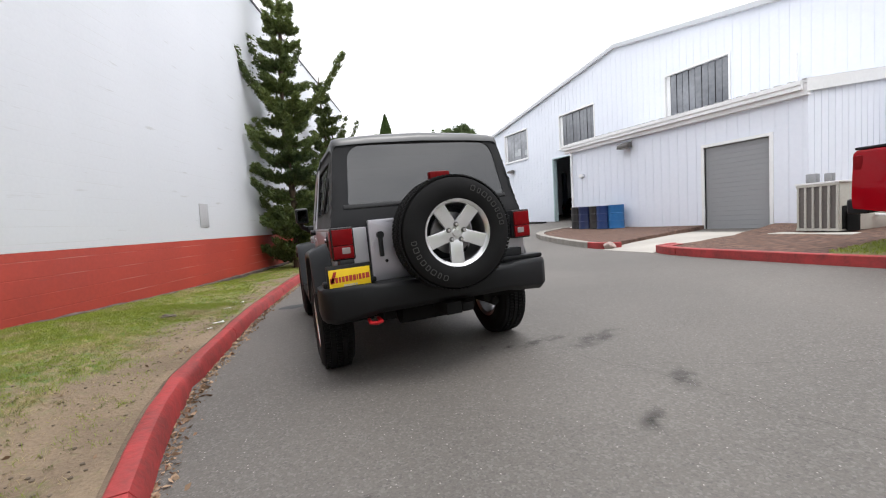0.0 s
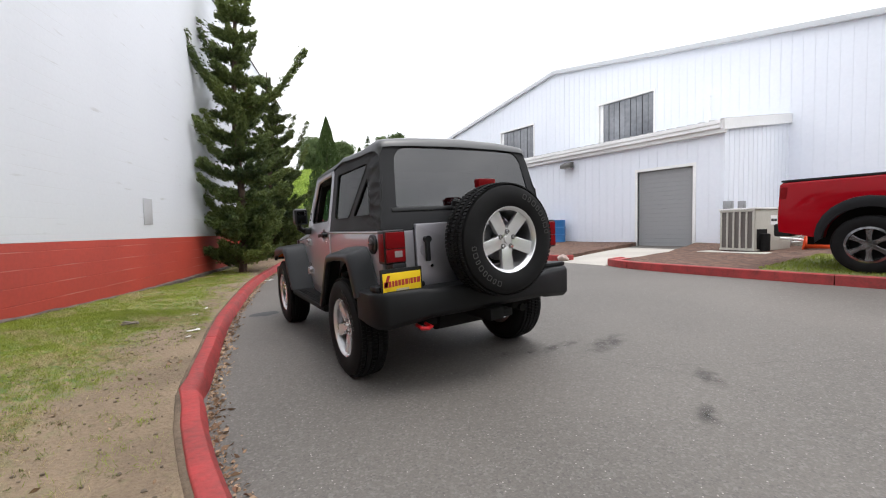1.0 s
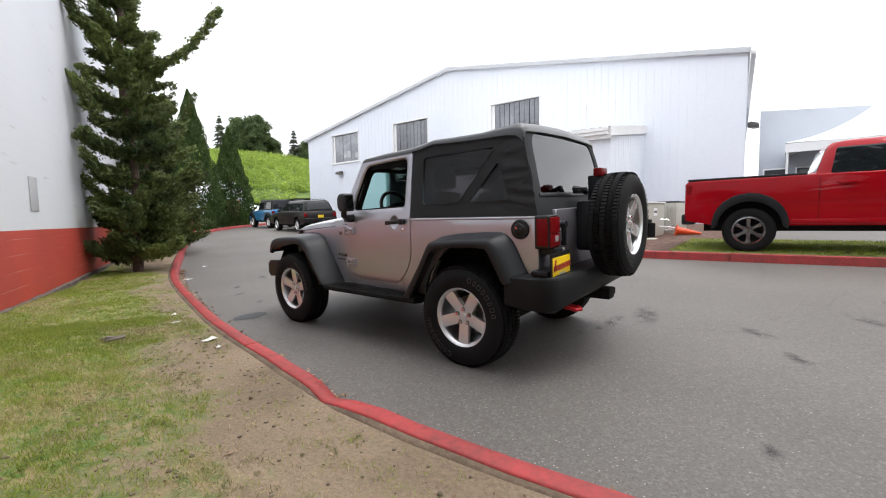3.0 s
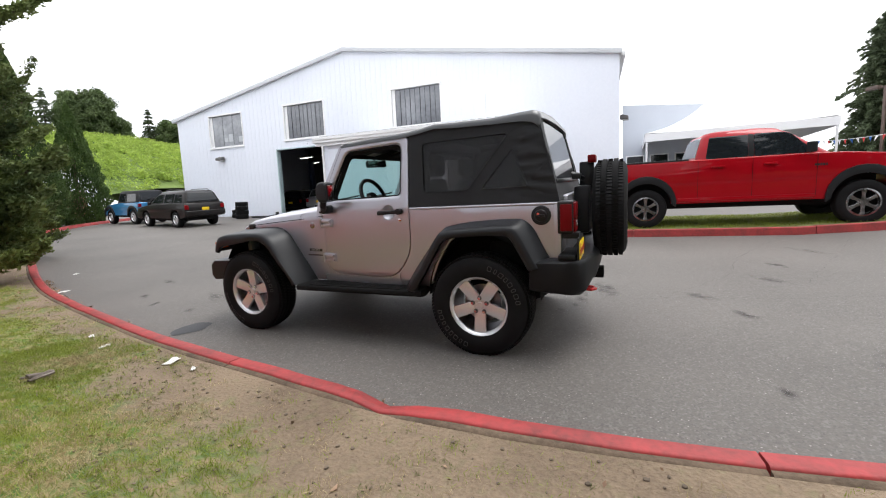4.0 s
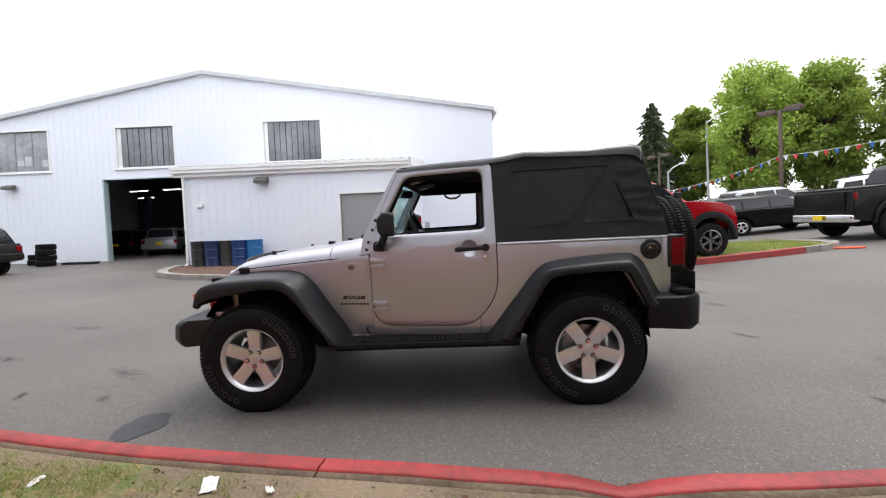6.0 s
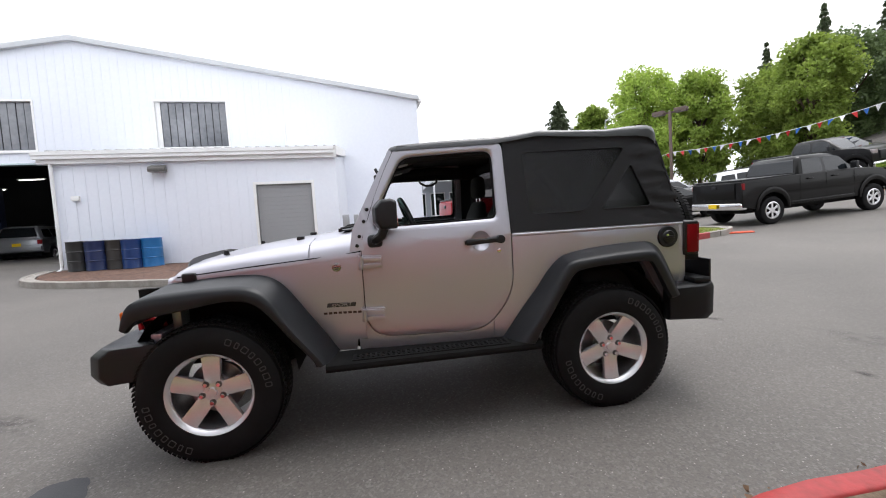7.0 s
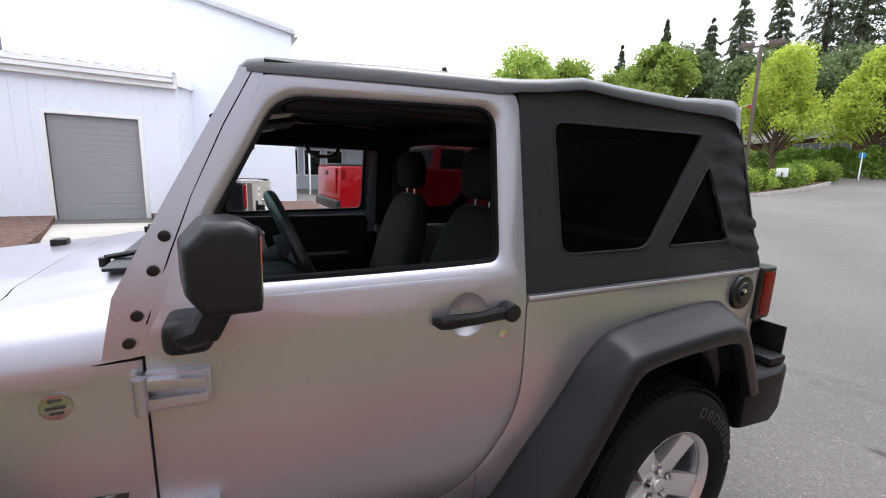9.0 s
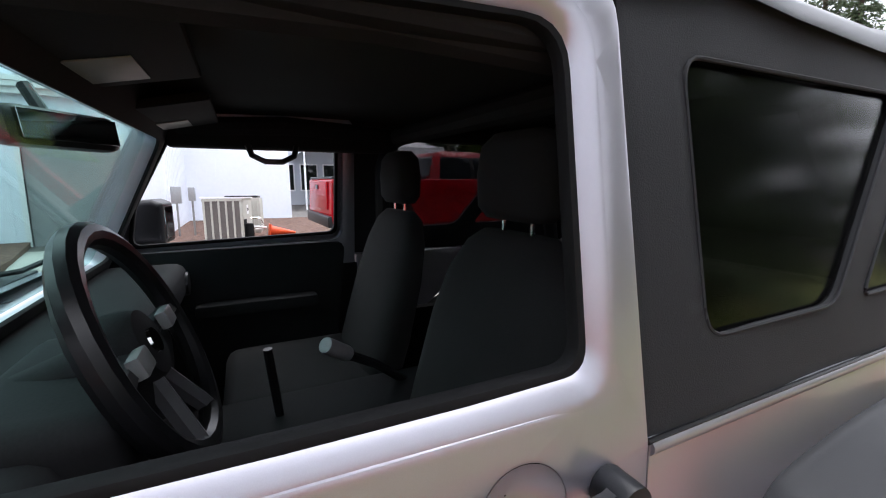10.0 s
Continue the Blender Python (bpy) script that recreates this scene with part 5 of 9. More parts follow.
bm = loft([[(x, y, z) for y, z in ((2.74 - c, 0.52), (3.03 - c, 0.50), (3.07 - c, 0.55), (3.06 - c, 0.655), (3.0 - c, 0.70), (2.76 - c, 0.71))] for x, c in ((-0.86, 0.10), (-0.80, 0.02), (-0.5, 0.0), (0.5, 0.0), (0.80, 0.02), (0.86, 0.10))])
part("front_bumper", bevel(bm, 0.01, 2, 35), PLASTIC, jeep)
part("bumper_top", box(-0.74, 0.74, 2.70, 2.76, 0.64, 0.735, 0.01), PAINT_SILVER, jeep)
for s in (-1, 1):
    bm = tube([(s * 0.52, 2.78, 0.71), (s * 0.52, 2.80, 0.775), (s * 0.52, 2.87, 0.785), (s * 0.52, 2.93, 0.765), (s * 0.52, 2.92, 0.715)], 0.016, 8)
    part("tow_hook", bm, HOOK_RED, jeep, "red tow hook")

# windscreen
def screen(d=0.0):
    return lambda u, v: (u, 1.60 - 0.475 * (v - 1.13) + d, v)


outer = rounded([(-0.668, 1.125), (0.668, 1.125), (0.622, 1.742), (-0.622, 1.742)], 0.05)
inner = rounded([(-0.605, 1.225), (0.605, 1.225), (0.565, 1.655), (-0.565, 1.655)], 0.05)
part("windscreen_frame", sheet(outer, [inner], screen(), (0, -0.055, -0.02), None, 0.008), PAINT_SILVER, jeep)
ws = part("windscreen", sheet(inner, (), screen(-0.02), (0, -0.004, 0)), WINDSCREEN, jeep, "clear windscreen with a faint green tint")
ws.visible_shadow = False
part("screen_surround", sheet(rounded([(-0.655, 1.13), (0.655, 1.13), (0.610, 1.735), (-0.610, 1.735)], 0.05), [rounded([(-0.595, 1.238), (0.595, 1.238), (0.552, 1.632), (-0.552, 1.632)], 0.05)], screen(-0.062), (0, -0.010, -0.004), None, 0.003), CABIN, jeep)
# pillars that close the frame to the doors
for s in (-1, 1):
    bm = loft([[(s * (body_x(y, z) + e), y + dy, z) for e, dy in ((0.004, 0.0), (0.002, 0.088 - 0.085 * max(0.0, z - 1.30)), (-0.05, 0.092 - 0.085 * max(0.0, z - 1.30)), (-0.06, 0.01))] for y, z in ((1.53, 1.125), (1.505, 1.25), (1.41, 1.46), (1.315, 1.67), (1.30, 1.70), (1.290, 1.728))])
    part("pillar", bm, PAINT_SILVER, jeep)
    bm = loft([[(s * (body_x(y, z) + e), y + dy, z) for e, dy in ((-0.052, -0.012), (-0.052, 0.020), (-0.082, 0.012), (-0.085, 0.0))] for y, z in ((1.53, 1.135), (1.505, 1.25), (1.41, 1.46), (1.30, 1.70), (1.288, 1.725))])
    part("pillar_cover", bm, CABIN, jeep)

# soft top roof and back
def roof_ring(y, hw, edge, rise, drop=0.035):
    return [(x * hw, y, edge - drop * d + rise * f) for x, d, f in ((-1.012, 1.0, 0), (-1.008, 0.35, 0), (-0.985, 0, 0.12), (-0.9, 0, 0.35), (-0.6, 0, 0.72), (0, 0, 1), (0.6, 0, 0.72), (0.9, 0, 0.35), (0.985, 0, 0.12), (1.008, 0.35, 0), (1.012, 1.0, 0))]


stations = [(1.343, 0.624, 1.716, 0.004, 0.006), (1.341, 0.632, 1.732, 0.01, 0.016), (1.325, 0.639, 1.746, 0.014, 0.027), (1.28, 0.643, 1.755, 0.02, 0.034), (1.0, 0.659, 1.77, 0.026, 0.04), (0.68, 0.669, 1.78, 0.028, 0.042), (0.62, 0.667, 1.784, 0.028), (0.52, 0.666, 1.795, 0.026), (0.38, 0.666, 1.818, 0.022), (0.2, 0.666, 1.812, 0.022, 0.04), (-0.1, 0.666, 1.808, 0.024, 0.045), (-0.32, 0.668, 1.822, 0.048, 0.06), (-0.405, 0.669, 1.824, 0.052, 0.075), (-0.442, 0.668, 1.814, 0.046, 0.09), (-0.463, 0.664, 1.796, 0.034, 0.10), (-0.470, 0.655, 1.768, 0.030, 0.08)]
part("soft_top_roof", loft([roof_ring(*q) for q in stations], False, False), FABRIC_TOP, jeep, "black fabric roof stretched over its bows", smooth=60)


def back(d=0.0):
    return lambda u, v: (u, -0.452 - 0.242 * (1.80 - v) + d, v)


outer = rounded([(-0.752, 1.165), (0.752, 1.165), (0.660, 1.812), (-0.660, 1.812)], [0.02, 0.02, 0.12, 0.12], 8)
inner = rounded([(-0.612, 1.330), (0.640, 1.330), (0.596, 1.782), (-0.560, 1.782)], [0.02, 0.02, 0.13, 0.13], 8)
rear_fab = part("soft_top_back", sheet(outer, [inner], back(), (0, 0.012, 0), None, 0.004), FABRIC, jeep, "black fabric back of the soft top")
rw = part("rear_window", sheet(inner, (), back(0.006), (0, 0.004, 0)), REAR_VINYL, rear_fab, "large grey-tinted vinyl rear window")
rw.visible_shadow = False
part("window_bar", sheet(rect(-0.65, 0.65, 1.300, 1.328), (), back(-0.006), (0, 0.012, 0), None, 0.003), TRIM_BLACK, rear_fab)

# tub back, tailgate
part("rear_panel", sheet([(-0.763, 0.62), (-0.515, 0.62), (-0.515, 1.16), (-0.763, 1.16)], (), lambda u, v: (u, -0.612, v), (0, 0.05, 0), None, 0.008), PAINT_SILVER, jeep)
part("rear_panel", sheet([(0.763, 0.62), (0.605, 0.62), (0.605, 1.16), (0.763, 1.16)], (), lambda u, v: (u, -0.612, v), (0, 0.05, 0), None, 0.008), PAINT_SILVER, jeep)
gate = part("tailgate", sheet(rounded([(-0.507, 0.70), (0.597, 0.70), (0.597, 1.205), (-0.507, 1.205)], 0.015), (), lambda u, v: (u, -0.632, v), (0, 0.06, 0), None, 0.012), PAINT_SILVER, jeep, "silver side-hinged tailgate")
bm = box(-0.445, -0.415, -0.668, -0.63, 0.93, 1.08, 0.010)
cyl((-0.43, -0.65, 1.09), (0, 1, 0), 0.026, 0.04, bm, 16)
part("tailgate_handle", bm, PLASTIC, gate)
part("handle_recess", cyl((-0.43, -0.633, 1.015), (0, 1, 0), 0.052, 0.012, None, 24), PAINT_SILVER, gate)
part("tailgate_lock", cyl((-0.40, -0.640, 0.895), (0, 1, 0), 0.012, 0.014, None, 12), CHROME, gate)
for z in (0.83, 1.10):
    part("tailgate_hinge", box(0.46, 0.70, -0.675, -0.615, z - 0.035, z + 0.035, 0.012), PLASTIC, gate)
bm = box(-0.16, 0.20, -0.76, -0.63, 0.86, 1.26, 0.03)
box(0.02, 0.08, -0.78, -0.66, 1.2, 1.46, 0.015, bm)
part("spare_carrier", bm, PLASTIC, gate)
tl = part("high_brake_light", box(-0.065, 0.085, -0.80, -0.735, 1.445, 1.512, 0.014), RED_LENS, jeep, "red high-level brake light above the spare wheel")
bm = tube([(-0.16, -0.615, 1.36), (-0.16, -0.66, 1.35), (-0.10, -0.70, 1.32)], 0.022, 8)
box(-0.20, -0.05, -0.69, -0.62, 1.315, 1.365, 0.015, bm)
part("rear_wiper", bm, TRIM_BLACK, jeep)

# rear bumper, plate, hooks
secs = [(0.885, -0.40, -0.66, 0.745, 0.53), (0.86, -0.40, -0.74, 0.76, 0.515), (0.80, -0.42, -0.79, 0.765, 0.505), (0.56, -0.58, -0.815, 0.765, 0.53), (0.52, -0.58, -0.835, 0.755, 0.545), (0.0, -0.58, -0.84, 0.755, 0.545)]
secs = [(-x, a, b, t, u) for x, a, b, t, u in secs] + [(x, a, b, t, u) for x, a, b, t, u in reversed(secs[:-1])]
bm = loft([[(x, a, t), (x, b + 0.02, t), (x, b, t - 0.03), (x, b + 0.005, u + 0.04), (x, b + 0.05, u), (x, a, u + 0.02)] for x, a, b, t, u in secs])
bump = part("rear_bumper", bevel(bm, 0.008, 2, 40), BUMPER, jeep, "black moulded rear bumper")
for s in (-1, 1):
    part("bumper_step", box(s * 0.50, s * 0.86, -0.72, -0.60, 0.762, 0.800, 0.015), BUMPER, bump)
bm = tube([(-0.52, -0.72, 0.50), (-0.515, -0.80, 0.492), (-0.55, -0.825, 0.490), (-0.59, -0.80, 0.492), (-0.585, -0.72, 0.50)], 0.013, 8)
part("tow_hook", bm, HOOK_RED, jeep, "red rear tow hook")
bm = box(-0.06, 0.06, -0.86, -0.55, 0.455, 0.545, 0.01)
box(0.07, 0.16, -0.84, -0.62, 0.46, 0.52, 0.01, bm)
part("hitch", bm, UNDER, jeep)
pl = part("number_plate", box(-0.835, -0.535, -0.742, -0.728, 0.735, 0.915, 0.006), TRIM_BLACK, jeep, "yellow dealer plate in a black frame")
part("plate_sheet", box(-0.822, -0.548, -0.747, -0.741, 0.760, 0.888, 0.003), PLATE_YELLOW, pl)
bm = bars([1.5, 1, 0.8, 1, 1, 1.1, 1.1, 0.4, 1, 1, 1.4], -0.815, -0.555, 0.800, 0.838, bmesh.new(), lambda u, v: (u, -0.748, v + 0.05 * (u + 0.685)), (0, -0.002, 0))
sheet([(-0.815, 0.80), (-0.795, 0.80), (-0.77, 0.872), (-0.79, 0.872)], (), lambda u, v: (u, -0.748, v), (0, -0.002, 0), bm)
part("plate_writing", bm, PLATE_INK, pl)
bm = bars([1] * 6, -0.73, -0.64, 0.766, 0.780, bmesh.new(), lambda u, v: (u, -0.748, v), (0, -0.002, 0))
part("plate_small_bars", bm, mat("plate_small_ink", (0.5, 0.48, 0.42), rough=0.5), pl)
part("plate_bracket", box(-0.74, -0.64, -0.735, -0.60, 0.90, 0.945, 0.01), PLASTIC, pl)

# wheels
def build_wheel(parent):
    """A wheel whose outer face looks along -x, its centre at the origin."""
    hubm = bmesh.new()
    revolve([(0.225, -0.105), (0.215, -0.09), (0.205, -0.02), (0.20, 0.10), (0.235, 0.115)], 48, hubm)
    cyl((0.02, 0, 0), (1, 0, 0), 0.15, 0.02, hubm, 32)
    cyl((-0.01, 0, 0), (1, 0, 0), 0.075, 0.09, hubm, 24)
    wheel = part("wheel", hubm, BARREL, parent, "five-spoke polished alloy wheel with an all-terrain tyre")
    prof = [(0.225, 0.105), (0.25, 0.122), (0.31, 0.130), (0.355, 0.124), (0.380, 0.106), (0.389, 0.078), (0.391, 0.0), (0.389, -0.078), (0.380, -0.106), (0.355, -0.121), (0.31, -0.130), (0.25, -0.122), (0.225, -0.105)]
    bm = revolve(prof, 72)
    part("tyre", bm, RUBBER, wheel, smooth=40)
    bm = bmesh.new()
    for k in range(88):
        a = 6.28319 * k / 88
        for j, (x, w) in enumerate(((-0.082, 0.030), (-0.043, 0.034), (0.0, 0.034), (0.043, 0.034), (0.082, 0.030))):
            own = box(x - w / 2, x + w / 2, -0.0120, 0.0120, 0.380, 0.3938 if j in (1, 2, 3) else 0.3885, 0)
            merge(bm, own, Matrix.Rotation(a + 0.05 * (j % 2), 4, "X") @ Matrix.Shear("XY", 4, (0.0, 0.25 * (-1) ** j)))
    tagged(part("tread", bm, RUBBER, wheel, smooth=40), "", "", "", "stuff")
    for start, count in ((math.radians(20), 8), (math.radians(200), 8)):
        bm = bmesh.new()
        for k in range(count):
            a = start + 0.15 * k
            hw = (0.017, 0.012, 0.019, 0.014)[k % 4]
            own = sheet(rounded(rect(-hw, hw, 0.303, 0.341), 0.008, 2), [rounded(rect(-hw + 0.005, hw - 0.005, 0.308, 0.336), 0.005, 2)], lambda u, v: (-0.1300, u, v), (-0.002, 0, 0))
            merge(bm, own, Matrix.Rotation(a, 4, "X"))
        tagged(part("sidewall_marking", bm, LETTER, wheel), "", "", "", "stuff")
    bm = bmesh.new()
    revolve([(0.212, -0.085), (0.236, -0.098), (0.240, -0.108), (0.234, -0.114), (0.226, -0.110), (0.214, -0.092)], 64, bm)
    part("rim_lip", bm, RIM, wheel)
    bm = bmesh.new()
    spoke = [(-0.044, 0.045), (0.044, 0.045), (0.046, 0.12), (0.050, 0.222), (-0.050, 0.222), (-0.046, 0.12)]
    for k in range(5):
        own = sheet(spoke, (), lambda u, v: (-0.070 - 0.13 * max(0, v - 0.05), u, v), (0.035, 0, 0), None, 0.007, 2)
        merge(bm, own, Matrix.Rotation(6.28319 * k / 5, 4, "X"))
    cyl((-0.052, 0, 0), (1, 0, 0), 0.085, 0.036, bm, 40, bev=0.006)
    part("spokes", bm, RIM, wheel, smooth=30)
    part("centre_cap", cyl((-0.076, 0, 0), (-1, 0, 0), 0.030, 0.016, None, 24, 0.026, 0.004), RIM, wheel)
    for k in range(5):
        a = 6.28319 * (k + 0.5) / 5
        # flat dark disc paints the shade of the hole round each nut
        part("lug_shade_disc", cyl((-0.0705, 0.0585 * math.sin(a), 0.0585 * math.cos(a)), (-1, 0, 0), 0.0185, 0.004, None, 16), RIM_DARK, wheel)
        part("lug_nut", cyl((-0.072, 0.0585 * math.sin(a), 0.0585 * math.cos(a)), (-1, 0, 0), 0.0135, 0.034, None, 6, 0.011), CHROME, wheel)
    return wheel


w1 = build_wheel(jeep)
w1.matrix_local = pose(-0.768, 0, 0.395, 180, 0, 0)
for m in (pose(-0.768, 2.424, 0.395, 4, 0, 0), pose(0.768, 0, 0.395, 33, 0, 180), pose(0.768, 2.424, 0.395, 0, 0, 180), pose(0.05, -0.895, 1.065, 36, 0, 0)):
    w2 = copy_thing(w1, m)
    w2.parent = jeep
    w2.matrix_local = m
w2.matrix_local = Matrix.Translation((0.014, -0.915, 1.058)) @ Matrix.Rotation(radians(90), 4, "Z") @ Matrix.Rotation(radians(183), 4, "X")

# underbody
bm = bmesh.new()
for s in (-1, 1):
    box(s * 0.36, s * 0.46, -0.6, 2.75, 0.44, 0.56, 0.01, bm)
box(-0.66, 0.66, -0.58, 1.50, 0.54, 0.58, 0, bm)
box(-0.55, 0.55, 1.55, 2.65, 0.56, 0.62, 0, bm)
part("chassis", bm, UNDER, jeep)
bm = bmesh.new()
for y in (0, 2.424):
    tube([(-0.70, y, 0.395), (0.70, y, 0.395)], 0.045, 10, bm)
    cyl((0.1 if y == 0 else 0.25, y, 0.385), (0, 1, 0), 0.12, 0.22, bm, 16)
part("axle", bm, UNDER, jeep)
part("fuel_tank", box(-0.34, 0.30, 0.3, 1.1, 0.36, 0.52, 0.03), UNDER, jeep)
part("gearbox", box(-0.18, 0.18, 1.0, 2.3, 0.36, 0.60, 0.04), UNDER, jeep)
bm = tube([(0.25, 1.4, 0.40), (0.40, 0.5, 0.42), (0.42, -0.35, 0.45), (0.45, -0.62, 0.44)], 0.035, 10)
cyl((0.0, -0.45, 0.46), (1, 0, 0), 0.10, 0.60, bm, 20)
part("exhaust", bm, UNDER, jeep)

# cabin
bm = box(-0.63, 0.63, 1.34, 1.54, 0.62, 1.12, 0.03)
box(-0.625, 0.625, 1.26, 1.52, 1.08, 1.205, 0.05, bm, 4)
box(-0.54, -0.18, 1.20, 1.40, 1.12, 1.235, 0.04, bm, 4)
part("dashboard", bm, CABIN, jeep, "dark dashboard")
for x in (-0.56, 0.56):
    part("air_vent", cyl((x, 1.262, 1.135), (0, 1, 0), 0.042, 0.02, None, 20, bev=0.004), TRIM_BLACK, jeep)
part("floor_tub", box(-0.66, 0.66, -0.56, 1.50, 0.58, 0.62, 0), CABIN, jeep)
part("firewall", box(-0.63, 0.63, 1.50, 1.55, 0.55, 1.12, 0), CABIN, jeep)
part("console", box(-0.11, 0.13, 0.30, 1.30, 0.62, 0.88, 0.03), CABIN, jeep)
part("brake_lever", tube([(0.06, 0.62, 0.86), (0.03, 0.74, 0.96), (-0.02, 0.82, 1.02)], 0.014, 8), TRIM_BLACK, jeep)
bm = cyl((-0.045, 0.862, 1.055), (-0.5, 0.75, 0.62), 0.022, 0.10, None, 14, bev=0.006)
part("parking_brake", bm, mat("grey_grip", (0.30, 0.30, 0.31), rough=0.4, bump=0), jeep, "grey parking brake grip between the seats")
part("gear_lever", cyl((0.0, 1.02, 0.97), (0, 0.1, 1), 0.012, 0.2, None, 10), TRIM_BLACK, jeep)
bm = bmesh.new()
ring = [(0.181 * math.cos(6.28319 * k / 32), 0.181 * math.sin(6.28319 * k / 32), 0) for k in range(34)]
tube(ring, 0.019, 10, bm)
sw = part("steering_wheel", bm, TRIM_BLACK, jeep, "black steering wheel with grey switches")
sw.matrix_local = pose(-0.36, 1.205, 1.258, 68, 0, 0)
part("hub", cyl((0, 0, -0.02), (0, 0, 1), 0.068, 0.05, None, 24, 0.055, 0.01), CABIN, sw)
part("hub_emblem", cyl((0, 0, 0.006), (0, 0, 1), 0.022, 0.006, None, 20, 0.02), CHROME, sw)
part("column", tube([(0, 0, -0.04), (0, 0, -0.30)], 0.04, 12), CABIN, sw)
for a in (radians(0), radians(180), radians(250), radians(290)):
    part("spoke", tube([(0.05 * math.cos(a), 0.05 * math.sin(a), -0.02), (0.18 * math.cos(a), 0.18 * math.sin(a), 0)], 0.016, 6), mat("grey_spoke", (0.10, 0.10, 0.105), rough=0.35, bump=0) if a > 4 else TRIM_BLACK, sw)
for a in (radians(5), radians(175)):
    part("switch_pad", box(0.10 * math.cos(a) - 0.025, 0.10 * math.cos(a) + 0.025, -0.012, 0.02, 0.0, 0.018, 0.005), mat("grey_switches", (0.25, 0.25, 0.25), rough=0.4, bump=0), sw)


def seat(x):
    bm = box(-0.25, 0.25, -0.05, 0.50, 0.0, 0.20, 0.07, None, 4)
    root = part("front_seat", bm, SEAT, jeep, "black cloth front seat with a separate headrest")
    root.matrix_local = pose(x, 0.66, 0.66)
    rings = []
    for z, w, d, y in ((0.12, 0.235, 0.16, 0.02), (0.30, 0.25, 0.15, -0.03), (0.50, 0.25, 0.13, -0.08), (0.62, 0.225, 0.11, -0.11), (0.70, 0.17, 0.09, -0.13), (0.73, 0.12, 0.05, -0.135)):
        rings.append([(w * math.copysign(abs(math.cos(a)) ** 0.55, math.cos(a)), y + d / 2 * math.copysign(abs(math.sin(a)) ** 0.7, math.sin(a)), z) for a in [6.28319 * k / 24 for k in range(24)]])
    b = part("backrest", loft(rings), SEAT, root, smooth=60)
    rings = []
    for z, w, d in ((0.76, 0.10, 0.07), (0.785, 0.125, 0.10), (0.86, 0.128, 0.105), (0.92, 0.115, 0.095), (0.945, 0.08, 0.06)):
        rings.append([(w * math.copysign(abs(math.cos(a)) ** 0.6, math.cos(a)), -0.135 + d / 2 * math.copysign(abs(math.sin(a)) ** 0.7, math.sin(a)), z) for a in [6.28319 * k / 20 for k in range(20)]])
    part("headrest", loft(rings), SEAT, root, smooth=60)
    for dx in (-0.05, 0.05):
        part("headrest_post", cyl((dx, -0.135, 0.75), (0, 0, 1), 0.006, 0.08, None, 8), CHROME, root)
    part("seat_handle", box(0.255 if x < 0 else -0.285, 0.285 if x < 0 else -0.255, 0.10, 0.22, 0.16, 0.21, 0.012), CABIN, root)


seat(-0.36)
seat(0.36)
bm = box(-0.52, 0.52, -0.42, 0.02, 0.62, 0.86, 0.06, None, 3)
box(-0.52, 0.52, -0.50, -0.38, 0.80, 1.22, 0.05, bm, 3)
part("rear_bench", bm, SEAT, jeep, "black cloth rear bench")
for s in (-1, 1):
    bm = tube([(s * 0.63, 0.50, 0.62), (s * 0.63, 0.50, 1.55), (s * 0.60, 0.47, 1.66), (s * 0.58, 0.40, 1.70), (s * 0.58, -0.15, 1.70)], 0.036, 10)
    tube([(s * 0.58, -0.10, 1.70), (s * 0.60, -0.40, 1.35), (s * 0.62, -0.50, 0.95)], 0.036, 10, bm)
    tube([(s * 0.60, 0.45, 1.68), (s * 0.58, 0.9, 1.70), (s * 0.60, 1.25, 1.68)], 0.036, 10, bm)
    if s > 0:
        box(s * 0.575, s * 0.640, 0.50, 1.285, 1.612, 1.715, 0.02, bm, 3)
    else:
        box(s * 0.585, s * 0.640, 0.50, 1.285, 1.672, 1.722, 0.02, bm, 3)
    part("roll_bar", bm, CABIN, jeep, "padded black roll bar")
bm = tube([(-0.60, 0.45, 1.68), (0.60, 0.45, 1.68)], 0.036, 10)
tube([(-0.58, -0.12, 1.70), (0.58, -0.12, 1.70)], 0.036, 10, bm)
part("cross_bar", bm, CABIN, jeep)
bm = box(-0.648, 0.648, -0.42, 1.29, 1.745, 1.750, 0)
part("headlining", bm, HEADLINER, jeep)
for s in (-1, 1):
    part("liner_edge", box(s * 0.628, s * 0.640, -0.35, 1.27, 1.690, 1.748, 0), HEADLINER, jeep)
bm = box(-0.112, 0.112, -0.03, 0.02, -0.036, 0.036, 0.022, None, 3)
cyl((0, 0.03, 0.05), (0, 0.4, 1), 0.012, 0.10, bm, 8)
rv = part("rear_view_mirror", bm, TRIM_BLACK, jeep, "black rear-view mirror")
rv.matrix_local = pose(-0.03, 1.375, 1.595, -8, 0, -30)
part("mirror_glass", box(-0.098, 0.098, -0.0335, -0.0305, -0.026, 0.026, 0.004), CHROME, rv)
for x in (-0.36, 0.34):
    v = part("sun_visor", box(-0.24, 0.22, -0.13, 0.07, -0.012, 0.012, 0.010, None, 3), CABIN, jeep, "dark sun visor with a pale vanity mirror")
    v.matrix_local = pose(x, 1.245, 1.682, -12, 0, 0)
    part("vanity_mirror", box(0.03, 0.17, -0.05, 0.04, -0.0155, -0.0125, 0.002), mat("visor_label", (0.34, 0.32, 0.29), rough=0.4, bump=0), v)
bm = tube([(0.575, 1.03, 1.628), (0.565, 1.018, 1.590), (0.56, 0.975, 1.568), (0.56, 0.915, 1.568), (0.565, 0.872, 1.590), (0.575, 0.86, 1.628)], 0.011, 8)
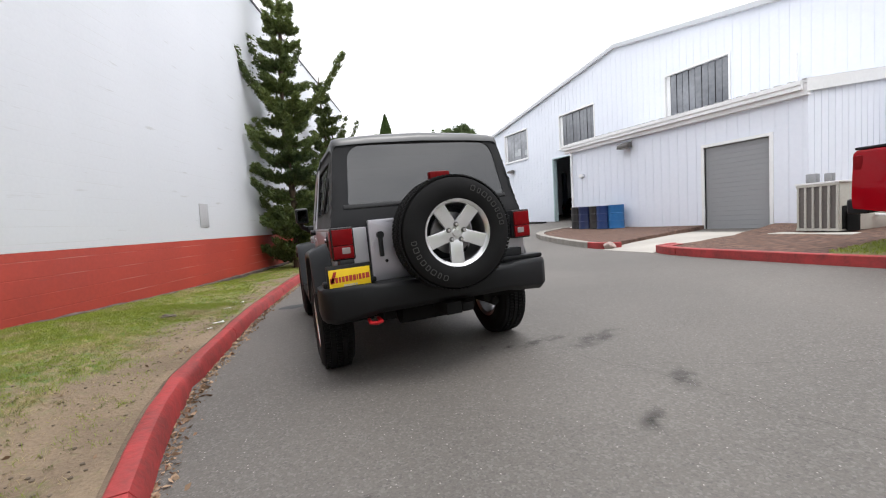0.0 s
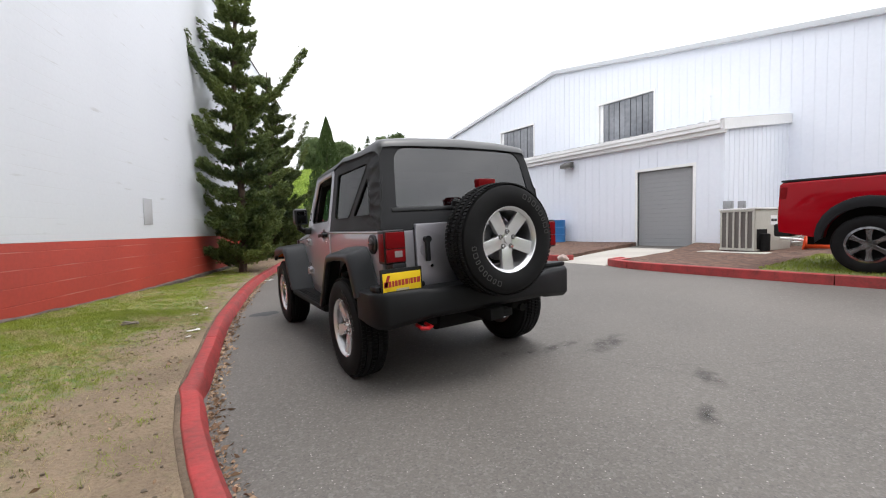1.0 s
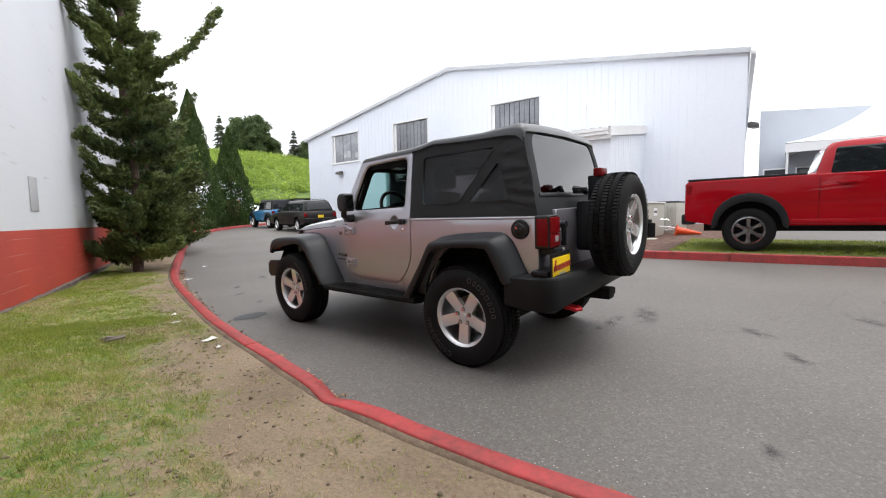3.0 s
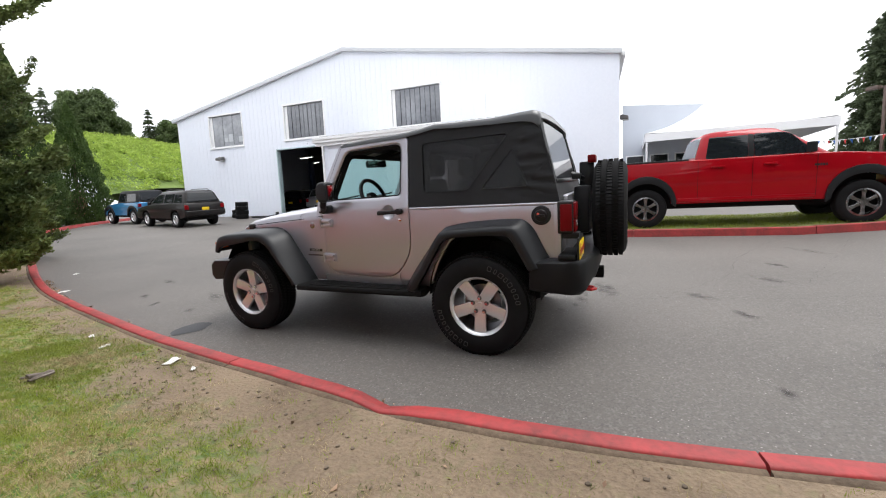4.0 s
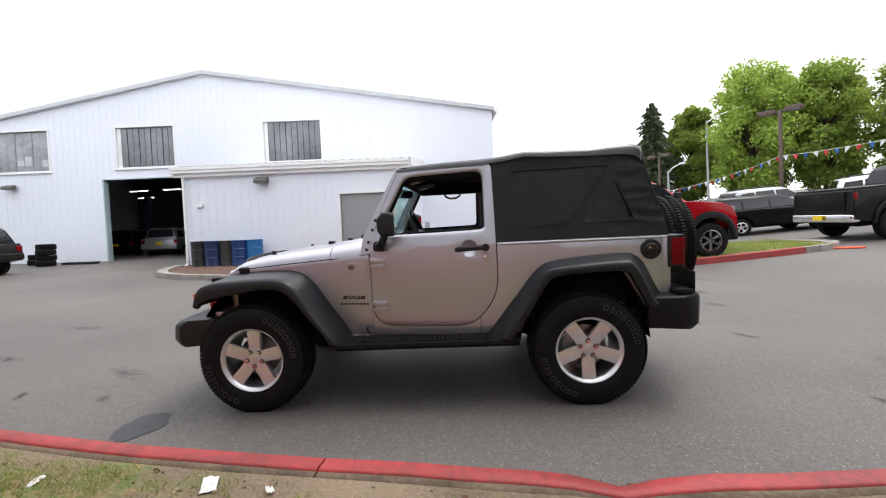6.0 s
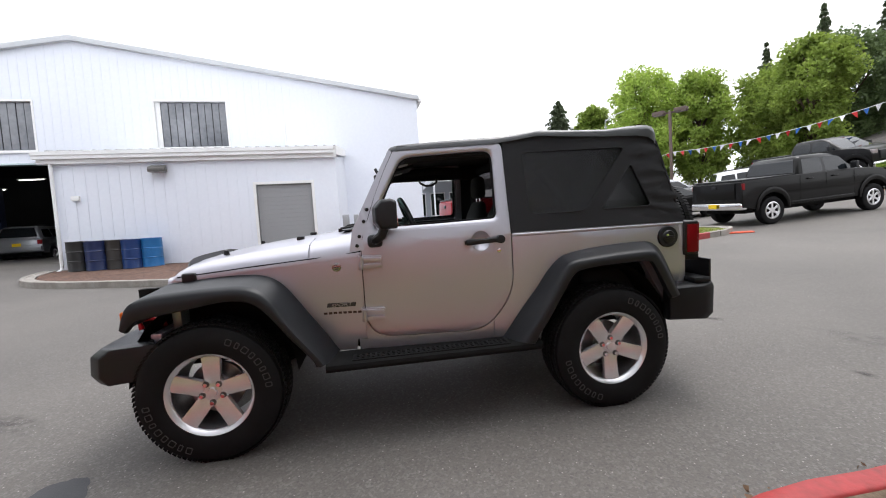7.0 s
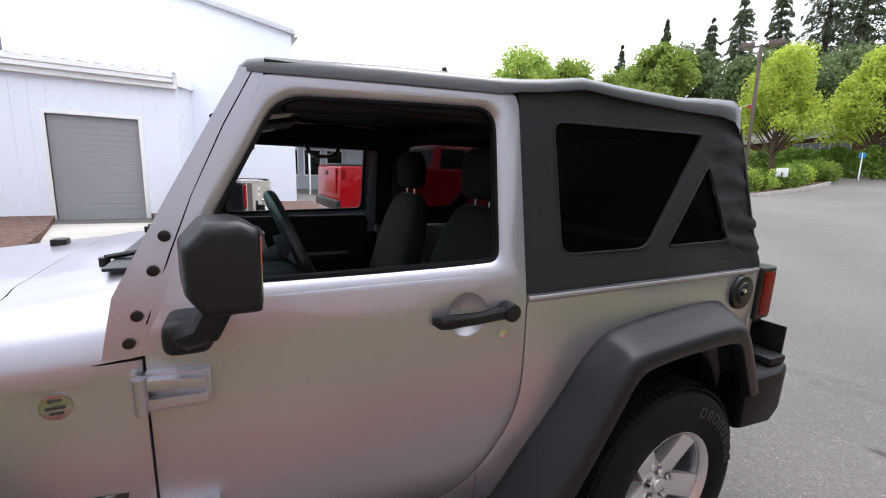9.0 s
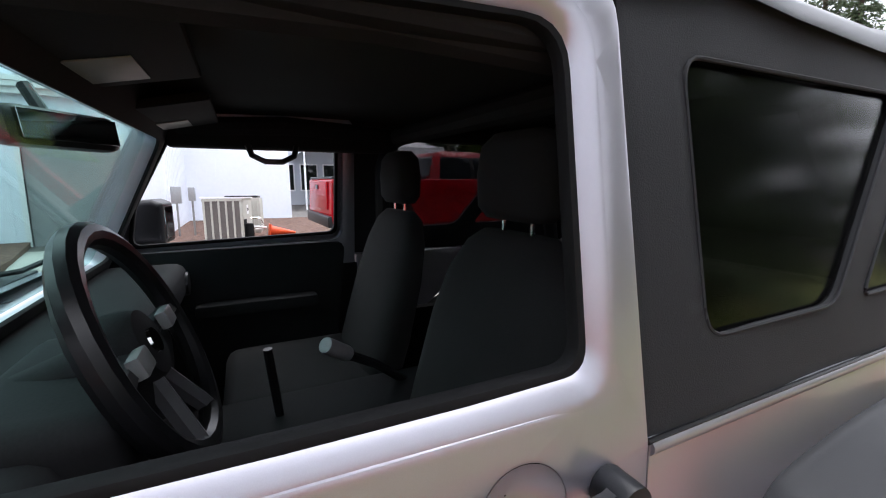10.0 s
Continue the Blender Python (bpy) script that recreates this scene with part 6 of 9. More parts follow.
part("grab_handle", bm, TRIM_BLACK, jeep)

# ---- other vehicles ----
def simple_wheel(parent, r, width, rim_r, rim_mat, spokes=6):
    """A plain road wheel facing -x."""
    w = width / 2
    bm = revolve([(rim_r * 0.95, w * 0.8), (rim_r * 1.08, w * 0.95), (r * 0.86, w), (r * 0.97, w * 0.82), (r, w * 0.55), (r, -w * 0.55), (r * 0.97, -w * 0.82), (r * 0.86, -w), (rim_r * 1.08, -w * 0.95), (rim_r * 0.95, -w * 0.8), (rim_r * 0.9, 0.0)], 40)
    cyl((w * 0.1, 0, 0), (1, 0, 0), rim_r * 0.95, 0.02, bm, 24)
    wheel = part("wheel", bm, RUBBER, parent)
    bm = revolve([(rim_r * 0.86, -w * 0.55), (rim_r * 0.98, -w * 0.86), (rim_r * 1.04, -w * 0.90), (rim_r * 0.92, -w * 0.98), (rim_r * 0.86, -w * 0.7)], 36)
    for k in range(spokes):
        sp = sheet([(-0.16 * rim_r, 0.1 * rim_r), (0.16 * rim_r, 0.1 * rim_r), (0.11 * rim_r, 0.5 * rim_r), (0.17 * rim_r, 0.92 * rim_r), (-0.17 * rim_r, 0.92 * rim_r), (-0.11 * rim_r, 0.5 * rim_r)], (), lambda u, v: (-w * 0.8, u, v), (w * 0.25, 0, 0), None, 0.006, 1)
        merge(bm, sp, Matrix.Rotation(6.28319 * k / spokes, 4, "X"))
    cyl((-w * 0.74, 0, 0), (1, 0, 0), rim_r * 0.24, w * 0.3, bm, 16)
    part("rim", bm, rim_mat, wheel)
    return wheel


def arch(yc, r, z0, n=12):
    a0 = math.asin(max(-1, min(1, (z0 - r * 0.92) / r))) if z0 > r * 0.92 else math.radians(-8)
    return [(yc + r * math.cos(a), r * 0.92 + r * math.sin(a)) for a in [math.pi - a0 - (math.pi - 2 * a0) * k / n for k in range(n + 1)]]


def vehicle(name, label, category, m, paint, lower, wheelbase, wheel_r, arch_r, width, cabin, windows, rim_mat=RIM, sill=0.45, spokes=6, flare=None, glassy=DARK_GLASS, roof_mat=None, group=""):
    """A car from its side view: lower = the outline from tail to nose above the sill; cabin = rings (y0, y1, z, half width) from belt to roof;
    windows = side panes in the cabin's side plane. Origin on the ground under the rear axle, nose along +y."""
    root = thing(name, label, category, m, group)
    hw = width / 2
    out = list(lower) + list(reversed([(y, max(z, sill)) for y, z in arch(wheelbase, arch_r, sill)])) + list(reversed([(y, max(z, sill)) for y, z in arch(0.0, arch_r, sill)]))
    bm = sheet(out, (), lambda u, v: (-hw, u, v), (width, 0, 0))
    # round the shoulders and tuck the sides
    edges = [e for e in bm.edges if abs(e.verts[0].co.x - e.verts[1].co.x) < 1e-5 and min(e.verts[0].co.z, e.verts[1].co.z) > sill + 0.25 and e.calc_face_angle(0) > 0.5]
    bmesh.ops.bevel(bm, geom=edges, offset=0.07, segments=4, affect="EDGES", profile=0.5, clamp_overlap=True)
    for zc in (sill + 0.12, sill + 0.30, sill + 0.45):
        bmesh.ops.bisect_plane(bm, geom=list(bm.verts) + list(bm.edges) + list(bm.faces), plane_co=(0, 0, zc), plane_no=(0, 0, 1))
    for v in bm.verts:
        k = (v.co.z - sill - 0.35) / 0.5
        v.co.x *= 1 - 0.022 * k * k
    part("body", bm, paint, root, smooth=40)
    # cabin
    rings = []
    for y0, y1, z, w in cabin:
        r = 0.10
        rings.append([(-w, y0 + r, z), (-w + r * 0.6, y0, z), (w - r * 0.6, y0, z), (w, y0 + r, z), (w, y1 - r, z), (w - r * 0.8, y1, z), (-w + r * 0.8, y1, z), (-w, y1 - r, z)])
    cab = part("cabin", loft(rings), roof_mat or paint, root, smooth=50)
    zs, ws = [c[2] for c in cabin], [c[3] for c in cabin]
    def side_w(z):
        return float(np.interp(z, zs, ws))
    for pane in windows:
        for s in (-1, 1):
            bm = sheet(rounded(pane, 0.04, 3), (), lambda u, v: (0.006, u, v), (-0.012, 0, 0))
            for zc in zs[1:-1]:
                bmesh.ops.bisect_plane(bm, geom=list(bm.verts) + list(bm.edges) + list(bm.faces), plane_co=(0, 0, zc), plane_no=(0, 0, 1))
            for v in bm.verts:
                v.co.x = s * (side_w(v.co.z) + v.co.x)
            part("side_window", bm, glassy, cab, smooth=20)
    (ya, yb, z0, w0), (yc, yd, z1, w1) = cabin[0], cabin[-2]
    f0, f1 = 0.14, 0.86
    def end_pane(which, lo, hi, d):
        zz = sorted([z0 + (z1 - z0) * lo, z0 + (z1 - z0) * hi] + [z for z in zs if z0 + (z1 - z0) * lo < z < z0 + (z1 - z0) * hi])
        ring_y = [c[which] for c in cabin]
        return loft([[(-(side_w(z) - 0.12), float(np.interp(z, zs, ring_y)) + d, z), (side_w(z) - 0.12, float(np.interp(z, zs, ring_y)) + d, z), (side_w(z) - 0.12, float(np.interp(z, zs, ring_y)) - d, z), (-(side_w(z) - 0.12), float(np.interp(z, zs, ring_y)) - d, z)] for z in zz])
    part("windscreen", end_pane(1, f0 * 0.6, 0.93, 0.007), glassy, cab, smooth=20)
    part("rear_window", end_pane(0, f0 * 1.4, 0.90, -0.007), glassy, cab, smooth=20)
    part("underbody", box(-hw * 0.75, hw * 0.75, lower[0][0] + 0.3, lower[-1][0] - 0.3, sill - 0.12, max(sill + 0.32, arch_r * 1.92 + 0.03)), UNDER, root)
    w1_ = simple_wheel(root, wheel_r, 0.26, wheel_r * 0.60, rim_mat, spokes)
    w1_.matrix_local = pose(-hw + 0.13, 0, wheel_r, 20, 0, 0)
    for mm in (pose(-hw + 0.13, wheelbase, wheel_r, 50, 0, 0), pose(hw - 0.13, 0, wheel_r, 0, 0, 180), pose(hw - 0.13, wheelbase, wheel_r, 0, 0, 180)):
        c = copy_thing(w1_, mm)
        c.parent, c.matrix_local = root, mm
    if flare:
        for yc in (0.0, wheelbase):
            for s in (-1, 1):
                o, i = arch(yc, arch_r + 0.075, sill, 14), arch(yc, arch_r - 0.01, sill, 14)
                rings = [[(s * (hw - 0.03), a[0], a[1]), (s * (hw + 0.03), a[0], a[1] - 0.01), (s * (hw + 0.045), (a[0] + b[0]) / 2, (a[1] + b[1]) / 2), (s * (hw + 0.02), b[0], b[1]), (s * (hw - 0.05), b[0], b[1])] for a, b in zip(o, i)]
                part("fender_flare", loft(rings), flare, root, smooth=50)
    return root, hw


def car_bits(root, hw, tail_y, nose_y, tail, nose, bumper_mat, plate_y=None, tail_mat=RED_LENS):
    """Lights, bumpers, mirrors. tail, nose = (z0, z1) of the lights."""
    for s in (-1, 1):
        part("tail_light", box(s * (hw - 0.19), s * (hw - 0.01), tail_y - 0.02, tail_y + 0.09, tail[0], tail[1], 0.02), tail_mat, root)
        part("headlight", box(s * (hw - 0.34), s * (hw - 0.03), nose_y - 0.16, nose_y + 0.01, nose[0], nose[1], 0.03), CLEAR_LENS, root)
    part("rear_bumper", box(-hw + 0.02, hw - 0.02, tail_y - 0.10, tail_y + 0.14, 0.54, 0.75, 0.04, None, 3), bumper_mat, root)
    part("front_bumper", box(-hw + 0.02, hw - 0.02, nose_y - 0.16, nose_y + 0.09, 0.42, 0.72, 0.05, None, 3), bumper_mat, root)
    if plate_y is not None:
        part("number_plate", box(-0.16, 0.16, plate_y - 0.012, plate_y, 0.76, 0.90, 0.004), PLATE_YELLOW, root)


def at_ground(x, y, turn, lift=0.0):
    """A pose on the sloping ground, nose along +y turned by so many degrees."""
    e = 0.6
    gx = (ground_z(x + e, y) - ground_z(x - e, y)) / (2 * e)
    gy = (ground_z(x, y + e) - ground_z(x, y - e)) / (2 * e)
    nrm = Vector((-gx, -gy, 1)).normalized()
    tilt = Vector((0, 0, 1)).rotation_difference(nrm).to_matrix().to_4x4()
    return Matrix.Translation((x, y, ground_z(x, y) + lift)) @ tilt @ Matrix.Rotation(radians(turn), 4, "Z")


PAINT_RED = mat("red_car_paint", (0.33, 0.0015, 0.008), (0.29, 0.0012, 0.006), 0.40, 0.0, big=2, small=700, bump=0.02, depth=0.0004, coat=0.50, spec=0.05)
PAINT_DARK = mat("charcoal_car_paint", (0.008, 0.0078, 0.0078), (0.006, 0.006, 0.006), 0.30, 0.0, bump=0.0, coat=0.22, spec=0.1)
PAINT_BROWN = mat("dark_brown_car_paint", (0.016, 0.014, 0.0135), (0.012, 0.011, 0.0105), 0.30, 0.0, bump=0.0, coat=0.15, spec=0.15)
PAINT_BLUE = mat("bright_blue_car_paint", (0.02, 0.22, 0.48), (0.018, 0.19, 0.42), 0.3, 0.2, bump=0.0, coat=0.9)
PAINT_WHITE = mat("white_car_paint", (0.75, 0.76, 0.77), (0.7, 0.7, 0.72), 0.3, bump=0.0, coat=0.8)
PAINT_GREY = mat("silver_grey_car_paint", (0.36, 0.37, 0.39), (0.33, 0.34, 0.36), 0.3, 0.6, bump=0.0, coat=0.8)

PICKUP = [(-1.04, 0.62), (-1.06, 0.80), (-1.04, 1.37), (-1.00, 1.41), (0.95, 1.42), (2.85, 1.41), (3.40, 1.39), (3.98, 1.33), (4.20, 1.23), (4.30, 1.04), (4.32, 0.62), (4.25, 0.52)]
PICKUP_CAB = [(0.92, 3.24, 1.36, 0.955), (0.97, 2.98, 1.54, 0.925), (1.06, 2.56, 1.84, 0.845), (1.14, 2.36, 1.945, 0.785), (1.35, 2.18, 1.985, 0.66)]
PICKUP_WIN = [[(1.12, 1.42), (1.86, 1.42), (1.86, 1.86), (1.19, 1.86)], [(1.96, 1.42), (2.94, 1.42), (2.56, 1.82), (2.44, 1.86), (1.96, 1.87)]]


def pickup(name, label, m, paint, rim_mat, flare, bumper_mat, group=""):
    root, hw = vehicle(name, label, "pickup truck", m, paint, PICKUP, 3.70, 0.425, 0.52, 2.0, PICKUP_CAB, PICKUP_WIN, rim_mat, 0.52, 6, flare, group=group)
    car_bits(root, hw, -1.02, 4.28, (0.98, 1.34), (1.06, 1.24), bumper_mat)
    part("bed_rail", box(-hw + 0.03, hw - 0.03, -1.02, 0.82, 1.415, 1.45, 0.012), PLASTIC, root, "black bed cover and rails")
    part("tailgate_panel", box(-hw + 0.24, hw - 0.24, -1.082, -1.055, 0.86, 1.36, 0.01), paint, root)
    part("tailgate_handle", box(-0.10, 0.10, -1.095, -1.08, 1.22, 1.30, 0.006), PLASTIC, root)
    part("grille", box(-0.62, 0.62, 4.25, 4.34, 0.82, 1.18, 0.03), PLASTIC, root)
    for s in (-1, 1):
        part("door_mirror", box(s * (hw + 0.02), s * (hw + 0.20), 2.76, 2.88, 1.42, 1.62, 0.03, None, 3), PLASTIC, root)
        for y0 in (1.22, 2.12):
            part("door_handle", box(s * (hw - 0.02), s * (hw + 0.035), y0, y0 + 0.22, 1.235, 1.275, 0.012), paint, root)
        for y0 in (0.98, 1.93, 2.96):
            part("door_seam", box(s * (hw - 0.004), s * (hw + 0.0015), y0, y0 + 0.006, 0.60, 1.38, 0), UNDER, root)
        part("window_pillar", loft([[(s * (w + 0.004), y0, z), (s * (w + 0.004), y0 + 0.095, z), (s * (w - 0.01), y0 + 0.095, z), (s * (w - 0.01), y0, z)] for y0, z, w in ((1.863, 1.42, 0.945), (1.863, 1.54, 0.925), (1.863, 1.84, 0.845), (1.863, 1.865, 0.831))]), TRIM_BLACK, root)
        part("sill_moulding", box(s * (hw - 0.03), s * (hw + 0.012), 0.62, 2.95, 0.55, 0.63, 0.015), paint, root)
        part("name_bars", bars([1, 1, 1, 1, 1], 2.92, 3.12, 1.16, 1.20, bmesh.new(), lambda u, v: (s * (hw + 0.0005), u, v), (s * 0.002, 0, 0)), PLASTIC, root)
    return root, hw


RIM_MIX = mat("black_and_silver_rim", (0.30, 0.30, 0.31), (0.06, 0.06, 0.06), 0.25, 0.9, big=9, small=14, bump=0)
pickup("pickup_truck", "red crew-cab pickup with black flares on the grass island", at_ground(7.36, -1.37, 182.5, 0.125), PAINT_RED, RIM_MIX, PLASTIC, PLASTIC)
dually, hw_ = pickup("pickup_truck", "charcoal crew-cab pickup with a chrome rear bumper", at_ground(8.6, -10.45, 180.0), PAINT_DARK, RIM, PAINT_DARK, CHROME)
part("number_plate", box(-0.16, 0.16, -1.18, -1.165, 0.60, 0.74, 0.004), PLATE_YELLOW, dually)
pickup("pickup_truck", "charcoal pickup parked up the slope behind shrubs", at_ground(15.2, -19.6, 92, 0.6), PAINT_DARK, RIM, PAINT_DARK, CHROME)

SUV = [(-0.92, 0.50), (-0.96, 0.75), (-0.92, 1.02), (-0.86, 1.10), (0.5, 1.10), (2.3, 1.06), (3.05, 1.00), (3.55, 0.90), (3.72, 0.72), (3.70, 0.46), (3.5, 0.40)]
SUV_CAB = [(-0.84, 2.62, 1.05, 0.86), (-0.80, 2.25, 1.25, 0.80), (-0.68, 1.72, 1.56, 0.69), (-0.55, 1.50, 1.65, 0.64), (-0.2, 1.2, 1.69, 0.52)]
SUV_WIN = [[(-0.62, 1.14), (0.08, 1.14), (0.08, 1.52), (-0.50, 1.50)], [(0.16, 1.14), (1.02, 1.14), (1.02, 1.54), (0.16, 1.54)], [(1.10, 1.14), (2.20, 1.14), (1.66, 1.52), (1.10, 1.54)]]


def crossover(label, m, paint, group="", name="parked_car"):
    root, hw = vehicle(name, label, "car", m, paint, SUV, 2.80, 0.36, 0.43, 1.84, SUV_CAB, SUV_WIN, RIM, 0.42, 5, group=group)
    car_bits(root, hw, -0.94, 3.70, (0.82, 1.02), (0.74, 0.90), paint, -0.965)
    for s in (-1, 1):
        part("door_mirror", box(s * (hw + 0.0), s * (hw + 0.15), 2.05, 2.15, 1.08, 1.20, 0.03, None, 3), paint, root)
        part("roof_rail", tube([(s * 0.56, -0.4, 1.68), (s * 0.56, -0.3, 1.73), (s * 0.56, 1.1, 1.73), (s * 0.56, 1.25, 1.68)], 0.016, 6), TRIM_BLACK, root)
    return root


crossover("dark brown crossover with roof rails in front of the workshop", at_ground(9.5, 17.85, -8), PAINT_BROWN)
crossover("black saloon-shaped car parked in the lot", at_ground(12.9, -9.4, 178) @ Matrix.Diagonal((1, 1, 0.86, 1)), PAINT_DARK, "cars in the lot")
crossover("silver-grey car parked in the lot", at_ground(17.5, -13.0, 182), PAINT_GREY, "cars in the lot")
crossover("white car parked behind the pickups", at_ground(16.6, -17.6, 150), PAINT_WHITE, "cars in the lot")
crossover("dark car parked further up the lot", at_ground(22.0, -16.0, 170), PAINT_DARK, "cars in the lot")
crossover("white car parked beyond the planted island", at_ground(7.0, -32.5, 100), PAINT_WHITE, "cars in the lot")
crossover("silver car standing inside the dim workshop", Matrix.Translation((18.7, 17.6, 0.74)) @ Matrix.Rotation(radians(-80), 4, "Z"), PAINT_GREY)
crossover("dark car standing inside the dim workshop", Matrix.Translation((19.3, 20.5, 0.74)) @ Matrix.Rotation(radians(-84), 4, "Z"), PAINT_DARK)

# the blue off-roader further along
BOXY = [(-0.60, 0.62), (-0.62, 0.75), (-0.61, 1.14), (-0.58, 1.18), (1.5, 1.16), (1.9, 1.12), (2.66, 1.04), (2.72, 0.98), (2.74, 0.60), (2.6, 0.50)]
BOXY_CAB = [(-0.58, 1.60, 1.14, 0.76), (-0.55, 1.48, 1.40, 0.72), (-0.48, 1.34, 1.74, 0.66), (-0.40, 1.28, 1.80, 0.62), (-0.3, 1.15, 1.82, 0.5)]
blue, hw_ = vehicle("off_roader", "bright blue off-road car with a black top", "car", at_ground(10.75, 23.5, -4), PAINT_BLUE, BOXY, 2.42, 0.40, 0.47, 1.60, BOXY_CAB, [[(-0.40, 1.24), (0.5, 1.24), (0.5, 1.66), (-0.36, 1.66)], [(0.64, 1.24), (1.40, 1.24), (1.22, 1.66), (0.64, 1.66)]], RIM, 0.50, 5, PLASTIC, DARK_GLASS, FABRIC)
car_bits(blue, hw_, -0.62, 2.72, (0.94, 1.12), (0.84, 0.98), PLASTIC)
sp = simple_wheel(blue, 0.39, 0.25, 0.23, RIM, 5)
sp.matrix_local = Matrix.Translation((0.05, -0.78, 1.02)) @ Matrix.Rotation(radians(90), 4, "Z")


# ---- fittings on and round the buildings ----
def wall_lamp(m, label):
    root = thing("wall_lamp", label, "lamp", m, "floodlights")
    bm = loft([[(-w, -d, z0), (w, -d, z0), (w, -d, z1), (-w, -d, z1)] for d, w, z0, z1 in ((0.0, 0.14, -0.06, 0.10), (0.10, 0.22, -0.08, 0.13), (0.32, 0.24, -0.10, 0.05), (0.36, 0.23, -0.10, 0.0))])
    part("housing", bevel(bm, 0.01), mat("bronze_housing", (0.10, 0.095, 0.09), rough=0.5), root)
    part("lens", box(-0.19, 0.19, -0.33, -0.12, -0.112, -0.098, 0.004), mat("frosted_lens", (0.5, 0.5, 0.48), rough=0.2), root)
    part("bracket", box(-0.06, 0.06, -0.05, 0.0, -0.05, 0.08, 0.01), TRIM_WHITE, root)


FACE = 90 - math.degrees(math.atan(-SLOPE))
wall_lamp(pose(bx(21.92) - 0.003, 21.92, 4.42, 0, 0, -FACE), "bronze floodlight on the white workshop wall")
wall_lamp(pose(ax(8.12) - 0.003, 8.12, 3.56, 0, 0, -FACE), "bronze floodlight under the annex eave")
wall_lamp(pose(17.2, Y_RIGHT - 0.02, 4.6, 0, 0, 0), "bronze floodlight on the workshop side wall")
tp = part("tap_box", box(-0.11, 0.11, -0.10, 0, -0.07, 0.07, 0.02), TRIM_WHITE)
tp.matrix_world = pose(ax(10.45) - 0.022, 10.45, 2.76, 0, 0, -FACE)
tagged(tp, "small white box on the annex wall", "wall box")
vp = part("vent_pipe", cyl((0, 0, 0), (0, 0, 1), 0.035, 1.3, None, 16), TRIM_WHITE)
vp.matrix_world = pose(15.4, 5.1, 5.45)
tagged(vp, "white vent pipe on the annex roof", "pipe")
dn = thing("downpipe", "white downpipe at the annex corner", "pipe", pose(ax(A1) - 0.10, A1 - 0.06, 0))
part("pipe", tube([(0, 0, 3.86), (0.02, 0.0, 3.6), (0.02, 0, 0.75)], 0.05, 10), TRIM_WHITE, dn)
part("outlet", tube([(0.02, 0, 0.78), (-0.02, 0, 0.62), (-0.22, 0, 0.55)], 0.05, 10), TRIM_WHITE, dn)

# heat pump on its pad
AC_BODY = mat("beige_metal_casing", (0.50, 0.49, 0.44), (0.42, 0.41, 0.37), 0.5, big=2, small=20, bump=0.05)
ac = thing("air_conditioner", "beige outdoor air conditioner with louvred sides on a slab", "air conditioner", pose(9.1, 1.05, 0.508, 0, 0, -9))
part("casing", box(0, 1.35, 0, 0.80, 0.02, 1.0, 0.02), AC_BODY, ac)
for k in range(6):
    part("louvre", box(-0.030, 0.0, 0.015 + 0.146 * k, 0.055 + 0.146 * k, 0.06, 0.93, 0.008), AC_BODY, ac)
for z in (0.02, 0.93):
    part("rail", box(-0.032, 0.0, 0.0, 0.80, z, z + 0.05, 0.008), AC_BODY, ac)
part("lid", box(-0.03, 1.38, -0.03, 0.83, 0.985, 1.02, 0.01), TRIM_WHITE, ac)
part("coil", box(-0.006, -0.002, 0.04, 0.78, 0.08, 0.93), mat("coil_fins", (0.17, 0.155, 0.145), (0.11, 0.10, 0.095), 0.6, 0.2), ac)
part("open_hatch", box(0.05, 0.42, -0.012, -0.002, 0.06, 0.52, 0.004), UNDER, ac)
part("compressor", cyl((0.22, -0.08, 0.22), (0, 0, 1), 0.10, 0.40, None, 20, bev=0.03), UNDER, ac)
part("label_sheet", box(0.55, 0.80, -0.006, -0.001, 0.62, 0.84), TRIM_WHITE, ac)
part("label_bars", bars([3, 2, 3], 0.57, 0.78, 0.70, 0.76, bmesh.new(), lambda u, v: (u, -0.0065, v), (0, -0.002, 0)), PLASTIC, ac)
part("pipes", tube([(0.9, -0.02, 0.3), (0.95, -0.25, 0.28), (1.2, -0.32, 0.25), (1.5, -0.2, 0.2), (1.7, 0.4, 0.15)], 0.03, 8), TRIM_WHITE, ac)
part("pipes", tube([(1.0, -0.02, 0.5), (1.1, -0.2, 0.5), (1.35, -0.25, 0.35), (1.4, 0.2, 0.1)], 0.02, 8), CHROME, ac)
pad = part("equipment_pad", box(8.75, 12.0, 0.72, 2.15, 0.30, 0.506, 0.015), mat("pad_concrete", (0.52, 0.50, 0.46), rough=0.9))
setting(pad, "pale concrete equipment slab", "slab")
ac2 = thing("air_conditioner", "second beige outdoor unit behind the first", "air conditioner", pose(11.0, 0.62, 0.51, 0, 0, -6))
part("casing", box(0, 1.1, 0, 0.9, 0, 1.0, 0.02), AC_BODY, ac2)
part("top_grille", box(0.05, 1.05, 0.05, 0.85, 1.0, 1.06, 0.02), PLASTIC, ac2)
for k in range(8):
    part("louvre", box(-0.03, 0.0, 0.06 + 0.1 * k, 0.09 + 0.1 * k, 0.08, 0.93, 0.008), AC_BODY, ac2)
